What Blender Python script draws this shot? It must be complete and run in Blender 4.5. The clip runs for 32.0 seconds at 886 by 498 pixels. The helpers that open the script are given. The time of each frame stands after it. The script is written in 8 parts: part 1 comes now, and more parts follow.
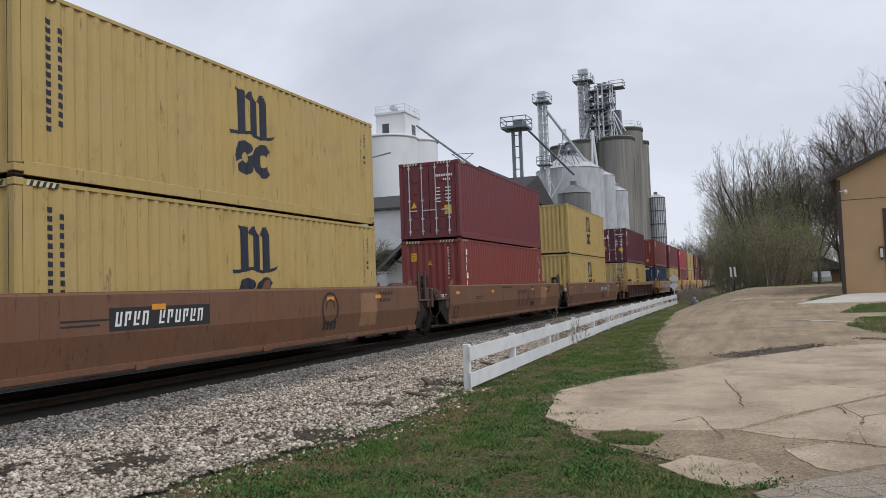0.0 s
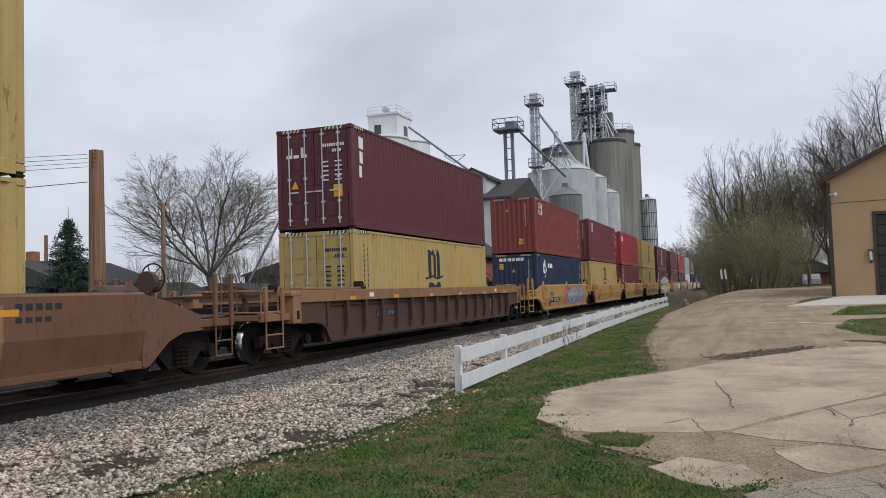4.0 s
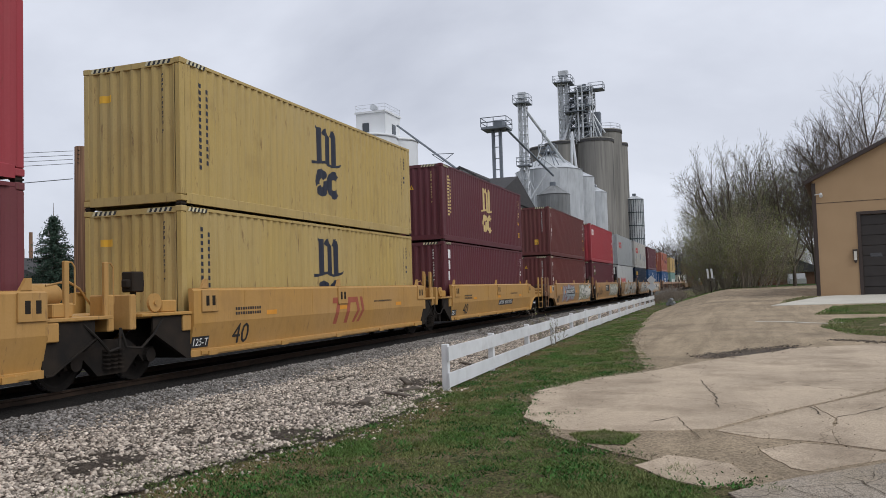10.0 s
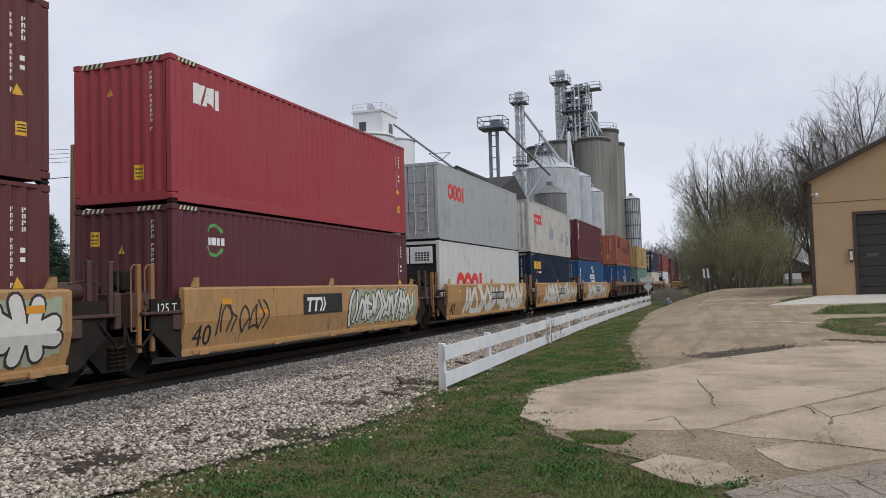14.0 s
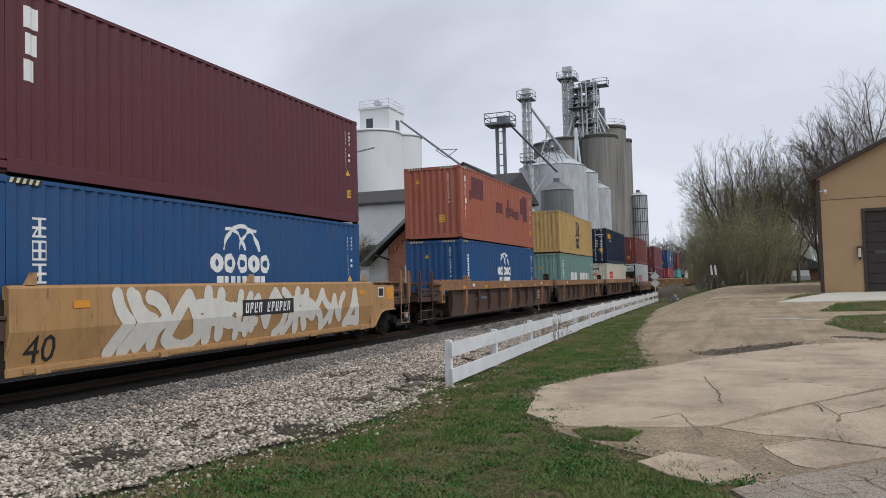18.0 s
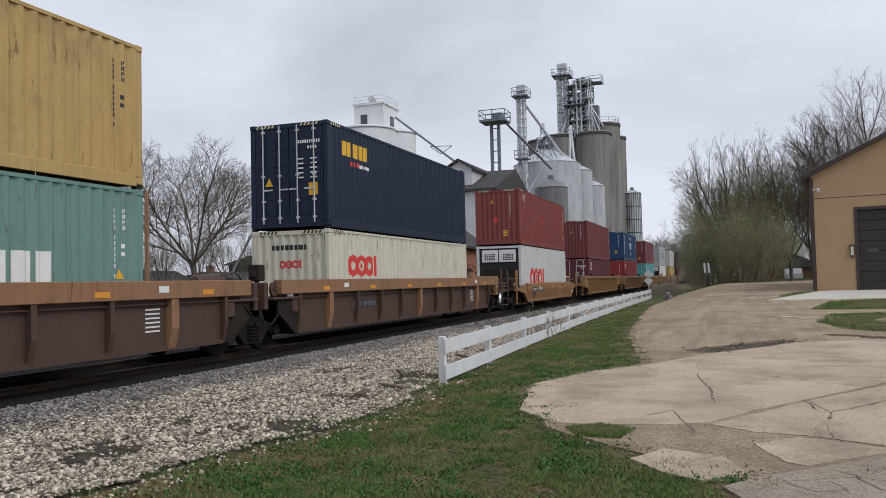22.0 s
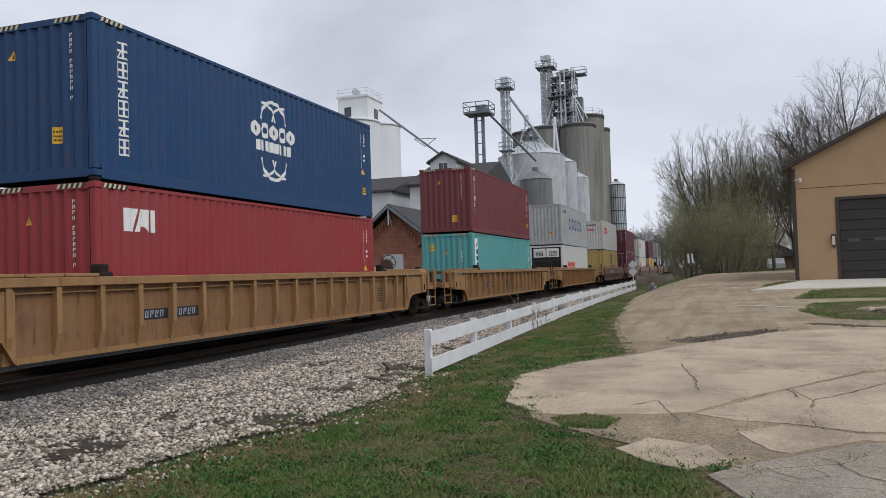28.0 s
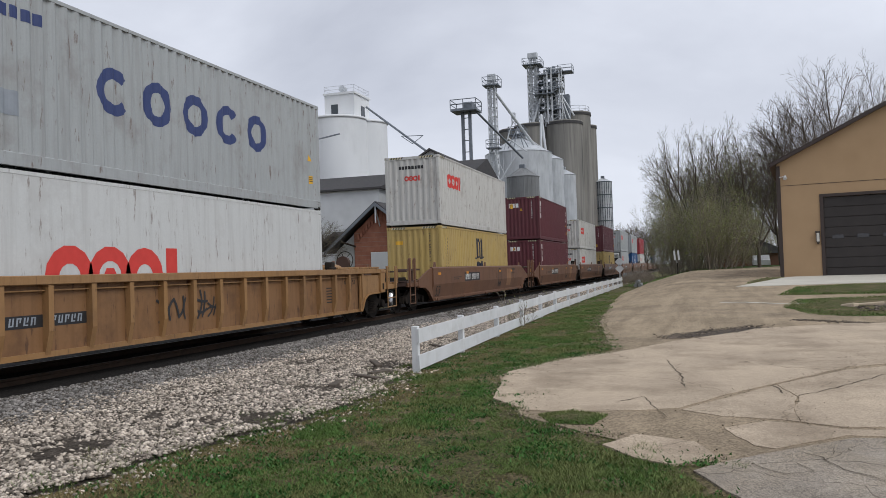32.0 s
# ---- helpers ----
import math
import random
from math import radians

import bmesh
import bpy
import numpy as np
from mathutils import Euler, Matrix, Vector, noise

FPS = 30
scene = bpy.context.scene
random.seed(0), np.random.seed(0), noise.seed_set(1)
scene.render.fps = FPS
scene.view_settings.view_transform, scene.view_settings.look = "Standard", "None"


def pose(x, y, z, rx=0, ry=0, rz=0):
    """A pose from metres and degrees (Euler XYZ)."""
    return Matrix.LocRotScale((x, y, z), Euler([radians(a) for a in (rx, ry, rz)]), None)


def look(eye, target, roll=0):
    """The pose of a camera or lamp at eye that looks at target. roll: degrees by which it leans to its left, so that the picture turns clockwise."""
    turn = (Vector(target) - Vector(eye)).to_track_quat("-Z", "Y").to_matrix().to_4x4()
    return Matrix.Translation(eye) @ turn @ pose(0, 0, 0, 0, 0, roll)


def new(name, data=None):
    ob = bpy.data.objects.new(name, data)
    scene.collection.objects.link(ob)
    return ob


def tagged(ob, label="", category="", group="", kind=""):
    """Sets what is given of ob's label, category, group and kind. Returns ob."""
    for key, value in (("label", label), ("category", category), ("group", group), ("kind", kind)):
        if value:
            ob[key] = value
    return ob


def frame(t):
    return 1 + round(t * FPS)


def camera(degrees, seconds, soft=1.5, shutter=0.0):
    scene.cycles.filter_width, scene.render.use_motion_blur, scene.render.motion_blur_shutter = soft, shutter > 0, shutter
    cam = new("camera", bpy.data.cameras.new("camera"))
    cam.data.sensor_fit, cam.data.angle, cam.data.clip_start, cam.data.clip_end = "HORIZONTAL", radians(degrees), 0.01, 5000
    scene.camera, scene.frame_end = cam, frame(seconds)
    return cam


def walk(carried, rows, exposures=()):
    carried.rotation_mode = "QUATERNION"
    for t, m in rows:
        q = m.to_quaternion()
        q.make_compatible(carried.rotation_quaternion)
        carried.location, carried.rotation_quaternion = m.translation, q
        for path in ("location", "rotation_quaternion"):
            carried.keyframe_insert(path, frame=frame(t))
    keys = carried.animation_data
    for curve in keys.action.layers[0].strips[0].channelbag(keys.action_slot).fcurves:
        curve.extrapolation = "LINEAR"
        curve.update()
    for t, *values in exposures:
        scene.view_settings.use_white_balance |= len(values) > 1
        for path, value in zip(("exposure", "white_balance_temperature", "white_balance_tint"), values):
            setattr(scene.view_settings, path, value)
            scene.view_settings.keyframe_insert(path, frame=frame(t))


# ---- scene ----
# the camera is held by hand at one spot beside the track: seconds, heading, pitch, roll in degrees
EYE = Vector((0, 0, 1.5))
AIM = [
    (0, 21.05, 2.92, -2.04), (0.5, 20.94, 2.80, -2.01), (1, 20.96, 2.69, -2.02), (1.5, 21.05, 2.57, -2.01),
    (2, 21.11, 2.50, -1.91), (2.5, 21.01, 2.57, -1.77), (3, 20.84, 2.73, -1.73), (3.5, 20.65, 2.91, -1.82),
    (5.5, 20.15, 3.04, -1.90), (6, 20.18, 2.93, -1.84), (6.5, 20.06, 2.84, -1.76), (7, 19.95, 2.75, -1.83),
    (7.5, 19.87, 2.65, -1.93), (8, 19.80, 2.62, -1.90), (8.5, 19.71, 2.64, -1.75), (9, 19.66, 2.74, -1.70),
    (9.5, 19.64, 2.81, -1.74), (10, 19.59, 2.87, -1.73), (10.5, 19.59, 2.86, -1.67), (11, 19.52, 2.79, -1.63),
    (11.5, 19.54, 2.77, -1.63), (12, 19.59, 2.74, -1.60), (12.5, 19.55, 2.83, -1.61), (13, 19.55, 2.91, -1.67),
    (13.5, 19.49, 2.91, -1.69), (14, 19.35, 2.81, -1.63), (14.5, 19.43, 2.79, -1.66), (16.5, 19.74, 2.62, -1.60),
    (17, 19.71, 2.52, -1.54), (17.5, 19.77, 2.51, -1.51), (18, 19.84, 2.58, -1.56), (18.5, 19.74, 2.55, -1.67),
    (19, 19.62, 2.48, -1.62), (19.5, 19.52, 2.37, -1.49), (20, 19.54, 2.30, -1.57), (20.5, 19.54, 2.31, -1.58),
    (21, 19.51, 2.29, -1.54), (21.5, 19.49, 2.31, -1.45), (22, 19.42, 2.33, -1.34), (22.5, 19.29, 2.35, -1.26),
    (23, 19.23, 2.40, -1.26), (23.5, 19.13, 2.47, -1.32), (24, 19.01, 2.44, -1.41), (24.5, 19.02, 2.29, -1.53),
    (25, 18.95, 2.16, -1.71), (25.5, 18.92, 2.13, -1.59), (27.5, 18.42, 1.82, -1.77), (28, 18.38, 1.77, -1.80),
    (28.5, 18.28, 1.64, -1.90), (29, 18.18, 1.58, -1.88), (29.5, 18.09, 1.56, -1.89), (30, 17.99, 1.58, -1.83),
    (30.5, 17.80, 1.56, -1.81), (31, 17.62, 1.55, -1.82), (31.5, 17.52, 1.55, -1.90), (32, 17.48, 1.55, -1.92),
]


def aim(heading, pitch, roll):
    a, b = radians(heading), radians(pitch)
    way = Vector((math.cos(a) * math.cos(b), math.sin(a) * math.cos(b), math.sin(b)))
    return look(EYE, EYE + way * 10, roll)


cam = camera(57.57, 32.0, soft=0.65)
walk(cam, [(t, aim(h, p, r)) for t, h, p, r in AIM])

# ---- light: a bright overcast sky ----
SUN_EL, SUN_AZ = 48, 250      # degrees; behind the camera and to its right
world = bpy.data.worlds.new("world")
scene.world = world
world.use_nodes = True
wn, wl = world.node_tree.nodes, world.node_tree.links
wn.clear()


def wnode(kind, **kw):
    n = wn.new(kind)
    for k, v in kw.items():
        n.inputs[k].default_value = v
    return n


sky = wn.new("ShaderNodeTexSky")
sky.sky_type, sky.sun_disc = "NISHITA", False
sky.sun_elevation, sky.sun_rotation = radians(SUN_EL), radians(90 - SUN_AZ)
wtc = wn.new("ShaderNodeTexCoord")
wmap = wn.new("ShaderNodeMapping")
wmap.inputs["Scale"].default_value = (1.0, 1.0, 1.9)
wmap.inputs["Rotation"].default_value = (0, 0, radians(150))
wl.new(wtc.outputs["Generated"], wmap.inputs["Vector"])
wno = wnode("ShaderNodeTexNoise", Scale=1.9, Detail=6.0, Roughness=0.5, Distortion=0.25)
wl.new(wmap.outputs["Vector"], wno.inputs["Vector"])
wramp = wn.new("ShaderNodeValToRGB")
wramp.color_ramp.elements[0].position, wramp.color_ramp.elements[0].color = 0.37, (0.445, 0.472, 0.552, 1)
wramp.color_ramp.elements[1].position, wramp.color_ramp.elements[1].color = 0.66, (0.70, 0.733, 0.82, 1)
wl.new(wno.outputs["Fac"], wramp.inputs["Fac"])
bg_sky, bg_cloud = wnode("ShaderNodeBackground", Strength=0.06), wnode("ShaderNodeBackground", Strength=1.22)
wl.new(sky.outputs["Color"], bg_sky.inputs["Color"])
wl.new(wramp.outputs["Color"], bg_cloud.inputs["Color"])
wmix = wnode("ShaderNodeMixShader", Fac=0.9)
wl.new(bg_sky.outputs[0], wmix.inputs[1])
wl.new(bg_cloud.outputs[0], wmix.inputs[2])
wout = wn.new("ShaderNodeOutputWorld")
wl.new(wmix.outputs[0], wout.inputs["Surface"])

sun = new("sun", bpy.data.lights.new("sun", "SUN"))
sun.data.energy, sun.data.angle, sun.data.color = 1.5, radians(40), (0.98, 0.985, 0.965)
sa, se = radians(SUN_AZ), radians(SUN_EL)
sun.matrix_world = look((0, 0, 30), Vector((0, 0, 30)) - Vector((math.cos(sa) * math.cos(se), math.sin(sa) * math.cos(se), math.sin(se))))
scene.view_settings.exposure = 0.0

# ---- materials ----
MATS = {}


def surface(name, base, second=None, scale=4.0, rough=0.7, metal=0.0, bump=0.15, bump_scale=40.0, stretch=(1, 1, 1),
            stain=None, stain_scale=0.8, stain_amount=0.35, spread=0.0, island=0.0, distance=0.01):
    """Two-scale colour variation, a stain layer with its own shape, and fine relief."""
    if name in MATS:
        return MATS[name]
    m = bpy.data.materials.new(name)
    m.use_nodes = True
    nt = m.node_tree
    n, l = nt.nodes, nt.links
    p = n["Principled BSDF"]
    second = second or tuple(c * 0.78 for c in base)
    tc = n.new("ShaderNodeTexCoord")
    mp = n.new("ShaderNodeMapping")
    mp.inputs["Scale"].default_value = stretch
    l.new(tc.outputs["Object"], mp.inputs["Vector"])
    n1 = n.new("ShaderNodeTexNoise")
    n1.inputs["Scale"].default_value, n1.inputs["Detail"].default_value = scale, 5
    l.new(mp.outputs["Vector"], n1.inputs["Vector"])
    r1 = n.new("ShaderNodeMapRange")
    r1.inputs["From Min"].default_value, r1.inputs["From Max"].default_value = 0.3, 0.7
    l.new(n1.outputs["Fac"], r1.inputs["Value"])
    mix = n.new("ShaderNodeMix")
    mix.data_type = "RGBA"
    mix.inputs["A"].default_value, mix.inputs["B"].default_value = (*base, 1), (*second, 1)
    l.new(r1.outputs["Result"], mix.inputs["Factor"])
    out = mix.outputs["Result"]
    if stain:
        n2 = n.new("ShaderNodeTexNoise")
        n2.inputs["Scale"].default_value, n2.inputs["Detail"].default_value, n2.inputs["Roughness"].default_value = stain_scale, 8, 0.65
        l.new(mp.outputs["Vector"], n2.inputs["Vector"])
        r2 = n.new("ShaderNodeMapRange")
        r2.inputs["From Min"].default_value, r2.inputs["From Max"].default_value = 0.5, 0.72
        r2.inputs["To Max"].default_value = stain_amount
        l.new(n2.outputs["Fac"], r2.inputs["Value"])
        mx = n.new("ShaderNodeMix")
        mx.data_type = "RGBA"
        mx.inputs["B"].default_value = (*stain, 1)
        l.new(out, mx.inputs["A"])
        l.new(r2.outputs["Result"], mx.inputs["Factor"])
        out = mx.outputs["Result"]
    if spread or island:
        hsv = n.new("ShaderNodeHueSaturation")
        src = n.new("ShaderNodeNewGeometry").outputs["Random Per Island"] if island else n.new("ShaderNodeObjectInfo").outputs["Random"]
        k = island or spread
        r3 = n.new("ShaderNodeMapRange")
        r3.inputs["To Min"].default_value, r3.inputs["To Max"].default_value = 1 - k, 1 + k
        l.new(src, r3.inputs["Value"])
        l.new(r3.outputs["Result"], hsv.inputs["Value"])
        l.new(out, hsv.inputs["Color"])
        out = hsv.outputs["Color"]
    l.new(out, p.inputs["Base Color"])
    rr = n.new("ShaderNodeMapRange")
    rr.inputs["To Min"].default_value, rr.inputs["To Max"].default_value = max(rough - 0.1, 0.05), min(rough + 0.12, 1)
    l.new(n1.outputs["Fac"], rr.inputs["Value"])
    l.new(rr.outputs["Result"], p.inputs["Roughness"])
    p.inputs["Metallic"].default_value = metal
    if rough >= 0.8 and not metal:
        p.inputs["Specular IOR Level"].default_value = 0.15
    if bump:
        n3 = n.new("ShaderNodeTexNoise")
        n3.inputs["Scale"].default_value, n3.inputs["Detail"].default_value = bump_scale, 4
        l.new(tc.outputs["Object"], n3.inputs["Vector"])
        b = n.new("ShaderNodeBump")
        b.inputs["Strength"].default_value, b.inputs["Distance"].default_value = bump, distance
        l.new(n3.outputs["Fac"], b.inputs["Height"])
        l.new(b.outputs["Normal"], p.inputs["Normal"])
    MATS[name] = m
    return m


def paint(name, base, dirt=0.3, rust=(0.12, 0.06, 0.035), fade=0.16):
    """Weathered container or wagon paint: sun-faded areas, fine vertical run-off streaks, dents and small rust spots."""
    if name in MATS:
        return MATS[name]
    m = bpy.data.materials.new(name)
    m.use_nodes = True
    n, l = m.node_tree.nodes, m.node_tree.links
    p = n["Principled BSDF"]
    tc = n.new("ShaderNodeTexCoord").outputs["Object"]
    shift = n.new("ShaderNodeVectorMath")
    shift.operation = "MULTIPLY_ADD"
    shift.inputs[1].default_value = (37, 19, 11)
    l.new(n.new("ShaderNodeObjectInfo").outputs["Random"], shift.inputs[0])
    l.new(tc, shift.inputs[2])

    def cloud(scale, stretch, lo, hi, detail=5, rough=0.55):
        mp = n.new("ShaderNodeMapping")
        mp.inputs["Scale"].default_value = stretch
        l.new(shift.outputs[0], mp.inputs["Vector"])
        t = n.new("ShaderNodeTexNoise")
        t.inputs["Scale"].default_value, t.inputs["Detail"].default_value, t.inputs["Roughness"].default_value = scale, detail, rough
        l.new(mp.outputs["Vector"], t.inputs["Vector"])
        r = n.new("ShaderNodeMapRange")
        r.inputs["From Min"].default_value, r.inputs["From Max"].default_value = lo, hi
        l.new(t.outputs["Fac"], r.inputs["Value"])
        return r.outputs["Result"], t.outputs["Fac"]

    def blend(a, b, fac, amount):
        x = n.new("ShaderNodeMix")
        x.data_type = "RGBA"
        for k, v in (("A", a), ("B", b)):
            if isinstance(v, tuple):
                x.inputs[k].default_value = (*v, 1)
            else:
                l.new(v, x.inputs[k])
        g = n.new("ShaderNodeMath")
        g.operation = "MULTIPLY"
        g.inputs[1].default_value = amount
        l.new(fac, g.inputs[0])
        l.new(g.outputs[0], x.inputs["Factor"])
        return x.outputs["Result"]
    grey = sum(base) / 3
    broad, raw = cloud(0.45, (1, 1, 0.8), 0.35, 0.68)
    streak, _ = cloud(2.6, (3.2, 3.2, 0.16), 0.48, 0.74, 6, 0.6)
    spots, _ = cloud(6.0, (1.7, 1.7, 0.28), 0.63 - 0.06 * dirt, 0.68 - 0.04 * dirt, 7, 0.68)
    blotch, _ = cloud(1.3, (1, 1, 0.75), 0.55 - 0.05 * dirt, 0.67, 8, 0.66)
    fine, _ = cloud(26.0, (1, 1, 1), 0.3, 0.7, 3)
    col = blend(base, tuple(c * (1 - fade) + (grey * 1.1 + 0.03) * fade for c in base), broad, 0.9)
    col = blend(col, tuple(c * 0.66 + r * 0.2 for c, r in zip(base, rust)), streak, min(1.0, 0.25 + dirt))
    col = blend(col, tuple(c * 0.3 + r * 0.65 for c, r in zip(base, rust)), blotch, max(0.0, min(1.0, 1.5 * dirt - 0.25)))
    col = blend(col, rust, spots, min(1.0, 0.35 + dirt))
    col = blend(col, tuple(c * 0.82 for c in base), fine, 0.35)
    l.new(col, p.inputs["Base Color"])
    rr = n.new("ShaderNodeMapRange")
    rr.inputs["To Min"].default_value, rr.inputs["To Max"].default_value = 0.36, 0.66
    l.new(raw, rr.inputs["Value"])
    l.new(rr.outputs["Result"], p.inputs["Roughness"])
    p.inputs["Specular IOR Level"].default_value = 0.28
    _, draw = cloud(1.1, (1, 1, 1.4), 0, 1, 3)
    bp = n.new("ShaderNodeBump")
    bp.inputs["Strength"].default_value, bp.inputs["Distance"].default_value = 0.28, 0.05
    l.new(draw, bp.inputs["Height"])
    l.new(bp.outputs["Normal"], p.inputs["Normal"])
    MATS[name] = m
    return m


def flat(name, base, rough=0.6, metal=0.0):
    return surface(name, base, tuple(c * 0.9 for c in base), 6, rough, metal, 0)


STEEL_DARK = surface("dark_steel", (0.016, 0.014, 0.013), (0.034, 0.026, 0.02), 3, 0.85, 0.0, 0.2, 30)
WHEEL_STEEL = surface("wheel_steel", (0.016, 0.014, 0.013), (0.03, 0.025, 0.021), 5, 0.85, 0.0, 0.1, 20)
TREAD = flat("polished_tread", (0.5, 0.5, 0.5), 0.25, 1.0)
RAIL = surface("rail_steel", (0.042, 0.030, 0.022), (0.065, 0.042, 0.03), 6, 0.85, 0.0, 0.1, 30)
RAIL_TOP = flat("rail_head", (0.16, 0.15, 0.145), 0.5, 1.0)
GALV = surface("galvanised_steel", (0.58, 0.60, 0.62), (0.47, 0.49, 0.51), 1.2, 0.5, 0.15, 0.05, 12, (1, 1, 0.4), (0.22, 0.22, 0.22), 0.6, 0.3)
GALV_DARK = surface("weathered_galvanised_steel", (0.22, 0.24, 0.27), (0.15, 0.17, 0.19), 1.2, 0.55, 0.4, 0.05, 12)
WHITE_MARK = flat("white_marking", (0.78, 0.78, 0.76))
BLACK_MARK = flat("black_marking", (0.02, 0.02, 0.022))
YELLOW_MARK = flat("yellow_marking", (0.75, 0.42, 0.03))
PALE_MARK = flat("pale_yellow_marking", (0.62, 0.56, 0.36))
ORANGE_MARK = flat("orange_reflector", (0.72, 0.30, 0.03))
RED_MARK = flat("red_marking", (0.65, 0.05, 0.04))
NAVY_MARK = flat("navy_marking", (0.03, 0.05, 0.16))
GREEN_MARK = flat("green_marking", (0.10, 0.35, 0.08))
PRIMER = surface("maroon_patch", (0.13, 0.035, 0.04), None, 4, 0.6)
GREY_PATCH = surface("grey_patch", (0.30, 0.33, 0.37), None, 4, 0.6)

# ---- mesh helpers ----


MADE = []          # every part in the order of making


def part(name, bm, material, parent, label=""):
    me = bm if isinstance(bm, bpy.types.Mesh) else bpy.data.meshes.new(name)
    if not isinstance(bm, bpy.types.Mesh):
        bm.to_mesh(me)
        bm.free()
    if not me.materials:
        me.materials.append(material)
    ob = new(name, me)
    ob.parent = parent
    if me.materials[0] is not material:
        ob.material_slots[0].link = "OBJECT"
        ob.material_slots[0].material = material
    if label:
        tagged(ob, label)
    MADE.append(ob)
    return ob


def mesh_from(name, verts, faces, smooth=False):
    me = bpy.data.meshes.new(name)
    me.from_pydata([tuple(v) for v in verts], [], faces)
    me.update()
    if smooth:
        me.polygons.foreach_set("use_smooth", [True] * len(me.polygons))
    return me


def box(bm, x0, y0, z0, x1, y1, z1):
    v = [bm.verts.new(c) for c in ((x0, y0, z0), (x1, y0, z0), (x1, y1, z0), (x0, y1, z0), (x0, y0, z1), (x1, y0, z1), (x1, y1, z1), (x0, y1, z1))]
    for q in ((3, 2, 1, 0), (4, 5, 6, 7), (0, 1, 5, 4), (1, 2, 6, 5), (2, 3, 7, 6), (3, 0, 4, 7)):
        bm.faces.new([v[i] for i in q])
    return v


def boxes(*items, bevel=0.0):
    bm = bmesh.new()
    for b in items:
        box(bm, *b)
    if bevel:
        bmesh.ops.bevel(bm, geom=bm.edges[:], offset=bevel, segments=1, affect="EDGES")
    return bm


def bar(bm, a, b, r, n=6, r2=None):
    """A round bar from a to b."""
    a, b = Vector(a), Vector(b)
    d = b - a
    q = d.to_track_quat("Z", "Y")
    r2 = r if r2 is None else r2
    lo = [bm.verts.new(a + q @ Vector((r * math.cos(i * math.tau / n), r * math.sin(i * math.tau / n), 0))) for i in range(n)]
    hi = [bm.verts.new(b + q @ Vector((r2 * math.cos(i * math.tau / n), r2 * math.sin(i * math.tau / n), 0))) for i in range(n)]
    for i in range(n):
        j = (i + 1) % n
        bm.faces.new((lo[i], lo[j], hi[j], hi[i]))
    bm.faces.new(lo[::-1])
    bm.faces.new(hi)


def bars(segs, r, n=6):
    bm = bmesh.new()
    for a, b in segs:
        bar(bm, a, b, r, n)
    return bm


def path_bar(points, r, n=6):
    return bars(list(zip(points, points[1:])), r, n)


def prism(bm, outline, axis, lo, hi):
    """Extrudes a 2D outline along an axis: 'x' takes (y, z), 'y' takes (x, z), 'z' takes (x, y)."""
    def at(p, h):
        return {"x": (h, p[0], p[1]), "y": (p[0], h, p[1]), "z": (p[0], p[1], h)}[axis]
    a = [bm.verts.new(at(p, lo)) for p in outline]
    b = [bm.verts.new(at(p, hi)) for p in outline]
    n = len(outline)
    fs = [bm.faces.new((a[i], a[(i + 1) % n], b[(i + 1) % n], b[i])) for i in range(n)]
    fs += [bm.faces.new(a[::-1]), bm.faces.new(b)]
    bmesh.ops.recalc_face_normals(bm, faces=fs)


def lathe(bm, profile, n=32, cx=0.0, cy=0.0, cap=True):
    """Turns a profile of (radius, height) round the vertical through (cx, cy)."""
    rings = [[bm.verts.new((cx + r * math.cos(i * math.tau / n), cy + r * math.sin(i * math.tau / n), z)) for i in range(n)] for r, z in profile]
    for lo, hi in zip(rings, rings[1:]):
        for i in range(n):
            j = (i + 1) % n
            bm.faces.new((lo[i], lo[j], hi[j], hi[i]))
    if cap:
        bm.faces.new(rings[0][::-1])
        bm.faces.new(rings[-1])


def thing(name, label, category, m=None, group="", kind=""):
    ob = new(name)
    if m is not None:
        ob.matrix_world = m
    return tagged(ob, label, category, group, kind)


FONT_CACHE = {}


def lettering(text, size, material, parent, m, label=""):
    """Readable numbers and letters in the built-in font, standing up and facing -y."""
    key = (text, size)
    if key not in FONT_CACHE:
        cu = bpy.data.curves.new("lettering", "FONT")
        cu.body, cu.size, cu.extrude, cu.resolution_u = text, size, 0.002, 2
        tmp = bpy.data.objects.new("lettering", cu)
        scene.collection.objects.link(tmp)
        me = bpy.data.meshes.new_from_object(tmp.evaluated_get(bpy.context.evaluated_depsgraph_get()))
        bpy.data.objects.remove(tmp)
        bpy.data.curves.remove(cu)
        FONT_CACHE[key] = me
    ob = part("lettering", FONT_CACHE[key], material, parent, label)
    ob.matrix_basis = m @ pose(0, 0, 0, 90)
    return ob

# ---- the train: containers ----
TRACK_Y = 11.40           # the track's centre line; the train rolls along -x
CL, CW = 12.192, 2.438    # a forty-foot container
HC, LC = 2.896, 2.591     # high-cube and standard height
SIDE_PERIOD, SIDE_DEPTH, SIDE_START = 0.278, 0.036, -5.84
END_PERIOD, END_DEPTH, END_START = 0.262, 0.045, -1.05


def wave(a, start, period, depth, count):
    """How far a corrugated sheet lies behind its outer face at a."""
    f = (a - start) / period
    if f < 0 or f > count:
        return 0.0
    f = (f % 1.0) * 4
    return depth * (0 if f < 1 else f - 1 if f < 2 else 1 if f < 3 else 4 - f)


def breaks(start, period, count):
    return [start + period * (i + q / 4) for i in range(count) for q in range(4)] + [start + period * count]


SIDE_BREAKS, END_BREAKS = breaks(SIDE_START, SIDE_PERIOD, 42), breaks(END_START, END_PERIOD, 8)


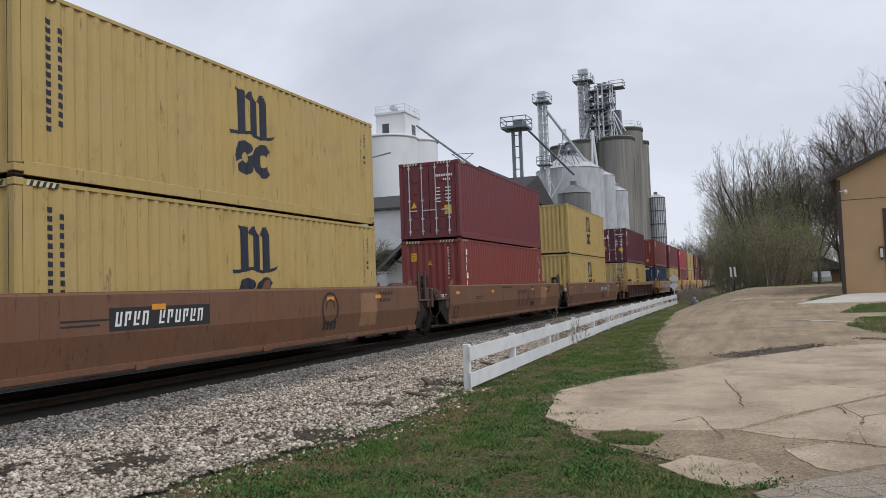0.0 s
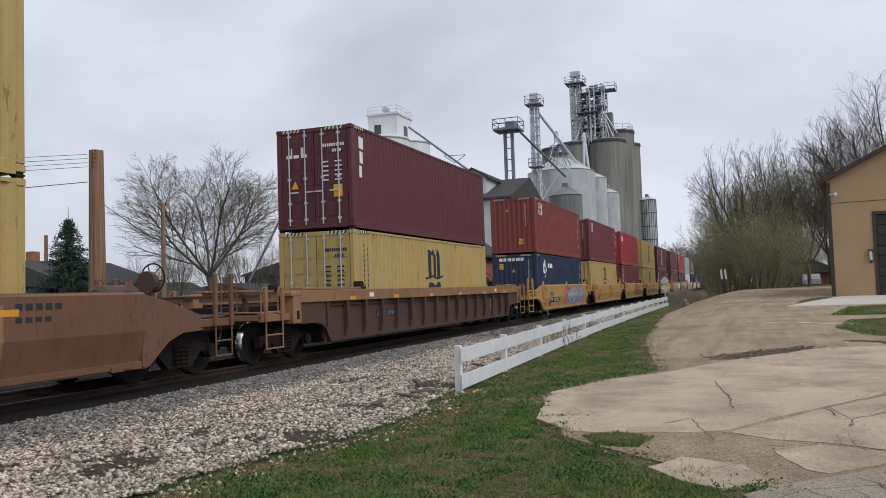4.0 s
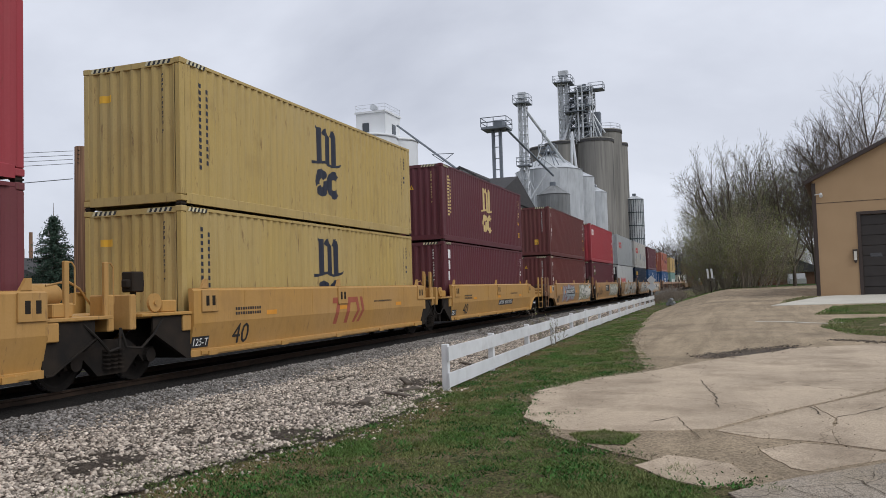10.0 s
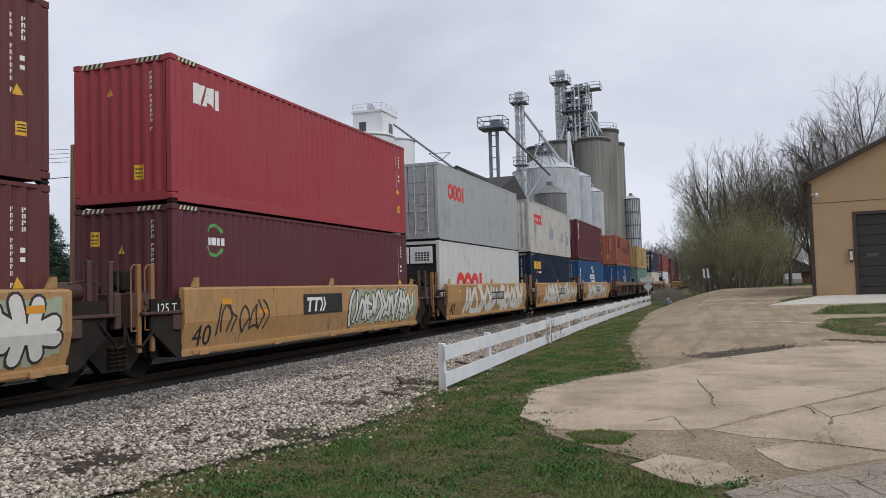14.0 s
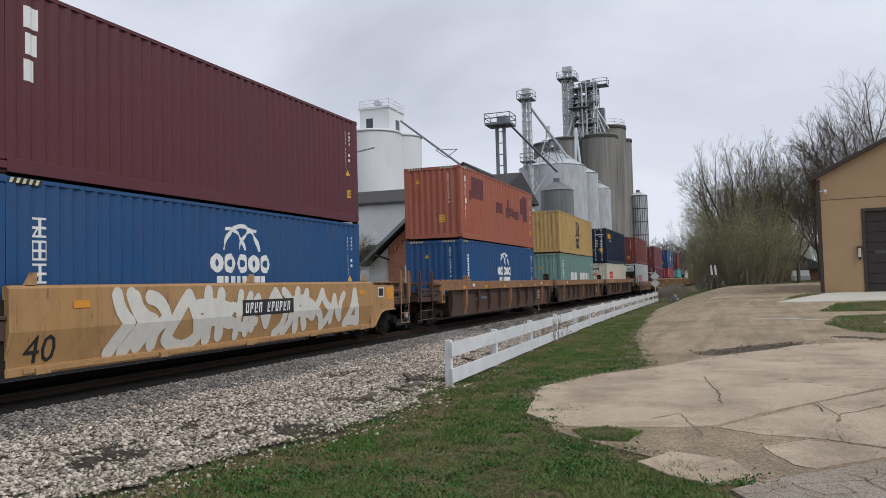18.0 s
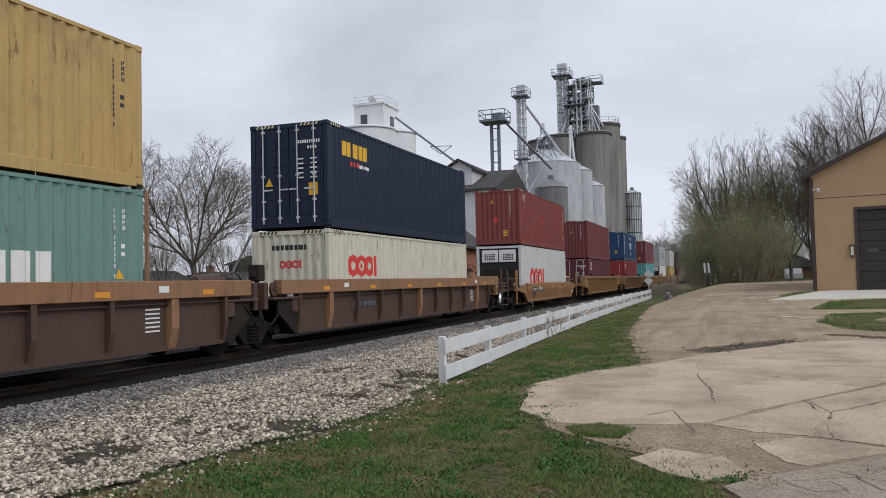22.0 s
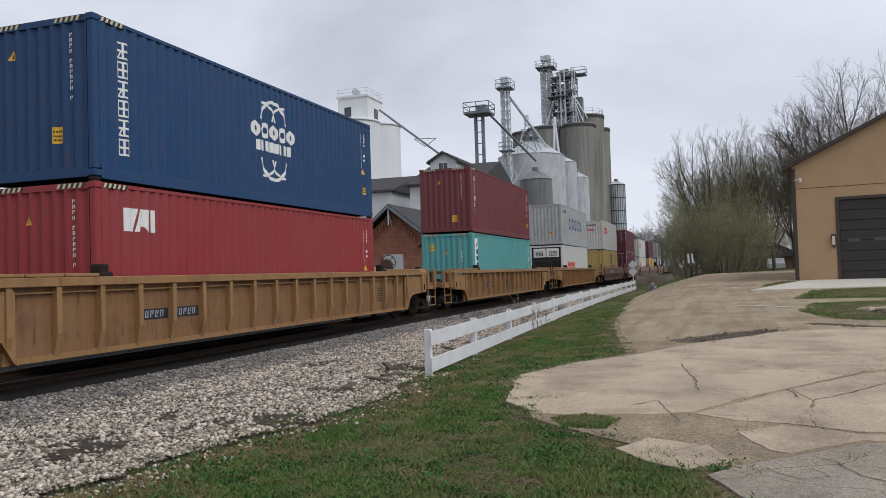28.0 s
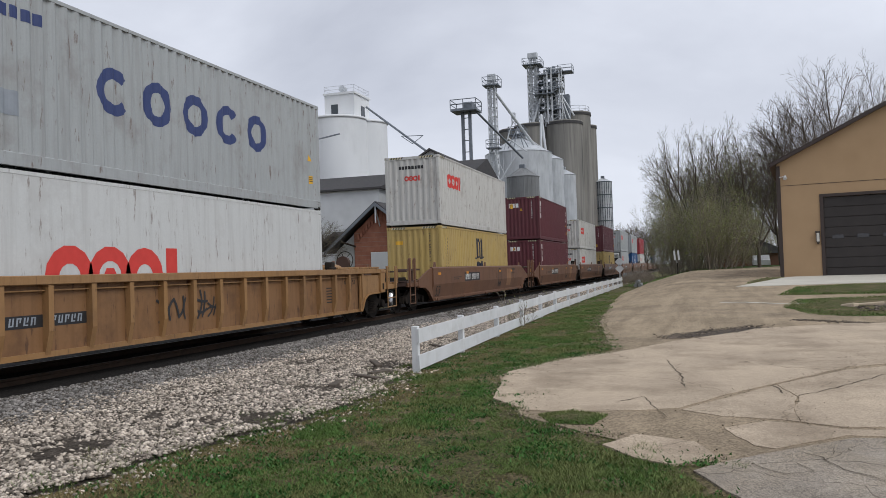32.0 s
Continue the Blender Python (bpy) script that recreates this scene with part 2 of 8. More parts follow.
def side_wave(a):
    return wave(a, SIDE_START, SIDE_PERIOD, SIDE_DEPTH, 42)


def end_wave(a):
    return wave(a, END_START, END_PERIOD, END_DEPTH, 8)


def side_place(a, d, z):      # d: behind the outer face
    return (a, -1.212 + d, z)


def end_place(a, d, z):
    return (-6.084 + d, -a, z)


def sheet(name, lo, hi, brk, wav, place, z0, z1):
    xs = [lo] + [b for b in brk if lo < b < hi] + [hi]
    vs = [place(x, wav(x), z) for x in xs for z in (z0, z1)]
    return mesh_from(name, vs, [(2 * i, 2 * i + 2, 2 * i + 3, 2 * i + 1) for i in range(len(xs) - 1)])


def rect(a0, z0, a1, z1):
    return [(a0, z0), (a1, z0), (a1, z1), (a0, z1)]


def ring(ca, cz, r0, r1, t0=0.0, t1=360.0, n=14):
    out = []
    for i in range(n):
        p, q = radians(t0 + (t1 - t0) * i / n), radians(t0 + (t1 - t0) * (i + 1) / n)
        out.append([(ca + r0 * math.cos(p), cz + r0 * math.sin(p)), (ca + r1 * math.cos(p), cz + r1 * math.sin(p)),
                    (ca + r1 * math.cos(q), cz + r1 * math.sin(q)), (ca + r0 * math.cos(q), cz + r0 * math.sin(q))])
    return out


def column(a, top, bottom, width, n, fill=0.62):
    """A column of n small upright marks."""
    h = (top - bottom) / n
    return [rect(a, top - h * (i + fill), a + width, top - h * i) for i in range(n)]


def line(a, z, width, height, n, fill=0.68):
    w = width / n
    return [rect(a + w * i, z, a + w * (i + fill), z + height) for i in range(n)]


def span(poly, a):
    """The low and high z of a convex polygon at a."""
    zs = []
    n = len(poly)
    for i in range(n):
        (a0, z0), (a1, z1) = poly[i], poly[(i + 1) % n]
        if min(a0, a1) - 1e-9 <= a <= max(a0, a1) + 1e-9:
            zs += [z0, z1] if abs(a1 - a0) < 1e-9 else [z0 + (z1 - z0) * (a - a0) / (a1 - a0)]
    return min(zs), max(zs)


def clusters(polys):
    """Groups of polygons that share corners."""
    groups = []
    for poly in polys:
        keys = {(round(x, 4), round(z, 4)) for x, z in poly}
        joined = [g for g in groups if g[0] & keys]
        fresh = (keys.union(*(g[0] for g in joined)), [q for g in joined for q in g[1]] + [poly])
        groups = [g for g in groups if g not in joined] + [fresh]
    return [g[1] for g in groups]


def painted(name, polys, material, parent, where="side", proud=0.003):
    """Flat marks painted on a sheet, following its folds. An emblem's separate shapes become parts of their own."""
    brk, wav, place = {"side": (SIDE_BREAKS, side_wave, side_place), "end": (END_BREAKS, end_wave, end_place),
                       "plain": ([], lambda a: 0.0, side_place), "plain_end": ([], lambda a: 0.0, end_place)}[where]
    ob = None
    for k, group in enumerate(clusters(polys) if name == "emblem" else [polys]):
        vs, fs, seen = [], [], {}
        for j, poly in enumerate(group):
            lo, hi = min(p[0] for p in poly), max(p[0] for p in poly)
            inner = sorted({p[0] for p in poly} | {b for b in brk if lo < b < hi})
            ids = []
            for a in inner:
                z0, z1 = span(poly, a)
                d = wav(a) - proud - 0.0002 * ((k if name == "emblem" else j) % 11)
                for z in (z0, z1):
                    key = (round(a, 4), round(z, 4), 0 if name == "emblem" else j)
                    if key not in seen:
                        seen[key] = len(vs)
                        vs.append(place(a, d, z))
                    ids.append(seen[key])
            for i in range(len(inner) - 1):
                face = list(dict.fromkeys((ids[2 * i], ids[2 * i + 2], ids[2 * i + 3], ids[2 * i + 1])))
                if len(face) > 2:
                    fs.append(tuple(face))
        ob = part(name, mesh_from(name, vs, fs), material, parent)
        if len(polys) > 3 and name != "emblem":
            tagged(ob, kind="stuff")
    return ob


GEO = {}


def container_meshes(h):
    if h in GEO:
        return GEO[h]
    g = {}
    g["side"] = sheet("side_panel", -5.95, 5.95, SIDE_BREAKS, side_wave, side_place, 0.15, h - 0.06)
    g["end"] = sheet("end_panel", -1.07, 1.07, END_BREAKS, end_wave, end_place, 0.16, h - 0.12)
    g["smooth_side"] = sheet("side_panel", -5.95, 5.95, [], lambda a: 0.0, side_place, 0.15, h - 0.06)
    def made(name, bm):
        me = bpy.data.meshes.new(name)
        bm.to_mesh(me)
        bm.free()
        return me
    g["roof"] = made("roof", boxes(*[(-5.9 + i * 0.5, -1.14, h - 0.045, -5.9 + i * 0.5 + 0.34, 1.14, h - 0.02) for i in range(24)], (-5.95, -1.16, h - 0.06, 5.95, 1.16, h - 0.04)))
    g["post"] = made("corner_post", boxes((-6.096, -1.219, 0.12, -5.945, -1.075, h - 0.12), bevel=0.02))
    g["top_rail"] = made("top_rail", boxes((-5.92, -1.219, h - 0.075, 5.92, -1.15, h - 0.012)))
    rail = bmesh.new()
    prism(rail, [(-1.216, -0.04), (-1.14, -0.04), (-1.14, -0.015), (-1.18, -0.015), (-1.18, 0.175), (-1.2, 0.175), (-1.216, 0.16)], "x", -5.92, 5.92)
    g["bottom_rail"] = made("bottom_rail", rail)
    g["header"] = made("end_header", boxes((-6.09, -1.07, h - 0.13, -6.0, 1.07, h - 0.015)))
    g["sill"] = made("end_sill", boxes((-6.09, -1.07, -0.01, -6.0, 1.07, 0.17)))
    g["casting"] = made("corner_casting", boxes((-6.1, -1.223, 0.0, -5.92, -1.06, 0.118), bevel=0.012))
    leaf = bmesh.new()
    box(leaf, -6.07, -1.06, 0.17, -6.04, -0.012, h - 0.13)
    for i in range(5):
        z = 0.32 + i * (h - 0.62) / 5
        for y0, y1 in ((-0.98, -0.75), (-0.66, -0.42), (-0.33, -0.08)):
            box(leaf, -6.088, y0, z, -6.07, y1, z + (h - 0.62) / 5 - 0.14)
    g["leaf"] = made("door", leaf)
    rods = bmesh.new()
    for y in (-0.80, -0.28):
        bar(rods, (-6.115, y, 0.10), (-6.115, y, h - 0.07), 0.02)
        for z in (0.22, 0.7, 1.4, h - 0.25):
            box(rods, -6.125, y - 0.05, z, -6.07, y + 0.05, z + 0.06)
    box(rods, -6.13, -0.80, 1.02, -6.115, -0.5, 1.06)
    box(rods, -6.13, -0.28, 1.02, -6.115, -0.02, 1.06)
    g["rods"] = made("locking_bar", rods)
    GEO[h] = g
    return g


MIRROR_Y, TURN, MIRROR_X = Matrix.Diagonal((1, -1, 1, 1)), Matrix.Rotation(math.pi, 4, "Z"), Matrix.Diagonal((-1, 1, 1, 1))


def shell(name, h, paint_mat, label, front="corrugated", smooth=False, bottom=True):
    """A container without its marks; its front faces -x."""
    g = container_meshes(h)
    c = thing(name, label, "container", group="containers on the train")
    for turn in (Matrix.Identity(4), TURN):
        o = part("side_panel", g["smooth_side" if smooth else "side"], paint_mat, c)
        o.matrix_basis = turn
        for n in ("top_rail", "bottom_rail"):
            part(n, g[n], paint_mat, c).matrix_basis = turn
        for n in ("header", "sill"):
            part("end_" + n, g[n], paint_mat, c).matrix_basis = turn
        for mir in (Matrix.Identity(4), MIRROR_Y):
            part("corner_post", g["post"], paint_mat, c).matrix_basis = turn @ mir
            for z in (0, h - 0.118):
                part("corner_casting", g["casting"], paint_mat, c).matrix_basis = Matrix.Translation((0, 0, z)) @ turn @ mir
    part("roof", g["roof"], paint_mat, c)
    fronts = [front, "corrugated" if front == "doors" else "doors"]
    for kind, turn in zip(fronts, (Matrix.Identity(4), TURN)):
        if kind == "corrugated":
            part("end_panel", g["end"], paint_mat, c).matrix_basis = turn
        elif kind == "doors":
            for mir in (Matrix.Identity(4), MIRROR_Y):
                d = part("door", g["leaf"], paint_mat, c)
                d.matrix_basis = turn @ mir
                part("locking_bar", g["rods"], GALV if front == "doors" else paint_mat, d, "galvanised door locking bars")
        else:
            reefer_front(c, h, paint_mat)
    return c


def reefer_front(c, h, paint_mat):
    """The cooling machinery in the front of a refrigerated container."""
    part("end_panel", boxes((-6.02, -1.07, 0.17, -5.95, 1.07, h - 0.13)), flat("black_plastic", (0.012, 0.012, 0.013), 0.6), c, "black machinery recess")
    part("vent_panel", boxes((-6.09, -0.92, h - 0.86, -6.02, -0.02, h - 0.22), (-6.09, 0.04, h - 0.86, -6.02, 0.92, h - 0.22), bevel=0.015), flat("white_plastic", (0.74, 0.74, 0.72), 0.5), c, "white vent panels of the cooling unit")
    slots = bmesh.new()
    for y0 in (-0.80, 0.2):
        for i in range(5):
            for k in range(4):
                box(slots, -6.095, y0 + i * 0.12, h - 0.76 + k * 0.09, -6.089, y0 + i * 0.12 + 0.09, h - 0.70 + k * 0.09)
    part("vent_slots", slots, BLACK_MARK, c)
    part("control_box", boxes((-6.085, -0.98, 0.95, -6.02, -0.45, 1.75), (-6.08, -0.3, 1.1, -6.02, 0.9, 1.7), bevel=0.02), STEEL_DARK, c)
    fan = bmesh.new()
    lathe(fan, [(0.42, 0), (0.42, 0.05), (0.36, 0.05), (0.36, 0.01)], 24)
    bmesh.ops.rotate(fan, verts=fan.verts, cent=(0, 0, 0), matrix=Matrix.Rotation(-math.pi / 2, 3, "Y"))
    bmesh.ops.translate(fan, verts=fan.verts, vec=(-6.03, 0.1, 0.62))
    part("condenser_fan", fan, GALV_DARK, c, "round condenser fan")
    part("frame_brace", bars([((-6.05, -1.0, 1.2), (-6.05, -0.5, 0.25)), ((-6.05, 1.0, 1.2), (-6.05, 0.6, 0.25))], 0.03), GALV, c)


# marks; each is given the container, its height and a material
INK = flat("ink_marking", (0.014, 0.018, 0.036))


def arches(c, h, m, a=1.6, s=1.0, z=None):
    """Three broad upright bars under two shoulders on thin wavy feet, and two bold open curves below."""
    z = h - 0.38 if z is None else z
    def q(x, y):
        return a + x * s, z + y * s
    bars_ = [[q(-0.62, 0.0), q(-0.62, -0.06), q(-0.5, -0.1), q(-0.5, -0.92), q(-0.24, -0.92), q(-0.24, -0.02)], [q(-0.11, -0.92), q(0.13, -0.92), q(0.13, -0.18), q(-0.02, 0.0), q(-0.11, -0.06)], [q(0.26, -0.92), q(0.52, -0.92), q(0.52, -0.2), q(0.4, -0.02), q(0.26, -0.05)]]
    shoulder = [[q(-0.24, -0.13), q(-0.11, -0.2), q(0.0, 0.02), q(-0.13, 0.0)], [q(0.13, -0.16), q(0.26, -0.22), q(0.4, 0.02), q(0.24, 0.0)]]
    feet = [[q(-0.84, -0.9), q(-0.76, -0.98), q(-0.6, -0.97), q(-0.6, -0.9)], [q(-0.6, -0.9), q(-0.6, -0.97), q(-0.1, -0.9), q(-0.1, -0.83)], [q(-0.1, -0.83), q(-0.1, -0.9), q(0.2, -0.98), q(0.2, -0.91)], [q(0.2, -0.91), q(0.2, -0.98), q(0.62, -0.93), q(0.62, -0.86)], [q(0.62, -0.86), q(0.62, -0.93), q(0.82, -0.85), q(0.86, -0.8)]]
    painted("emblem", bars_ + shoulder + feet, m, c)
    painted("emblem", ring(*q(-0.3, -1.42), 0.12 * s, 0.36 * s, 35, 200, 8) + ring(*q(-0.3, -1.42), 0.12 * s, 0.36 * s, 215, 380, 8) + ring(*q(0.36, -1.42), 0.14 * s, 0.37 * s, 42, 318, 12), m, c)


def digits(a, top, n, step, width, tall):
    """A column of small slim marks in groups of four, six and one."""
    out = []
    for i in range(n):
        z = top - step * (i + (0.8 if i >= 4 else 0) + (0.8 if i >= 10 else 0))
        out += [rect(a, z - tall, a + width * 0.36, z), rect(a + width * 0.62, z - tall * (0.9 if i % 2 else 0.5), a + width, z)]
        if i % 3:
            out.append(rect(a, z - tall * 0.22, a + width, z))
    return out


def codes(c, h, m, left=True, n=11):
    """Small columns of marks on the front, and by the far end of the side."""
    k = c.name.count("1") % 2
    painted("code_marks", digits(0.66 + 0.08 * k, h - 0.3, n, 0.098, 0.06, 0.072), m, c, "end")
    painted("code_marks", digits(5.33, h - 0.4, n, 0.1, 0.07, 0.075) + digits(5.55, h - 0.4, 4, 0.1, 0.07, 0.075), m, c)
    painted("data_plate_marks", [rect(5.53, h - 1.1, 5.61, h - 1.02), rect(5.53, h - 1.24, 5.61, h - 1.17)], m, c)


def caution(c, h, end=True, side=True):
    k = sum(ord(ch) for ch in c.name) % 3
    if end:
        a, z = ((-0.85, h - 0.78), (0.3, 0.42), (0.28, 0.62))[k]
        ta, tz = ((-0.05, h - 0.95), (-0.3, h - 0.72), (-0.62, h - 0.66))[k]
        painted("caution_label", [rect(a, z, a + 0.24, z + 0.3)], YELLOW_MARK, c, "end", 0.004)
        painted("caution_marks", line(a + 0.03, z + 0.2, 0.18, 0.035, 4) + line(a + 0.03, z + 0.12, 0.18, 0.03, 6) + line(a + 0.05, z + 0.05, 0.14, 0.03, 3), BLACK_MARK, c, "end", 0.007)
        painted("warning_triangle", [[(ta - 0.1, tz), (ta + 0.1, tz), (ta, tz + 0.19)]], YELLOW_MARK, c, "end", 0.004)
        painted("warning_bolt", [[(ta - 0.025, tz + 0.03), (ta + 0.03, tz + 0.03), (ta, tz + 0.12)]], BLACK_MARK, c, "end", 0.007)
    if side:
        painted("caution_label", [rect(5.46, 0.62, 5.66, 0.84)], YELLOW_MARK, c, "side", 0.004)
        painted("caution_marks", [rect(5.49, 0.78 - 0.05 * k, 5.63, 0.8 - 0.05 * k) for k in range(3)], BLACK_MARK, c, "side", 0.007)
        painted("warning_triangle", [[(5.40, 1.25), (5.58, 1.25), (5.49, 1.43)]], YELLOW_MARK, c, "side", 0.004)


def hazard(c, h):
    """Pale and black slanting stripes on the top rails beside the corners."""
    for name, mat, k0 in (("hazard_stripe", PALE_MARK, 0), ("hazard_gap", BLACK_MARK, 1)):
        vs, fs = [], []
        for k in range(k0, 10, 2):
            a = 0.06 * k
            q = [(a, h - 0.105), (a + 0.06, h - 0.105), (a + 0.10, h - 0.022), (a + 0.04, h - 0.022)]
            for f in (lambda t, z: (-5.9 + t, -1.2225, z), lambda t, z: (-6.0925, 1.02 - t, z), lambda t, z: (-6.0925, -0.36 - t, z)):
                fs.append(tuple(range(len(vs), len(vs) + 4)))
                vs += [f(t, z) for t, z in q]
        tagged(part(name, mesh_from(name, vs, fs), mat, c), kind="stuff")


def upright_blocks(c, h, m, n=6, a=-5.55, top=0.38, tall=0.22, width=0.22, step=0.30):
    """A column of plain block marks."""
    for i in range(n):
        z, x, w = h - top - i * step, a + 0.02 * (i % 2), width - 0.04 * (i % 3)
        p = [rect(x, z - tall, x + w, z)]
        painted("upright_marks", p, m, c)


def block_row(c, h, m, a, z, n, w, t, name="marks", where="side"):
    """A row of n plain block marks w wide and t tall."""
    painted(name, [rect(a + i * w * 1.2, z, a + i * w * 1.2 + w * (0.86 if i % 2 else 1.0), z + t) for i in range(n)], m, c, where)


def slab_marks(c, h, m, a=-5.35, z=None, s=0.72, where="side"):
    """A bold open curve, a slanting wedge and a bar."""
    z = h - 0.86 if z is None else z
    painted("emblem", [[(a, z), (a + 0.34 * s, z), (a + 0.5 * s, z + 0.6 * s), (a, z + 0.6 * s)]], m, c, where)
    painted("emblem", [[(a + 0.4 * s, z), (a + 0.56 * s, z), (a + 0.74 * s, z + 0.6 * s), (a + 0.58 * s, z + 0.6 * s)], [(a + 0.62 * s, z + 0.14 * s), (a + 0.78 * s, z + 0.14 * s), (a + 0.9 * s, z), (a + 0.92 * s, z + 0.6 * s), (a + 0.74 * s, z + 0.6 * s)]], m, c, where)
    painted("emblem", [rect(a + 1.02 * s, z, a + 1.2 * s, z + 0.6 * s)], m, c, where)


def petals(c, h, m, a=-4.2, z=None, s=1.0, where="side"):
    """Bold open rings and a bar."""
    z = h - 1.0 if z is None else z
    painted("emblem", ring(a, z, 0.17 * s, 0.38 * s), m, c, where)
    painted("emblem", ring(a + 0.66 * s, z, 0.2 * s, 0.38 * s) + ring(a + 0.66 * s, z, 0.03 * s, 0.13 * s, 0, 360, 6), m, c, where)
    painted("emblem", ring(a + 1.3 * s, z, 0.16 * s, 0.37 * s, 0, 360, 16), m, c, where)
    painted("emblem", [rect(a + 1.74 * s, z - 0.36 * s, a + 1.98 * s, z + 0.37 * s)], m, c, where)


def globe(c, h, m, a=0.9, z=None, s=1.0, half=False):
    """Crossing arcs over and under two rows of bold plain shapes."""
    z = h / 2 + 0.15 if z is None else z
    p = ring(a, z + 0.22 * s, 0.56 * s, 0.64 * s, 12, 168, 12) + ring(a - 0.42 * s, z + 0.22 * s, 0.5 * s, 0.56 * s, 15, 100, 8) + ring(a + 0.42 * s, z + 0.22 * s, 0.5 * s, 0.56 * s, 80, 165, 8)
    if not half:
        p += ring(a, z - 0.42 * s, 0.56 * s, 0.64 * s, 192, 348, 12) + ring(a - 0.42 * s, z - 0.42 * s, 0.5 * s, 0.56 * s, 260, 345, 8) + ring(a + 0.42 * s, z - 0.42 * s, 0.5 * s, 0.56 * s, 195, 280, 8)
    painted("emblem", p, m, c)
    for k in range(5):
        x = a + (k - 2) * 0.40 * s
        painted("marks", ring(x, z + 0.1 * s, 0.075 * s, 0.185 * s, 0, 360, 12), m, c)
    block_row(c, h, m, a - 0.8 * s, z - 0.38 * s, 8, 0.17 * s, 0.24 * s)


def ideograms(c, h, m, a=-5.45, top=0.35, n=6, step=0.36, s=1.25):
    for i in range(n):
        z = h - top - i * step
        w, t = 0.22 * s, 0.25 * s
        p = [rect(a, z - 0.035, a + w, z), rect(a, z - t, a + w, z - t + 0.035), rect(a + w * 0.44, z - t, a + w * 0.58, z), rect(a, z - t * 0.58, a + w, z - t * 0.45)]
        p += [rect(a, z - t, a + 0.035, z), rect(a + w - 0.035, z - t, a + w, z)] if i % 2 else [[(a, z - t), (a + 0.04, z - t), (a + w * 0.5, z - t * 0.5), (a + w * 0.38, z - t * 0.5)]]
        painted("upright_marks", p, m, c)


def flag_sign(c, h, a=-5.25, z=None, s=1.0):
    """A blue and yellow rectangle with a white edge."""
    z = h - 0.25 - 0.6 * s if z is None else z
    painted("sign_border", [rect(a, z, a + 0.8 * s, z + 0.6 * s)], WHITE_MARK, c, "side", 0.003)
    painted("sign_blue", [rect(a + 0.04 * s, z + 0.2 * s, a + 0.76 * s, z + 0.56 * s)], NAVY_MARK, c, "side", 0.006)
    painted("sign_yellow", [[(a + 0.2 * s, z + 0.34 * s), (a + 0.74 * s, z + 0.28 * s), (a + 0.74 * s, z + 0.46 * s), (a + 0.2 * s, z + 0.5 * s)]], YELLOW_MARK, c, "side", 0.009)
    painted("sign_marks", line(a + 0.08 * s, z + 0.05 * s, 0.64 * s, 0.12 * s, 5), NAVY_MARK, c, "side", 0.006)


def door_marks(c, h, m):
    vs = [*line(0.3, h - 0.6, 0.7, 0.09, 10), *line(0.6, h - 0.76, 0.3, 0.08, 4)] + [rect(0.25 + 0.42 * k, h - 1.05 - 0.13 * i, 0.25 + 0.42 * k + 0.22, h - 1.01 - 0.13 * i) for i in range(5) for k in (0, 1)]
    painted("code_marks", vs, m, c, "plain_end", 0.012)
    painted("caution_label", [rect(0.62, 0.85, 0.9, 1.2)], YELLOW_MARK, c, "plain_end", 0.012)
    painted("warning_triangle", [[(-0.75, 1.15), (-0.5, 1.15), (-0.62, 1.38)]], YELLOW_MARK, c, "plain_end", 0.012)


YEL = paint("yellow_container_paint", (0.47, 0.335, 0.115), 0.35)
TAN = paint("tan_container_paint", (0.50, 0.33, 0.12), 0.5)
MAR = paint("maroon_container_paint", (0.165, 0.040, 0.046), 0.25)
MAR2 = paint("dark_maroon_container_paint", (0.112, 0.029, 0.038), 0.25)
RUST = paint("red_brown_container_paint", (0.215, 0.048, 0.042), 0.3)
RED = paint("red_container_paint", (0.35, 0.042, 0.054), 0.2)
BRIGHT = paint("bright_red_container_paint", (0.30, 0.036, 0.040), 0.2)
FRESH_RED = paint("fresh_red_patch_paint", (0.48, 0.05, 0.04), 0.05)
ORG = paint("faded_orange_container_paint", (0.37, 0.108, 0.066), 0.4)
NAVY = paint("navy_container_paint", (0.0085, 0.019, 0.046), 0.2, (0.03, 0.03, 0.035), 0.08)
SLATE = paint("slate_blue_container_paint", (0.02, 0.038, 0.082), 0.25)
DEEP_BLUE = paint("deep_blue_container_paint", (0.011, 0.056, 0.155), 0.25)
BROWN_RED = paint("brown_red_container_paint", (0.128, 0.036, 0.034), 0.35)
BLUE = paint("blue_container_paint", (0.014, 0.075, 0.205), 0.2)
TEAL = paint("teal_container_paint", (0.085, 0.335, 0.335), 0.35)
SAGE = paint("sage_container_paint", (0.15, 0.28, 0.25), 0.4)
WHI = paint("white_container_paint", (0.56, 0.55, 0.52), 0.5)
CREAM = paint("cream_container_paint", (0.62, 0.59, 0.48), 0.4)
GREY = paint("grey_container_paint", (0.38, 0.40, 0.405), 0.45)
WHR = paint("white_reefer_paint", (0.60, 0.61, 0.60), 0.3)


def box_yellow(h=HC, front="corrugated", body=None, label="yellow corrugated steel shipping container with navy emblem"):
    c = shell("shipping_container", h, body or YEL, label, front)
    arches(c, h, INK, 0.12, 1.05)
    painted("upright_marks", column(-5.5, h - 0.4, h - 2.25, 0.13, 13), INK, c)
    painted("upright_marks", column(-5.26, h - 0.5, h - 2.15, 0.12, 11), INK, c)
    if front == "doors":
        door_marks(c, h, INK)
    else:
        codes(c, h, INK)
        painted("caution_label", [rect(-0.85, h - 0.75, -0.5, h - 0.6)], YELLOW_MARK, c, "end", 0.004)
    hazard(c, h)
    return c


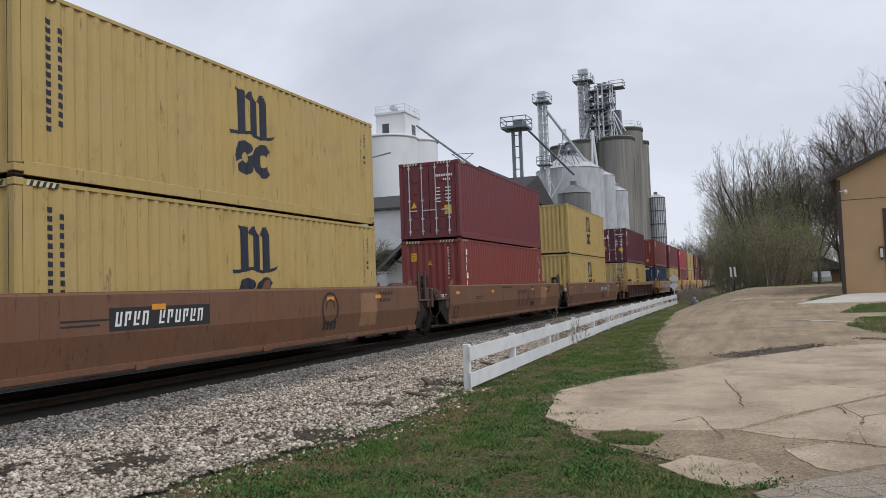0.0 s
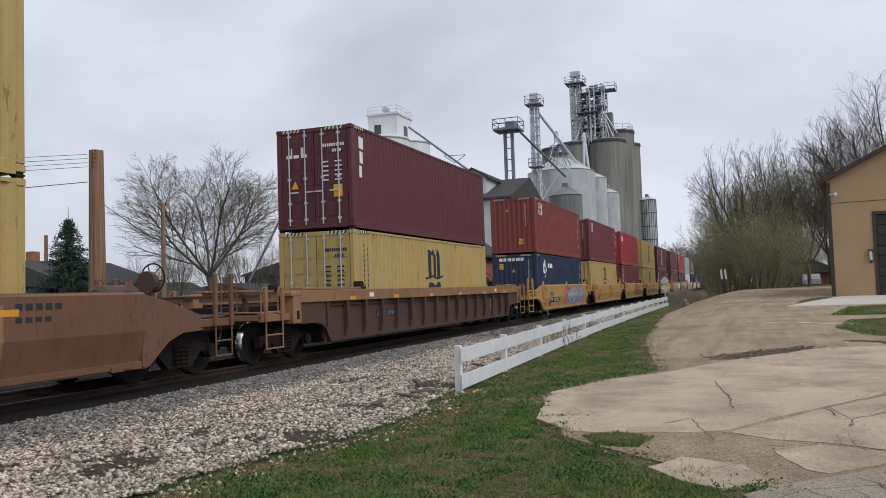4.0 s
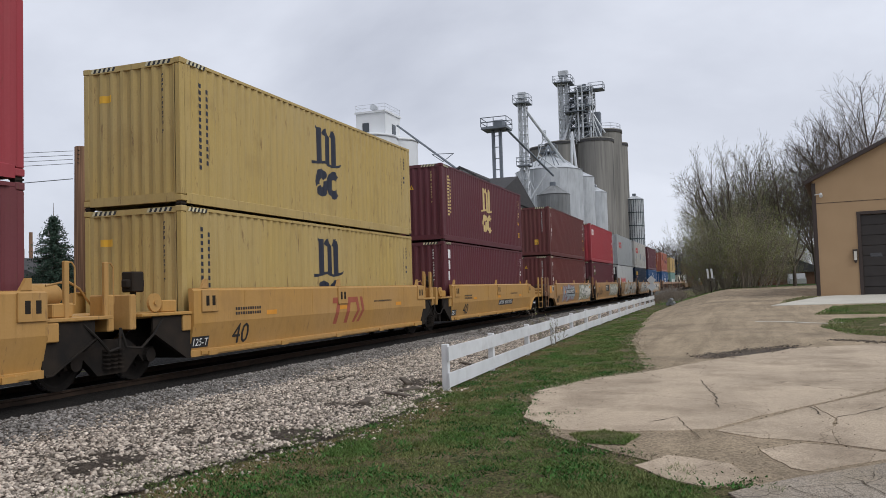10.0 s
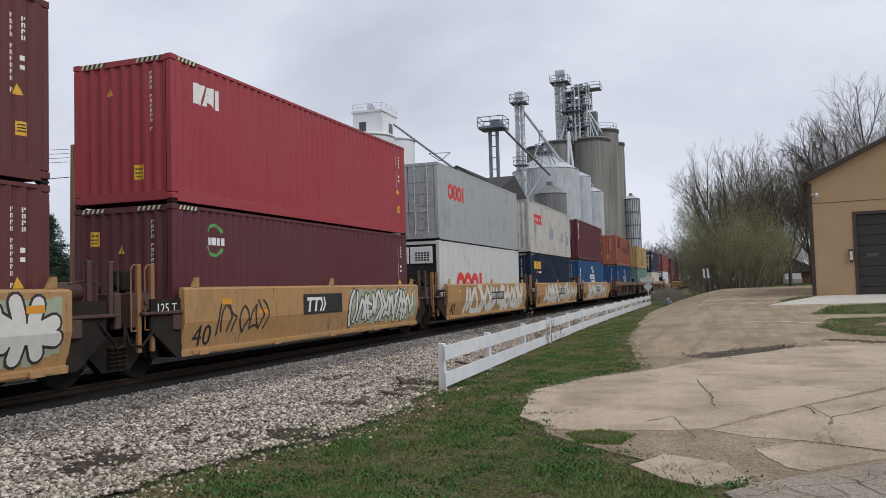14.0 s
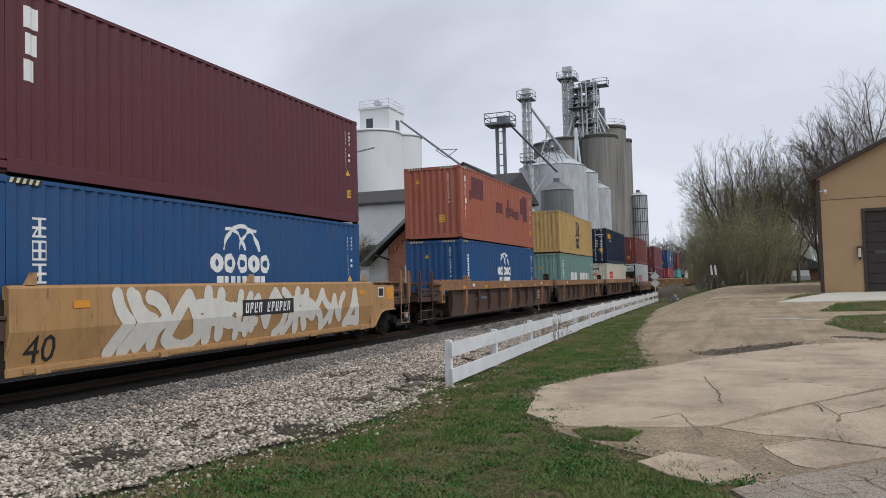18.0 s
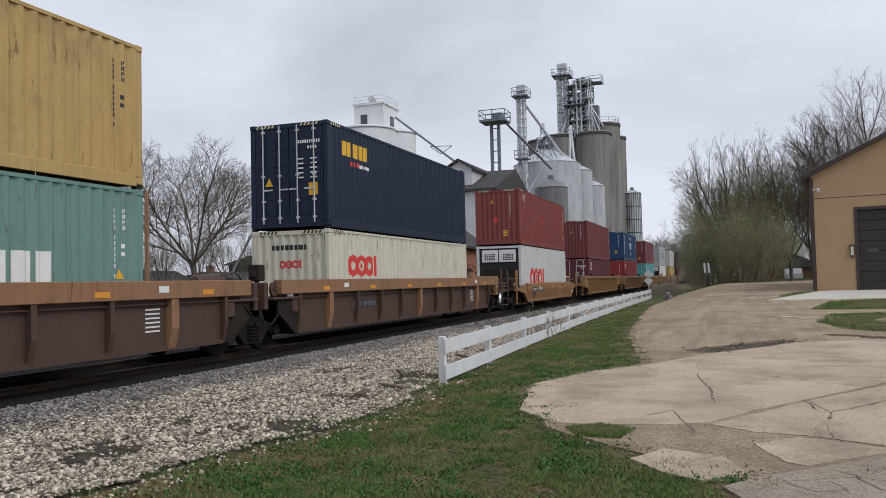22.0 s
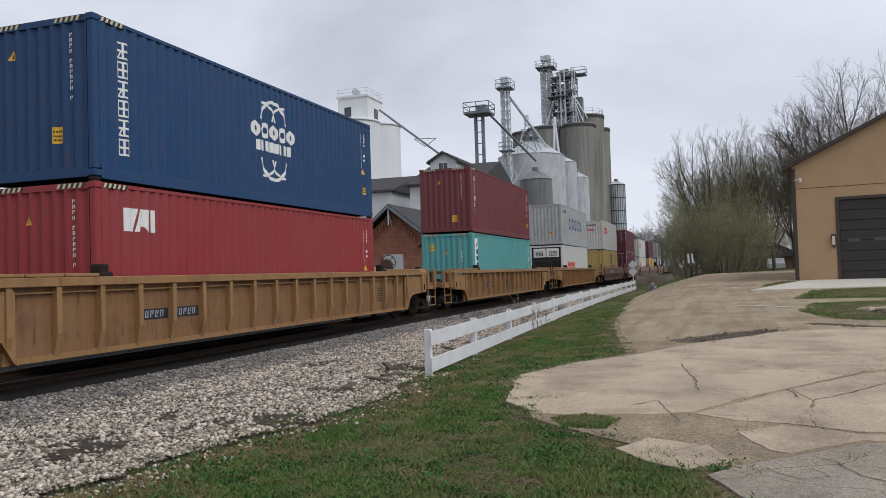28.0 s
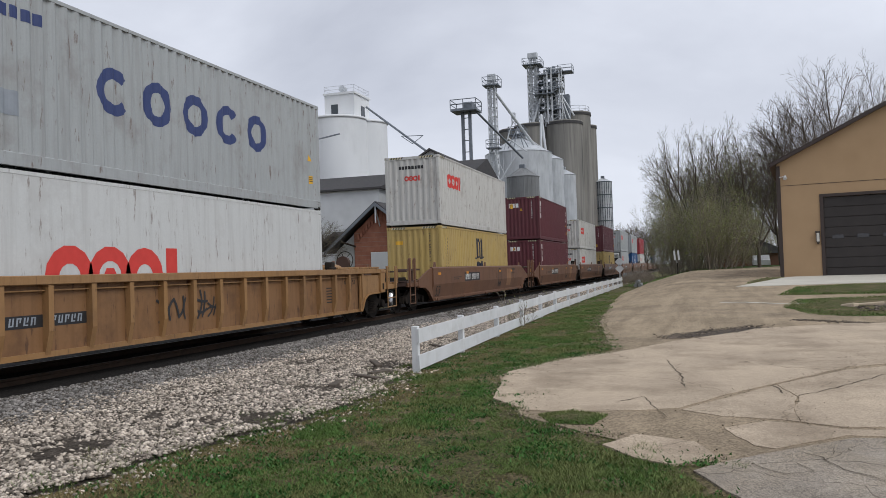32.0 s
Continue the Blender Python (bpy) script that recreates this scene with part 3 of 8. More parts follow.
def box_plain(body, h=HC, front="corrugated", label="maroon corrugated steel shipping container", mark="column", m=WHITE_MARK):
    c = shell("shipping_container", h, body, label, front)
    if front == "doors":
        door_marks(c, h, m)
    else:
        codes(c, h, m)
        caution(c, h)
    hazard(c, h)
    if mark == "column":
        upright_blocks(c, h, m)
    elif mark == "slabs":
        slab_marks(c, h, m)
    elif mark == "flag":
        flag_sign(c, h)
    elif mark == "arches":
        arches(c, h, m, -0.15, 1.1)
        painted("upright_marks", column(-5.4, h - 0.4, h - 2.0, 0.12, 13) + column(-5.16, h - 0.5, h - 1.9, 0.11, 10), m, c)
    elif mark == "three":
        upright_blocks(c, h, m, 3, -5.6, 0.3, 0.34, 0.28, 0.42)
        if front != "doors":
            block_row(c, h, m, -0.9, h - 0.72, 3, 0.2, 0.28, where="end")
        else:
            block_row(c, h, m, -0.9, h - 0.85, 3, 0.2, 0.3, where="plain_end")
    elif mark == "four":
        upright_blocks(c, h, m, 4, -5.45, 0.3, 0.34, 0.3, 0.46)
    elif mark == "ring":
        painted("emblem", ring(-4.7, h - 0.65, 0.26, 0.33, 30, 150, 8) + ring(-4.7, h - 0.7, 0.26, 0.33, 200, 330, 8), GREEN_MARK, c)
        block_row(c, h, m, -4.95, h - 0.78, 4, 0.13, 0.16)
    elif mark == "globe":
        globe(c, h, m, 0.1, None, 1.05)
        ideograms(c, h, m)
    elif mark == "dome":
        globe(c, h, m, 0.2, 1.55, 1.15, True)
        ideograms(c, h, m, top=0.6, n=5)
    elif mark == "swirl":
        painted("emblem", ring(-4.3, h - 0.75, 0.12, 0.32, 0, 300, 12) + [[(-4.25, h - 1.25), (-4.1, h - 1.2), (-3.75, h - 0.7), (-3.95, h - 0.75)]] + ring(-4.25, h - 0.42, 0.0, 0.14, 0, 360, 8), m, c)
        block_row(c, h, m, -3.5, h - 0.72, 6, 0.17, 0.24)
        block_row(c, h, m, -0.85, h - 0.36, 6, 0.2, 0.17, where="end")
    elif mark == "stencil":
        block_row(c, h, YELLOW_MARK, -5.2, h - 0.85, 5, 0.3, 0.42)
        block_row(c, h, RED_MARK, -4.7, h - 1.1, 3, 0.2, 0.13)
        block_row(c, h, WHITE_MARK, -4.0, h - 1.1, 4, 0.14, 0.1)
    elif mark == "ideograms":
        painted("upright_band", [rect(-5.62, 0.9, -5.1, h - 0.25)], WHITE_MARK, c, "side", 0.003)
        painted("upright_marks", column(-5.5, h - 0.75, 0.95, 0.28, 4, 0.72), NAVY_MARK, c, "side", 0.006)
        painted("sign_shape", [[(-5.5, h - 0.7), (-5.3, h - 0.62), (-5.22, h - 0.32), (-5.36, h - 0.5)]], GREY_PATCH, c, "side", 0.006)
    elif mark == "long_row":
        for a, n in ((-2.7, 5), (0.6, 8)):
            block_row(c, h, m, a, h - 1.95, n, 0.36, 0.75)
        ideograms(c, h, m, -5.4, 0.45, 4, 0.55, 1.7)
    return c


def box_white(h=HC, front="corrugated", body=None, smooth=False, label="white shipping container with red emblem", low=False, row=False):
    c = shell("refrigerated_container" if front == "reefer" else "shipping_container", h, body or WHI, label, front, smooth)
    if row:
        w = 0.72
        for i in range(5):
            a = -2.75 + i * 1.27
            p = ring(a + w / 2, h * 0.55, 0.24, 0.45, *((40, 320) if i in (0, 3) else (0, 360)), 16)
            painted("emblem", p, NAVY_MARK, c)
        ideograms(c, h, NAVY_MARK, -5.4, 0.35, 1, s=1)
        block_row(c, h, NAVY_MARK, -5.0, h - 0.58, 4, 0.2, 0.2)
        painted("repair_patch", [rect(-5.3, 0.75, -4.6, 1.15)], GREY_PATCH, c, "side", 0.005)
        caution(c, h)
    else:
        petals(c, h, RED_MARK, -3.6 if low else -4.6, 1.15 if low else None, 1.5 if low else 0.85, "plain" if smooth else "side")
        if front == "corrugated":
            block_row(c, h, BLACK_MARK, -0.6, h - 0.55, 8, 0.12, 0.14, where="end")
            petals(c, h, RED_MARK, -0.25, h - 0.95, 0.3, "end")
    if not smooth:
        hazard(c, h)
    return c


def patched(c, h, m, rects):
    for i, r in enumerate(rects):
        painted("repair_patch", [rect(*r)], m, c, "side", 0.004 + 0.0002 * i)
    return c


def orange_patched():
    c = box_plain(ORG, label="faded orange shipping container with dark repainted patches", mark="column")
    return patched(c, HC, PRIMER, [(-4.6, 1.7, -2.9, 2.6), (-5.0, 1.6, -4.6, 2.0), (-0.9, 1.35, 0.2, 1.85), (0.7, 1.25, 1.0, 1.7), (1.0, 1.25, 1.35, 2.1), (1.35, 1.35, 2.1, 1.75), (2.1, 1.25, 3.1, 1.65), (3.5, 1.6, 3.9, 2.4), (3.9, 1.25, 4.9, 2.55)])


def white_patched():
    c = box_white(label="dirty white shipping container with grey patches and rust streaks", body=paint("rusty_white_container_paint", (0.52, 0.51, 0.48), 0.75, (0.26, 0.13, 0.07)))
    return patched(c, HC, GREY_PATCH, [(-5.0, 1.0, -4.3, 1.7), (-0.75, 0.95, 0.35, 1.6), (2.9, 0.9, 3.5, 1.5), (4.55, 0.75, 5.3, 1.35)])


def diamonds():
    c = box_plain(RUST, label="red-brown shipping container with a small sign and red diamond labels", mark="")
    flag_sign(c, HC, -5.3, None, 0.6)
    for where, a, z in (("end", -0.1, 1.25), ("side", -0.6, 1.55)):
        painted("hazard_diamond", [[(a - 0.17, z), (a, z - 0.17), (a + 0.17, z), (a, z + 0.17)]], RED_MARK, c, where, 0.004)
    return c


# the stacks: where the container's middle stands at the start, then the upper and the lower one with their heights
STACKS = [
    (-7.3, lambda: box_plain(MAR), lambda: box_plain(RUST), HC, HC),
    (14.93, box_yellow, box_yellow, HC, HC),
    (34.42, lambda: box_plain(MAR, front="doors", label="maroon shipping container, its doors to the front", mark=""), lambda: box_plain(RUST, label="red-brown shipping container with white upright marks"), HC, HC),
    (53.42, box_yellow, box_yellow, HC, HC),
    (76.60, lambda: box_plain(MAR2, front="doors", label="dark maroon shipping container, its doors to the front", mark="three"), lambda: box_yellow(front="doors", label="yellow shipping container, its doors to the front"), HC, HC),
    (97.67, lambda: box_plain(RUST, mark="flag", label="red-brown shipping container with a small blue sign"), lambda: box_plain(SLATE, mark="swirl", label="slate blue shipping container with a white swirl emblem"), HC, HC),
    (113.36, lambda: box_plain(MAR, mark="flag", label="maroon shipping container with a blue and yellow sign"), box_yellow, HC, HC),
    (128.87, lambda: box_plain(RED, mark="slabs", label="red shipping container with bold white emblem"), lambda: box_plain(MAR, mark="four", m=flat("gold_marking", (0.65, 0.45, 0.12)), label="maroon shipping container with gold upright marks"), HC, HC),
    (144.83, box_yellow, box_yellow, HC, HC),
    (160.30, lambda: box_plain(MAR2, mark="arches", m=flat("sand_marking", (0.6, 0.45, 0.2)), label="dark maroon shipping container with a sand-coloured emblem"), lambda: box_plain(MAR2, mark="three", label="dark maroon shipping container with white marks"), HC, HC),
    (179.40, lambda: box_plain(BROWN_RED), lambda: box_plain(BROWN_RED, label="red-brown shipping container with white upright marks"), HC, HC),
    (194.62, lambda: box_plain(RED, mark="slabs", label="red shipping container with bold white emblem"), lambda: box_plain(MAR2, mark="ring", label="dark maroon shipping container with a green ring emblem"), HC, HC),
    (210.11, lambda: box_white(front="doors", body=GREY, smooth=True, label="grey refrigerated container with red emblem, its doors to the front"), lambda: box_white(front="reefer", body=WHR, smooth=True, low=True, label="white refrigerated container, its cooling unit to the front"), HC, HC),
    (225.04, white_patched, lambda: box_plain(NAVY, mark="stencil", label="navy shipping container with yellow marks"), HC, HC),
    (240.27, lambda: box_plain(MAR2, mark="three", label="dark maroon shipping container with white marks"), lambda: box_plain(BLUE, mark="dome", label="blue shipping container with a white globe emblem"), HC, HC),
    (261.83, orange_patched, lambda: box_plain(BLUE, mark="dome", label="blue shipping container with a white globe emblem"), HC, HC),
    (281.07, lambda: box_yellow(LC, body=TAN, label="tan weathered shipping container with navy emblem"), lambda: box_plain(SAGE, mark="long_row", label="sage green shipping container with large white marks"), LC, HC),
    (300.64, lambda: box_plain(NAVY, front="doors", mark="stencil", label="navy shipping container, its doors to the front"), lambda: box_white(LC, body=CREAM, label="cream shipping container with red emblem"), HC, LC),
    (322.17, diamonds, lambda: box_white(front="reefer", body=WHR, smooth=True, low=True, label="white refrigerated container, its cooling unit to the front"), HC, HC),
    (343.82, lambda: box_plain(MAR, mark=""), lambda: box_plain(MAR2, LC, "doors", "dark maroon shipping container, its doors to the front", "flag"), HC, LC),
    (366.77, lambda: box_plain(DEEP_BLUE, mark="globe", label="blue shipping container with a white globe emblem"), lambda: patched(box_plain(BRIGHT, mark="slabs", label="red shipping container with bold white emblem and repainted patches"), HC, FRESH_RED, [(-1.4, 0.55, -0.4, 1.1), (4.2, 0.5, 4.9, 1.1)]), HC, HC),
    (390.19, lambda: box_plain(MAR), lambda: box_plain(TEAL, mark="ideograms", label="teal shipping container with a white upright band"), HC, HC),
    (413.36, lambda: box_white(body=GREY, row=True, label="pale grey shipping container with large navy marks"), lambda: box_white(front="reefer", body=WHR, smooth=True, low=True, label="white refrigerated container, its cooling unit to the front"), HC, HC),
    (436.82, lambda: box_white(label="white rust-stained shipping container with red emblem"), box_yellow, HC, HC),
    (459.19, lambda: box_plain(MAR2, mark="three", label="dark maroon shipping container with white marks"), lambda: box_plain(MAR2, mark="three", label="dark maroon shipping container with pale marks"), HC, HC),
    (478.6, lambda: box_white(LC, label="white shipping container with red emblem"), lambda: box_white(LC, label="white shipping container with red emblem"), LC, LC),
    (498.0, lambda: box_plain(MAR2), lambda: box_yellow(LC), HC, LC),
    (520.5, lambda: box_white(body=GREY, label="pale grey shipping container with red emblem"), lambda: box_white(front="reefer", body=GREY, smooth=True, label="grey refrigerated container, its cooling unit to the front"), HC, HC),
    (539.9, lambda: box_white(body=GREY), lambda: box_plain(BLUE, mark="dome", label="blue shipping container with a white globe emblem"), HC, HC),
    (559.3, lambda: box_plain(RED, mark="slabs", label="red shipping container with bold white emblem"), lambda: box_white(), HC, HC),
    (581.5, lambda: box_white(), lambda: box_white(body=GREY), HC, HC),
    (600.9, lambda: box_plain(MAR), lambda: box_plain(BLUE, mark="dome", label="blue shipping container with a white globe emblem"), HC, HC),
]

# ---- the train: well wagons ----
W_BROWN = paint("brown_wagon_paint", (0.175, 0.085, 0.048), 0.5, (0.06, 0.04, 0.03))
W_DARK = paint("dark_brown_wagon_paint", (0.085, 0.050, 0.038), 0.5, (0.10, 0.05, 0.03))
W_YELLOW = paint("yellow_wagon_paint", (0.485, 0.268, 0.076), 0.4, (0.26, 0.15, 0.07))
W_PALE = paint("faded_yellow_wagon_paint", (0.44, 0.25, 0.10), 0.6, (0.16, 0.10, 0.06))
W_ORANGE = paint("orange_brown_wagon_paint", (0.30, 0.15, 0.06), 0.5, (0.10, 0.06, 0.04))
W_TAN = paint("tan_wagon_paint", (0.33, 0.18, 0.072), 0.7, (0.15, 0.085, 0.05))
W_TAN_PLATE = paint("rusted_tan_plate_paint", (0.25, 0.128, 0.055), 0.95, (0.10, 0.055, 0.036))
W_SILL = paint("rusty_sill_paint", (0.30, 0.155, 0.078), 0.6, (0.10, 0.05, 0.03))
SPRAY = [flat("spray_white", (0.68, 0.66, 0.60)), flat("spray_black", (0.03, 0.03, 0.032)), flat("spray_grey_blue", (0.34, 0.40, 0.44)),
         flat("spray_pink", (0.50, 0.13, 0.16)), flat("spray_mauve", (0.32, 0.20, 0.24)), flat("spray_pale_green", (0.36, 0.40, 0.28)), flat("spray_brown", (0.20, 0.07, 0.03))]


def face_y(z):
    """The outer face of a smooth well side."""
    return -1.55 if z > 0.98 else -1.55 + (0.98 - z) / 0.52 * 0.12


def cut_poly(poly, z, above):
    """The part of a polygon above or below the height z."""
    out = []
    for (a0, z0), (a1, z1) in zip(poly, poly[1:] + poly[:1]):
        in0, in1 = (z0 >= z) == above, (z1 >= z) == above
        if in0:
            out.append((a0, z0))
        if in0 != in1:
            k = (z - z0) / (z1 - z0)
            out.append((a0 + (a1 - a0) * k, z))
    return out


def on_side(name, polys, material, parent, proud=0.004, flat_y=None):
    vs, fs = [], []
    for k, poly in enumerate(polys):
        pieces = [cut_poly(list(poly), 0.98, True), cut_poly(list(poly), 0.98, False)] if flat_y is None else [poly]
        for q in pieces:
            if len(q) < 3:
                continue
            fs.append(tuple(range(len(vs), len(vs) + len(q))))
            vs += [(a, (face_y(z) if flat_y is None else flat_y) - proud - 0.00004 * k, z) for a, z in q]
    ob = part(name, mesh_from(name, vs, fs), material, parent)
    return tagged(ob, kind="stuff") if len(polys) > 3 and name != "emblem" else ob


def stroke(points, width):
    """Straight bands between the points, with round joints and ends."""
    out = []
    for (a0, z0), (a1, z1) in zip(points, points[1:]):
        d = math.hypot(a1 - a0, z1 - z0) or 1
        nx, nz = -(z1 - z0) / d * width / 2, (a1 - a0) / d * width / 2
        out.append([(a0 - nx, z0 - nz), (a1 - nx, z1 - nz), (a1 + nx, z1 + nz), (a0 + nx, z0 + nz)])
    for a0, z0 in points:
        out.append([(a0 + width / 2 * math.cos(i * math.tau / 10), z0 + width / 2 * math.sin(i * math.tau / 10)) for i in range(10)])
    return out


def bowed(p, q, bow, n=4):
    """Points from p to q along a slight curve."""
    dx, dz = q[0] - p[0], q[1] - p[1]
    return [(p[0] + dx * t - dz * bow * 4 * t * (1 - t), p[1] + dz * t + dx * bow * 4 * t * (1 - t)) for t in (i / n for i in range(n + 1))]


GLYPHS = (((0.05, 0, 0.35, 1), (0.45, 0.1, 0.75, 0.95)), ((0.05, 0.1, 0.5, 0.95), (0.5, 0.95, 0.95, 0.1), (0.95, 0.1, 0.05, 0.1)), ((0.1, 0.5, 0.5, 0.95), (0.5, 0.95, 0.9, 0.5), (0.9, 0.5, 0.5, 0.05), (0.5, 0.05, 0.1, 0.5)),
          ((0.1, 0, 0.55, 0.5), (0.55, 0.5, 0.1, 1), (0.5, 0, 0.95, 0.5), (0.95, 0.5, 0.5, 1)), ((0.0, 0.2, 0.3, 0.85), (0.3, 0.85, 0.6, 0.25), (0.6, 0.25, 0.95, 0.9)), ((0.25, 0, 0.35, 1), (0.65, 0.05, 0.75, 0.95), (0.0, 0.7, 1.0, 0.6), (0.0, 0.35, 1.0, 0.3)))


def graffiti(parent, x0, x1, seed, back, fill, edge, lo=0.5, hi=1.58, size=0.75, flat_y=None):
    """Sprayed abstract bars and bends on a ragged ground, with dark edges and loose arcs."""
    rnd = random.Random(seed)
    if back is not None:
        on_side("sprayed_ground", [rect(x0 + i * 0.17, lo + rnd.uniform(0, 0.16), min(x0 + i * 0.17 + 0.175, x1), hi - rnd.uniform(0, 0.12)) for i in range(int((x1 - x0) / 0.17))], back, parent, 0.004, flat_y)
    x, k = x0 + 0.05, 0
    while x < x1 - size * 0.8:
        w, lean = size * rnd.uniform(0.85, 1.25), rnd.uniform(-0.18, 0.18)
        z0, z1 = lo + rnd.uniform(0.04, 0.18), hi - rnd.uniform(0.04, 0.2)
        thick = size * rnd.uniform(0.2, 0.3) * (0.45 if fill == SPRAY[1] else 1)
        wide, thin = [], []
        for a, b, c_, d in rnd.choice(GLYPHS):
            seg = [(x + a * w + lean * b, z0 + b * (z1 - z0)), (x + c_ * w + lean * d, z0 + d * (z1 - z0))]
            curve = bowed(seg[0], seg[1], rnd.uniform(-0.22, 0.22))
            thin += stroke(curve, thick)
            wide += stroke(curve, thick + 0.09)
        if edge is not None:
            on_side("sprayed_outline", wide, edge, parent, 0.0065 + 0.0001 * (k % 5), flat_y)
        on_side("sprayed_shapes", thin, fill, parent, 0.009 + 0.0001 * (k % 5), flat_y)
        x += w * rnd.uniform(0.8, 1.0)
        k += 1


WHEELSETS = []
TRUCK = {}


def truck_meshes():
    if TRUCK:
        return TRUCK
    bm = bmesh.new()
    half = [(-1.08, 0.36), (-1.08, 0.60), (-0.62, 0.64), (-0.36, 0.80), (0.36, 0.80), (0.62, 0.64), (1.08, 0.60), (1.08, 0.36), (0.78, 0.36), (0.66, 0.50),
            (0.34, 0.20), (-0.34, 0.20), (-0.66, 0.50), (-0.78, 0.36)]
    prism(bm, half, "y", -1.16, -1.00)
    for x in (-0.9, 0.9):
        bar(bm, (x, -1.25, 0.46), (x, -1.0, 0.46), 0.13, 12)
    for x in (-0.16, 0, 0.16):
        for k in range(5):
            bar(bm, (x - 0.001, -1.19, 0.30 + k * 0.075), (x + 0.001, -1.19, 0.33 + k * 0.075), 0.075, 8)
    me = bpy.data.meshes.new("side_frame")
    bm.to_mesh(me)
    bm.free()
    TRUCK["frame"] = me
    bm = bmesh.new()
    for sgn in (-1, 1):
        prof = [(0.0, 0.0), (0.10, 0.0), (0.12, 0.03), (0.36, 0.045), (0.40, 0.0), (0.46, 0.0), (0.463, 0.10), (0.487, 0.13), (0.487, 0.155), (0.3, 0.12), (0.12, 0.16), (0.0, 0.16)]
        w = bmesh.new()
        lathe(w, [(max(r, 0.001), z) for r, z in prof], 28, cap=False)
        bmesh.ops.rotate(w, verts=w.verts, cent=(0, 0, 0), matrix=Matrix.Rotation(-math.pi / 2, 3, "X") if sgn < 0 else Matrix.Rotation(math.pi / 2, 3, "X"))
        bmesh.ops.translate(w, verts=w.verts, vec=(0, sgn * 0.86, 0))
        tmp = bpy.data.meshes.new("w")
        w.to_mesh(tmp)
        w.free()
        bm.from_mesh(tmp)
        bpy.data.meshes.remove(tmp)
        for k in range(3):
            a = k * math.tau / 3
            bar(bm, (0.2 * math.cos(a), sgn * 0.87, 0.2 * math.sin(a)), (0.2 * math.cos(a), sgn * 0.81, 0.2 * math.sin(a)), 0.03, 6)
    bar(bm, (0, -0.8, 0), (0, 0.8, 0), 0.085, 10)
    me = bpy.data.meshes.new("wheelset")
    bm.to_mesh(me)
    bm.free()
    me.polygons.foreach_set("use_smooth", [abs(p.normal.y) < 0.7 for p in me.polygons])
    me.materials.append(WHEEL_STEEL)
    me.materials.append(TREAD)
    me.polygons.foreach_set("material_index", [1 if min(math.hypot(me.vertices[i].co.x, me.vertices[i].co.z) for i in p.vertices) > 0.455 else 0 for p in me.polygons])
    TRUCK["wheels"] = me
    me = bpy.data.meshes.new("bolster")
    bm = boxes((-0.3, -1.0, 0.35, 0.3, 1.0, 0.72), (-0.7, -0.5, 0.42, 0.7, 0.5, 0.55), bevel=0.02)
    bm.to_mesh(me)
    bm.free()
    TRUCK["bolster"] = me
    return TRUCK


def truck(parent, x):
    """A two-axle truck under a wagon's end."""
    t = truck_meshes()
    holder = part("truck", t["bolster"], STEEL_DARK, parent, "dark cast-steel truck with two wheelsets")
    holder.location = (x, 0, 0)
    part("side_frame", t["frame"], STEEL_DARK, holder)
    part("side_frame", t["frame"], STEEL_DARK, holder).matrix_basis = TURN
    for k, dx in enumerate((-0.9, 0.9)):
        w = part("wheelset", t["wheels"], WHEEL_STEEL, holder, "steel wheelset with bright worn treads")
        w.location = (dx, 0, 0.463)
        WHEELSETS.append((k, w))
    return holder


# style: body, sill, ribs (spacing, or None for smooth sides), sill height, half length of the well
STYLES = {
    "brown": (W_BROWN, W_BROWN, None, 0, 8.3),
    "rib_brown": (W_DARK, W_SILL, 1.05, 0.30, 8.3),
    "yellow": (W_YELLOW, W_YELLOW, None, 0, 6.2),
    "sprayed": (W_PALE, W_PALE, None, 0, 6.2),
    "dark": (W_DARK, W_SILL, 1.55, 0.34, 8.3),
    "orange": (W_ORANGE, W_ORANGE, None, 0, 6.12),
    "tan": (W_TAN, W_TAN, 0.95, 0.15, 8.3),
}
LABELS = {
    "brown": "rust-brown smooth-sided double-stack well wagon", "rib_brown": "dark brown ribbed double-stack well wagon",
    "yellow": "yellow smooth-sided double-stack well wagon", "sprayed": "faded yellow well wagon covered in graffiti",
    "dark": "dark brown ribbed well wagon with orange top sill", "orange": "orange-brown smooth-sided well wagon", "tan": "tan ribbed well wagon streaked with rust",
}


J, K = "joint", "coupler"
PLATFORM = {"tan": 2.95, "rib_brown": 2.85, "dark": 3.3, "yellow": 3.05, "sprayed": 2.95, "orange": 2.35, "brown": 2.7}


def strip(outline, y0, y1, thick):
    """A flange that follows a line of (x, z) points."""
    bm = bmesh.new()
    for (x0, z0), (x1, z1) in zip(outline, outline[1:]):
        prism(bm, [(x0, z0), (x1, z1), (x1, z1 - thick), (x0, z0 - thick)], "y", y0, y1)
    return bm


def upright(c, x, y, z0, z1, mat, loop=True):
    """A flat stanchion with a bent grab iron beside it."""
    post = part("stanchion", boxes((x - 0.05, y - 0.035, z0, x + 0.05, y + 0.035, z1), bevel=0.012), mat, c)
    if loop:
        part("grab_iron", path_bar([(x + 0.06, y, z0 + 0.25 * (z1 - z0)), (x + 0.19, y, z0 + 0.25 * (z1 - z0)), (x + 0.19, y, z1 - 0.1), (x + 0.13, y, z1 - 0.02), (x, y, z1 - 0.02)], 0.014), mat, post)


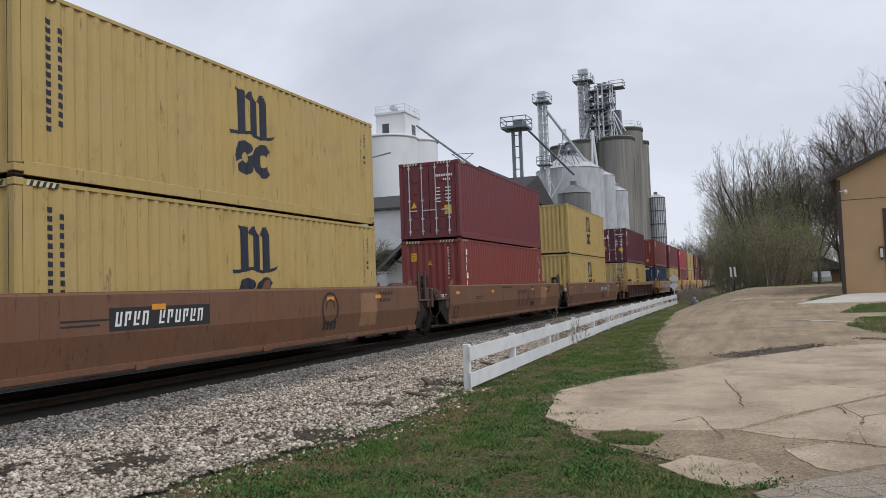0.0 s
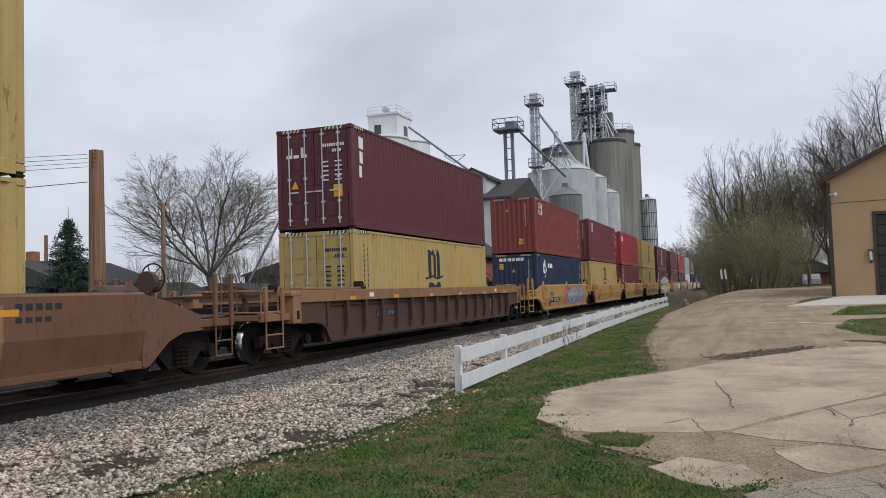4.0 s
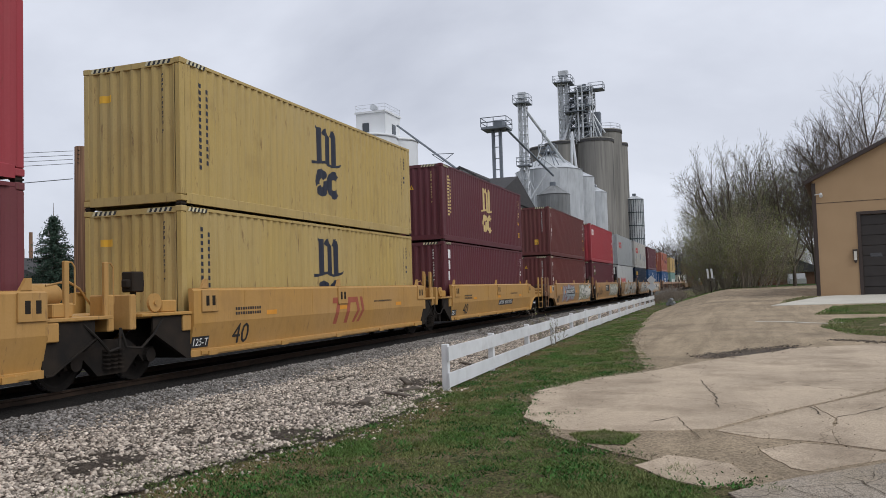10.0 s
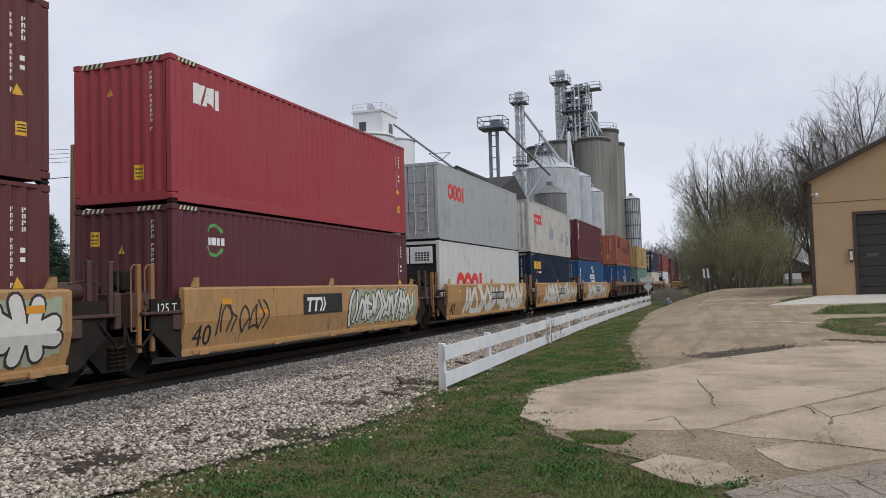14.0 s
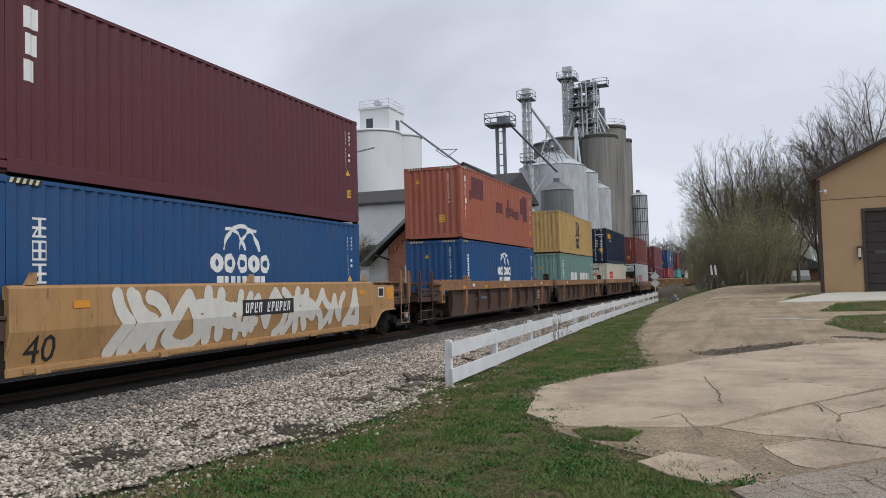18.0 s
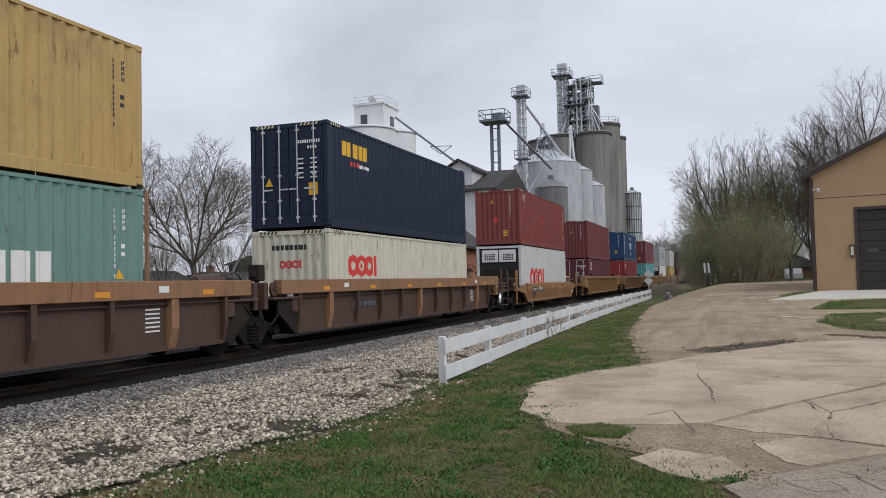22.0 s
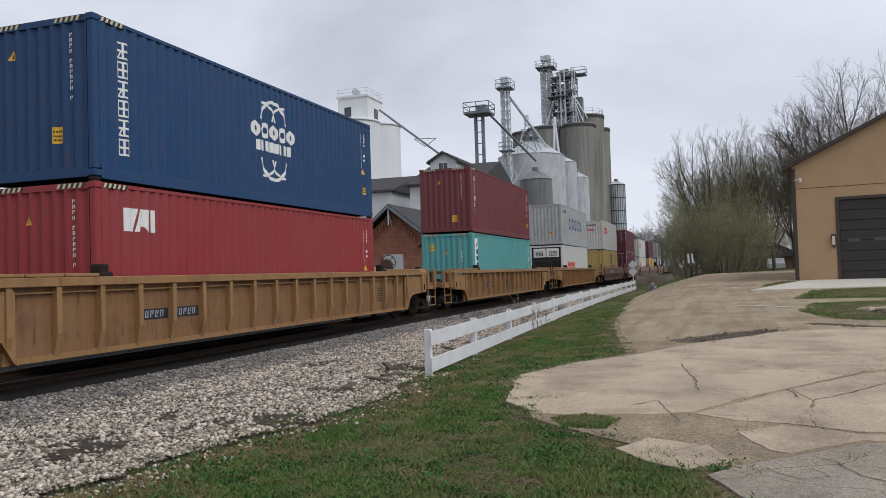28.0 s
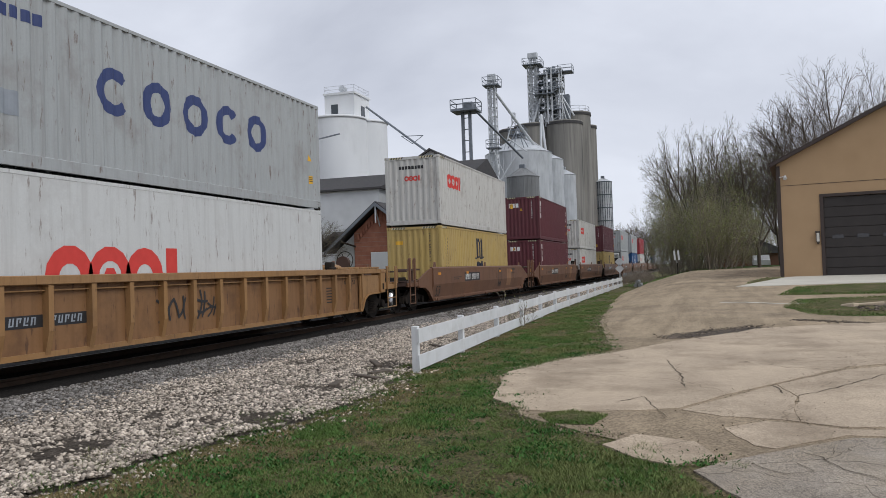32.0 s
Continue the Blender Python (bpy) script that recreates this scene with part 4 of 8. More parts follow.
def air_tank(c, x, y, z, ln, r, mat):
    bm = bmesh.new()
    lathe(bm, [(0.02, 0), (r * 0.7, 0.03), (r, 0.12), (r, ln - 0.12), (r * 0.7, ln - 0.03), (0.02, ln)], 18)
    bmesh.ops.rotate(bm, verts=bm.verts, cent=(0, 0, 0), matrix=Matrix.Rotation(math.pi / 2, 3, "Y"))
    bmesh.ops.translate(bm, verts=bm.verts, vec=(x, y, z))
    t = part("air_tank", bm, mat, c, "cylindrical air reservoir")
    t.data.polygons.foreach_set("use_smooth", [abs(p.normal.x) < 0.5 for p in t.data.polygons])
    part("tank_saddle", boxes(*[(x + ln * q - 0.05, y - r * 0.7, 1.2, x + ln * q + 0.05, y + r * 0.7, z - r * 0.55) for q in (0.22, 0.78)]), STEEL_DARK, t)


def brake_wheel(c, x, y, z, mat):
    """A spoked hand brake wheel on its round housing."""
    bm = bmesh.new()
    bar(bm, (x - 0.16, y, z - 0.1), (x - 0.02, y, z - 0.1), 0.24, 16)
    box(bm, x - 0.14, y - 0.12, 1.15, x - 0.03, y + 0.12, z - 0.2)
    hub = part("brake_housing", bm, mat, c, "rusty hand brake housing")
    n = 22
    pts = [Vector((x + 0.06, y + 0.3 * math.cos(i * math.tau / n), z + 0.3 * math.sin(i * math.tau / n))) for i in range(n + 1)]
    bm = path_bar(pts, 0.017, 5)
    for i in range(0, n, 4):
        bar(bm, (x, y, z), pts[i], 0.012, 5)
    part("brake_wheel", bm, STEEL_DARK, hub, "spoked hand brake wheel")


def joint_end(c, style, e, reach, near, body, sill):
    """The end over a truck that two units share."""
    if style in ("sprayed", "dark", "brown"):
        sill = W_DARK
    part("end_beam", boxes((e, -0.45, 0.75, e + reach - 0.02, 0.45, 1.12), bevel=0.01), STEEL_DARK, c)
    for y in (-1, 1):
        bm = bmesh.new()
        up = 0.3 if style == "sprayed" else 0.0
        prism(bm, [(e - 0.02, 0.34), (e + 0.16, 0.36), (e + reach * 0.6, 0.86), (e + reach * 0.6, 1.16 + up), (e - 0.02, 1.16 + up)], "y", y * 1.44 - 0.02, y * 1.44 + 0.02)
        part("end_gusset", bm, STEEL_DARK, c)
        part("gusset_flange", strip([(e + 0.02, 0.36), (e + 0.16, 0.37), (e + reach * 0.6, 0.88)], y * 1.44 - 0.05, y * 1.44 + 0.05, 0.03), STEEL_DARK, c)
        deck_ = part("side_step", boxes((e, y * 1.28 - 0.24, 1.17, e + reach * 0.8, y * 1.28 + 0.24, 1.23), bevel=0.01), sill, c)
        part("step_bracket", boxes((e + 0.01, y * 1.47 - 0.05, 0.86, e + 0.26, y * 1.47 + 0.03, 1.16), bevel=0.015), sill, deck_)
        part("cross_bearer", boxes((e + reach * 0.8, y * 1.2 - 0.2, 0.95, e + reach * 0.8 + 0.16, y * 1.2 + 0.2, 1.58), bevel=0.02), sill, c)
        part("valve_box", boxes((e + 0.28, y * 1.25 - 0.12, 1.23, e + 0.7, y * 1.25 + 0.12, 1.46), bevel=0.02), sill, c)
    part("end_platform", boxes((e, -1.0, 1.12, e + reach - 0.08, 1.0, 1.24), bevel=0.01), sill if style in ("yellow", "sprayed") else STEEL_DARK, c)
    if near < 0:
        for x in (e + 0.55, e + reach - 0.36) if style != "dark" else ():
            upright(c, x, near * 1.36, 1.2, 2.14, sill)
        air_tank(c, e + 0.15, -0.55, 1.6, 1.05, 0.2, sill)
        part("brake_pipe", path_bar([(e + 0.4, -1.1, 1.75), (e + 0.8, -1.15, 1.82), (e + 1.1, -1.1, 1.7), (e + reach - 0.1, -0.9, 1.3)], 0.02), sill, c)
    else:
        bm = bmesh.new()
        bar(bm, (e + 0.95, near * 1.42, 1.42), (e + 0.95, near * 1.36, 1.42), 0.17, 18)
        bar(bm, (e + 0.95, near * 1.45, 1.42), (e + 0.95, near * 1.40, 1.42), 0.05, 8)
        part("bearing_disc", bm, sill, c)
        part("control_valve", boxes((e + 0.9, near * 1.0 - 0.14, 1.62, e + 1.2, near * 1.0 + 0.14, 2.0), (e + 0.82, near * 1.0 - 0.08, 1.7, e + 1.28, near * 1.0 + 0.08, 1.86), (e + 1.0, near - 0.05, 1.2, e + 1.1, near + 0.05, 1.65), bevel=0.025), STEEL_DARK, c, "dark cast brake valve")
        if style == "sprayed":
            for x in (e + 0.75, e + reach - 0.3):
                upright(c, x, near * 1.4, 0.5, 2.1, W_ORANGE)
    part("air_hose", path_bar([(e + reach * 0.45, near * 1.45, 1.12), (e + reach * 0.62, near * 1.5, 0.85), (e + reach * 0.78, near * 1.46, 0.62), (e + reach * 0.95, near * 1.4, 0.66), (e + reach, near * 1.35, 1.0)], 0.024), STEEL_DARK if style != "yellow" else WHEEL_STEEL, c)


def coupler_end(c, style, e, reach, near, sgn, body, sill):
    """The end over the unit's own truck, with its platform, ladder and coupler."""
    p = min(PLATFORM[style], reach - 0.15)
    ribbed = style in ("tan", "rib_brown")
    rod = W_DARK if style == "dark" else W_SILL if style == "sprayed" else sill
    out = {"tan": [(-0.2, 0.36), (-0.12, 0.40), (0.1, 0.72), (0.35, 0.84), (0.65, 0.87), (1.32, 0.88)], "dark": [],
           "sprayed": [(-0.02, 0.36), (0.2, 0.42), (0.62, 0.76), (0.9, 0.83), (1.7, 0.84)], "yellow": [(-0.02, 0.36), (0.06, 0.40), (0.5, 0.76), (1.0, 0.96), (1.3, 0.98)],
           "orange": [(-0.02, 0.36), (0.0, 0.38), (0.7, 0.86), (1.3, 0.92)], "brown": [(-0.02, 0.36), (0.1, 0.40), (0.6, 0.78), (1.0, 0.92), (1.6, 0.94)]}["tan" if ribbed else style]
    top = {"tan": [(1.32, 1.44), (-0.2, 1.44)], "rib_brown": [(1.32, 1.34), (-0.2, 1.34)], "sprayed": [(1.7, 1.54), (-0.02, 1.58)], "yellow": [(1.3, 1.42), (0.35, 1.6), (-0.02, 1.64)], "orange": [(1.3, 1.22), (0.3, 1.26), (-0.02, 1.3)], "brown": [(1.6, 1.2), (0.6, 1.5), (-0.02, 1.64)]}
    post_x = e + (1.32 if ribbed else 0.92)
    for y in (-1, 1):
        if out:
            bm = bmesh.new()
            prism(bm, [(e + x, z) for x, z in out + top[style]], "y", y * 1.46 - 0.025, y * 1.46 + 0.025)
            part("end_gusset", bm, body, c)
            part("gusset_flange", strip([(e + x, z) for x, z in out], y * 1.48 - 0.06, y * 1.48 + 0.06, 0.035), body, c)
        part("deck_beam", boxes((e + 0.9, y * 1.42 - 0.05, 0.95, e + p, y * 1.42 + 0.05, 1.11), bevel=0.012), sill if style not in ("dark", "sprayed") else W_DARK, c)
        if ribbed or style == "dark":
            post = part("corner_box", boxes((post_x, y * 1.40 - 0.17, 0.86, post_x + 0.36, y * 1.40 + 0.17, 1.62 if ribbed else 1.7), (post_x + 0.02, y * 1.40 - 0.18, 1.5, post_x + 0.46, y * 1.40 + 0.18, 1.6), bevel=0.015), sill, c)
            part("slot", boxes((post_x + 0.12, y * 1.575 - 0.008, 0.96, post_x + 0.22, y * 1.575 + 0.008, 1.16)), STEEL_DARK, post, "dark slotted hole")
            for k in range(4 if ribbed else 3):
                x = e - 1.9 + k * 0.79 if ribbed else e - 1.7 + k * 0.86
                part("walkway_board", boxes((x, y * 1.38 - 0.17, 1.645, x + 0.75, y * 1.38 + 0.17, 1.70), (x + 0.5, y * 1.52 - 0.03, 1.55, x + 0.56, y * 1.52 + 0.03, 1.645), bevel=0.008), sill, c)
            part("container_latch", boxes((e - 2.2, y * 1.38 - 0.12, 1.64, e - 1.98, y * 1.38 + 0.12, 1.86), (e - 2.26, y * 1.48 - 0.06, 1.5, e - 1.96, y * 1.48 + 0.06, 1.72), bevel=0.03), W_SILL if style == "dark" else STEEL_DARK, c)
        xs_ = (e + 2.05, e + p - 0.12) if style != "sprayed" else (e + p - 0.75, e + p - 0.12)
        tall = 1.72 if ribbed else 2.0
        for x in xs_:
            upright(c, x, y * 1.5, 0.95, tall, rod)
        lad = [((x, y * 1.5, 0.34), (x, y * 1.5, 1.0)) for x in xs_] + [((xs_[0], y * 1.5, z), (xs_[1], y * 1.5, z)) for z in (0.36, 0.66)]
        part("step_ladder", bars(lad, 0.02), rod, c)
        if style in ("yellow", "dark"):
            part("side_frame_rail", boxes(*[(e + 1.0, y * 1.44 - 0.03, z, e + p, y * 1.44 + 0.03, z + 0.07) for z in (1.2, 1.34)], *[(e + x, y * 1.44 - 0.04, 1.1, e + x + 0.08, y * 1.44 + 0.04, 1.4) for x in (1.0, 1.75, p - 0.08)]), sill if style == "yellow" else W_DARK, c)
    part("platform_board", boxes((e, -1.36, 1.11, e + p, -0.62, 1.16), (e, 0.62, 1.11, e + p, 1.36, 1.16), (e + p - 0.1, -1.42, 0.98, e + p, 1.42, 1.18), bevel=0.01), sill if ribbed or style == "yellow" else W_DARK, c)
    part("platform_rail", boxes((e + 0.1, 0.95, 1.55, e + p, 1.02, 1.62), (e + 0.1, -0.4, 1.42, e + p - 0.3, -0.34, 1.5), (e + p - 0.1, -1.4, 1.5, e + p - 0.04, 1.4, 1.56), (e + 0.8, 0.9, 1.16, e + 0.9, 1.0, 1.62), (e + p - 0.2, 0.9, 1.16, e + p - 0.1, 1.0, 1.62)), W_DARK, c, "dark safety rails over the platform")
    part("centre_sill", boxes((e, -0.4, 0.78, e + p + 0.05, 0.4, 1.3), bevel=0.02), STEEL_DARK, c)
    part("cross_bolster", boxes((e + 1.2, -1.36, 0.82, e + 1.55, 1.36, 1.1), bevel=0.02), STEEL_DARK, c)
    part("coupler", boxes((e + p, -0.16, 0.76, e + reach - 0.1, 0.16, 0.98), (e + reach - 0.22, -0.24, 0.70, e + reach + 0.05, 0.18, 1.04), bevel=0.03), STEEL_DARK, c, "dark cast-steel coupler")
    part("air_hose", path_bar([(e + p - 0.1, near * 0.35, 0.8), (e + p + 0.1, near * 0.38, 0.5), (e + reach, near * 0.3, 0.42)], 0.03), STEEL_DARK, c)
    if sgn > 0:
        air_tank(c, e + (0.0 if style == "sprayed" else 0.5), 0.1, 1.86 if style == "sprayed" else 1.55, 1.1, 0.28, W_SILL if style == "sprayed" else sill if style in ("yellow", "tan") else W_DARK)
        brake_wheel(c, e + (1.3 if style == "sprayed" else p - 0.45), 0.25, 1.98, W_DARK)
    elif style in ("yellow", "tan"):
        air_tank(c, e + 1.5, 0.2, 1.5, 0.9, 0.24, sill)
    if style == "sprayed":
        on_face = near * 1.4865
        for name, mat, q, d in (("window_frame", SPRAY[0], (0.52, 1.2, 0.92, 1.5), 0.0), ("window_dark", BLACK_MARK, (0.56, 1.24, 0.88, 1.46), 0.003), ("orange_square", ORANGE_MARK, (1.15, 1.12, 1.6, 1.5), 0.0)):
            x0, z0, x1, z1 = q
            part(name, boxes((e + x0, on_face - 0.002 + near * d, z0, e + x1, on_face + 0.002 + near * d, z1)), mat, c)


def wagon(style, left, right, left_gap, right_gap, seed, art):
    """One well unit. left and right: 'joint' (a truck shared with the next unit) or 'coupler'. The gaps are the distances to the neighbours' wells."""
    body, sill, rib, sill_h, half = STYLES[style]
    rnd = random.Random(seed)
    c = thing("well_wagon", LABELS[style], "rail wagon", group="wagons of the train")
    for mir in (Matrix.Identity(4), MIRROR_Y):
        if rib is None:
            bm = bmesh.new()
            top = 1.32 if style == "orange" else 1.66
            prism(bm, [(-1.49, top), (-1.55, top - 0.04), (-1.55, 0.98), (-1.43, 0.46), (-1.47, 0.45), (-1.47, 0.33), (-1.29, 0.33), (-1.30, 0.45), (-1.44, 0.98), (-1.42, top)], "x", -half, half)
            part("side_plate", bm, body, c).matrix_basis = mir
            part("top_edge", boxes((-half + 0.1, -1.46, top - 0.01, half - 0.1, -1.36, top + 0.012)), body, c).matrix_basis = mir
            part("weld_seam", boxes(*[(x, -1.5535, 0.99, x + 0.025, -1.55, top - 0.05) for x in np.linspace(-half * 0.72, half * 0.72, 4)]), body, c).matrix_basis = mir
            part("bottom_lip", boxes((-half + 0.3, -1.5, 0.36, half - 0.3, -1.465, 0.43), *[(x, -1.53, 0.33, x + 0.28, -1.46, 0.42) for x in np.linspace(-half + 0.5, half - 0.8, 5)]), body, c).matrix_basis = mir
        else:
            part("side_plate", boxes((-half, -1.40, 0.36, half, -1.36, 1.64 - sill_h)), W_TAN_PLATE if style == "tan" else body, c).matrix_basis = mir
            lo, hi = (half + (1.32 if k == K else 0.85 if style == "dark" else 0.1) for k in (left, right))
            part("top_sill", boxes((-lo, -1.55, 1.64 - sill_h, hi, -1.33, 1.64), bevel=0.012), sill, c).matrix_basis = mir
            part("sill_flange", boxes((-half, -1.47, 1.54 - sill_h, half, -1.40, 1.562 - sill_h)), body, c).matrix_basis = mir
            part("bottom_sill", boxes((-half, -1.44, 0.33, half, -1.3, 0.42)), body, c).matrix_basis = mir
            n = int(2 * half / rib)
            for i in range(n + 1):
                x = -half + 0.06 + i * (2 * half - 0.12) / n
                wide = style == "dark" and i % 4 == 1
                w = 0.11 if wide else 0.055
                bm = bmesh.new()
                prism(bm, [(-1.40, 0.37), (-1.44, 0.37), (-1.53, 0.75), (-1.53, 1.638 - sill_h), (-1.40, 1.638 - sill_h)], "x", x - w, x + w)
                part("rib", bm, sill if wide else body, c).matrix_basis = mir
        # guide brackets on the top edge
        for x in (-half + 0.35, 0.0, half - 0.45) if rib is None and style != "orange" else ():
            bm = bmesh.new()
            prism(bm, [(x, 1.63), (x + 0.24, 1.63), (x + 0.24, 1.86), (x + 0.15, 1.86)], "y", -1.46, -1.40)
            guide = part("container_guide", bm, sill, c)
            guide.matrix_basis = mir
            if style != "yellow":
                continue
            part("bracket_plate", boxes((x - 0.12, -1.585, 1.2, x + 0.42, -1.55, 1.64), bevel=0.008), sill, guide)
            for dx in (0.0, 0.2):
                part("slot", boxes((x + dx, -1.588, 1.32, x + dx + 0.1, -1.584, 1.52)), STEEL_DARK, guide, "dark slotted hole")
    part("well_floor", boxes((-half + 0.2, -1.3, 0.33, half - 0.2, -1.0, 0.42), (-half + 0.2, 1.0, 0.33, half - 0.2, 1.3, 0.42), *[(x, -1.3, 0.30, x + 0.3, 1.3, 0.42) for x in np.linspace(-half + 0.3, half - 0.6, 6)]), STEEL_DARK, c)
    for sgn, kind, gap in ((-1, left, left_gap), (1, right, right_gap)):
        m = Matrix.Identity(4) if sgn > 0 else TURN
        near = -1 if sgn > 0 else 1          # the side that faces the yard, before the turn
        first = len(MADE)
        part("end_bulkhead", boxes((half - 0.06, -1.36, 0.36, half, 1.36, 1.2)), STEEL_DARK, c)
        if kind == J:
            joint_end(c, style, half, gap / 2, near, body, sill)
        else:
            coupler_end(c, style, half, gap / 2, near, sgn, body, sill)
        for ob in [o for o in MADE[first:] if o.parent is c]:
            ob.matrix_basis = m @ ob.matrix_basis
    # trucks: the unit carries the one at its right, and at its left where it is coupled
    if left == "coupler":
        truck(c, -half - 1.38)
    truck(c, half + (right_gap / 2 if right == "joint" else 1.38))
    if left == "joint" and style in ("sprayed", "brown"):
        lettering("125 T", 0.25, WHITE_MARK, c, Matrix.Translation((-half - 0.72, -1.468, 1.2)))
    wagon_marks(c, style, half, rnd, art)
    return c


def plate_marks(a, z, width, tall):
    """Slim slanting bars in groups of four and six on a wagon's number plate."""
    w, out = width / 11.2, []
    for i in range(10):
        x, lean = a + w * (i + (1.0 if i > 3 else 0)), tall * 0.16
        out += [[(x, z), (x + w * 0.24, z), (x + w * 0.24 + lean, z + tall), (x + lean, z + tall)], [(x + w * 0.46, z + (0.4 if i % 3 else 0) * tall), (x + w * 0.68, z + (0.4 if i % 3 else 0) * tall), (x + w * 0.68 + lean, z + tall), (x + w * 0.46 + lean, z + tall)]]
        out.append([(x + lean * 0.9, z + tall * 0.84), (x + w * 0.6, z + tall * 0.84), (x + w * 0.66 + lean, z + tall), (x + lean, z + tall)] if i % 2 else [(x, z), (x + w * 0.66, z), (x + w * 0.68, z + tall * 0.16), (x + lean * 0.2, z + tall * 0.16)])
    return out


def road_emblem(c, x, z, s, mat, proud=0.005):
    """A slanting band on two legs, ending in a double chevron."""
    on_side("emblem", [[(x + 0.2 * s, z + 0.82 * s), (x + 2.3 * s, z + 0.82 * s), (x + 2.38 * s, z + 1.05 * s), (x + 0.24 * s, z + 1.05 * s)]] + [[(x + k * s, z), (x + (k + 0.3) * s, z), (x + (k + 0.5) * s, z + 0.82 * s), (x + (k + 0.22) * s, z + 0.82 * s)] for k in (0.35, 1.3)], mat, c, proud)
    for k in (2.05, 2.5):
        on_side("emblem", [[(x + k * s, z), (x + (k + 0.24) * s, z), (x + (k + 0.62) * s, z + 0.5 * s), (x + (k + 0.38) * s, z + 0.5 * s)], [(x + (k + 0.38) * s, z + 0.5 * s), (x + (k + 0.62) * s, z + 0.5 * s), (x + (k + 0.42) * s, z + 1.05 * s), (x + (k + 0.18) * s, z + 1.05 * s)]], mat, c, proud + 0.001)


def wagon_marks(c, style, half, rnd, art):
    if style in ("yellow", "sprayed", "orange"):
        at = Matrix.Translation
        lettering("40", 0.62, BLACK_MARK, c, at((-half + (0.3 if style == "sprayed" else 1.35), face_y(0.5) - 0.006, 0.5)) @ pose(0, 0, 0, 13))
        if style == "yellow":
            on_side("plate_ground", [rect(-half + 0.01, 0.5, -half + 0.56, 0.72)], BLACK_MARK, c, 0.004)
            lettering("125-T", 0.21, WHITE_MARK, c, at((-half + 0.03, face_y(0.54) - 0.008, 0.54)) @ pose(0, 0, 0, 13))
        on_side("reflector", [rect(x, 1.06, x + 0.42, 1.16) for x in (-half + 2.6, -half + 6.2, half - 2.4)], ORANGE_MARK, c, 0.005)
    if style == "yellow":
        on_side("stencil_lines", [rect(-half + 1.4 + i * 0.09, 1.2 - k * 0.1, -half + 1.46 + i * 0.09, 1.26 - k * 0.1) for k in range(2) for i in range(11)] + [rect(half - 4 + i * 0.08, 1.2, half - 3.95 + i * 0.08, 1.25) for i in range(16)], BLACK_MARK, c)
        if "p" in art:
            on_side("wagon_plate", [rect(0.2, 0.72, 2.6, 0.96)], BLACK_MARK, c)
            on_side("wagon_plate_marks", plate_marks(0.3, 0.76, 2.2, 0.16), WHITE_MARK, c, 0.007)
        if "t" in art:
            road_emblem(c, -0.55, 0.68, 0.66, flat("faded_red_marking", (0.36, 0.09, 0.05)))
        if "g" in art:
            graffiti(c, -0.6, 3.4, 5, None, SPRAY[3], SPRAY[1], 0.5, 1.5, 0.7)
        if "s" in art:
            on_side("sprayed_ground", [rect(-0.8 + i * 0.2, 0.46 + 0.12 * noise.noise((i * 0.6, 1.3, 0)), -0.6 + i * 0.2, 1.56 + 0.1 * noise.noise((i * 0.7, 5.5, 0))) for i in range(28)], SPRAY[3], c, 0.003)
            graffiti(c, -0.2, 4.4, 6, SPRAY[4], SPRAY[2], SPRAY[1], 0.42, 1.62, 0.95)
            on_side("wagon_plate", [rect(-4.9, 0.72, -2.3, 0.98)], BLACK_MARK, c)
            on_side("wagon_plate_marks", plate_marks(-4.8, 0.77, 2.4, 0.17), WHITE_MARK, c, 0.007)
    elif style == "sprayed":
        k = int(art)
        if k == 0:
            graffiti(c, -half + 1.9, -0.4, rnd.random(), SPRAY[4], SPRAY[2], SPRAY[6])
            graffiti(c, 1.4, half - 0.1, rnd.random(), SPRAY[5], SPRAY[0], SPRAY[1], size=0.85)
        elif k == 1:
            graffiti(c, 1.0, half - 0.2, rnd.random(), SPRAY[5], SPRAY[0], SPRAY[1], size=0.5)
            graffiti(c, -half + 1.0, -half + 3.2, 3, None, SPRAY[1], None, 0.6, 1.45, 0.4)
        else:
            graffiti(c, -half + 1.9, half - 0.2, rnd.random(), None, SPRAY[0], None, 0.42, 1.62, 0.95)
        a0, w0 = {0: (-3.2, 2.75), 1: (-1.6, 2.1)}.get(k, (-0.35, 2.1))
        on_side("wagon_plate", [rect(a0, 0.96, a0 + w0, 1.3 if k != 1 else 1.46)], BLACK_MARK, c, 0.011)
        on_side("wagon_plate_marks", plate_marks(a0 + 0.1, 1.02, w0 - 0.2, 0.22), WHITE_MARK, c, 0.014) if k != 1 else road_emblem(c, a0 + 0.1, 1.02, 0.34, WHITE_MARK, 0.014)
        on_side("reflector", [rect(x, 1.3, x + 0.35, 1.42) for x in (-half + 1.2, half - 0.9)], ORANGE_MARK, c, 0.013)
    elif style == "orange":
        on_side("wagon_plate", [rect(-4.9, 0.86, -2.35, 1.1)], BLACK_MARK, c)
        on_side("wagon_plate_marks", plate_marks(-4.8, 0.9, 2.35, 0.16), WHITE_MARK, c, 0.007)
        on_side("emblem_ground", [[(2.0, 0.5), (4.0, 0.5), (4.2, 1.2), (2.2, 1.2)]], W_PALE, c, 0.0035)
        road_emblem(c, 2.3, 0.58, 0.58, SPRAY[6], 0.006)
    elif style == "brown":
        lettering("53", 0.62, BLACK_MARK, c, Matrix.Translation((-half + 0.35, face_y(0.5) - 0.006, 0.5)) @ pose(0, 0, 0, 13))
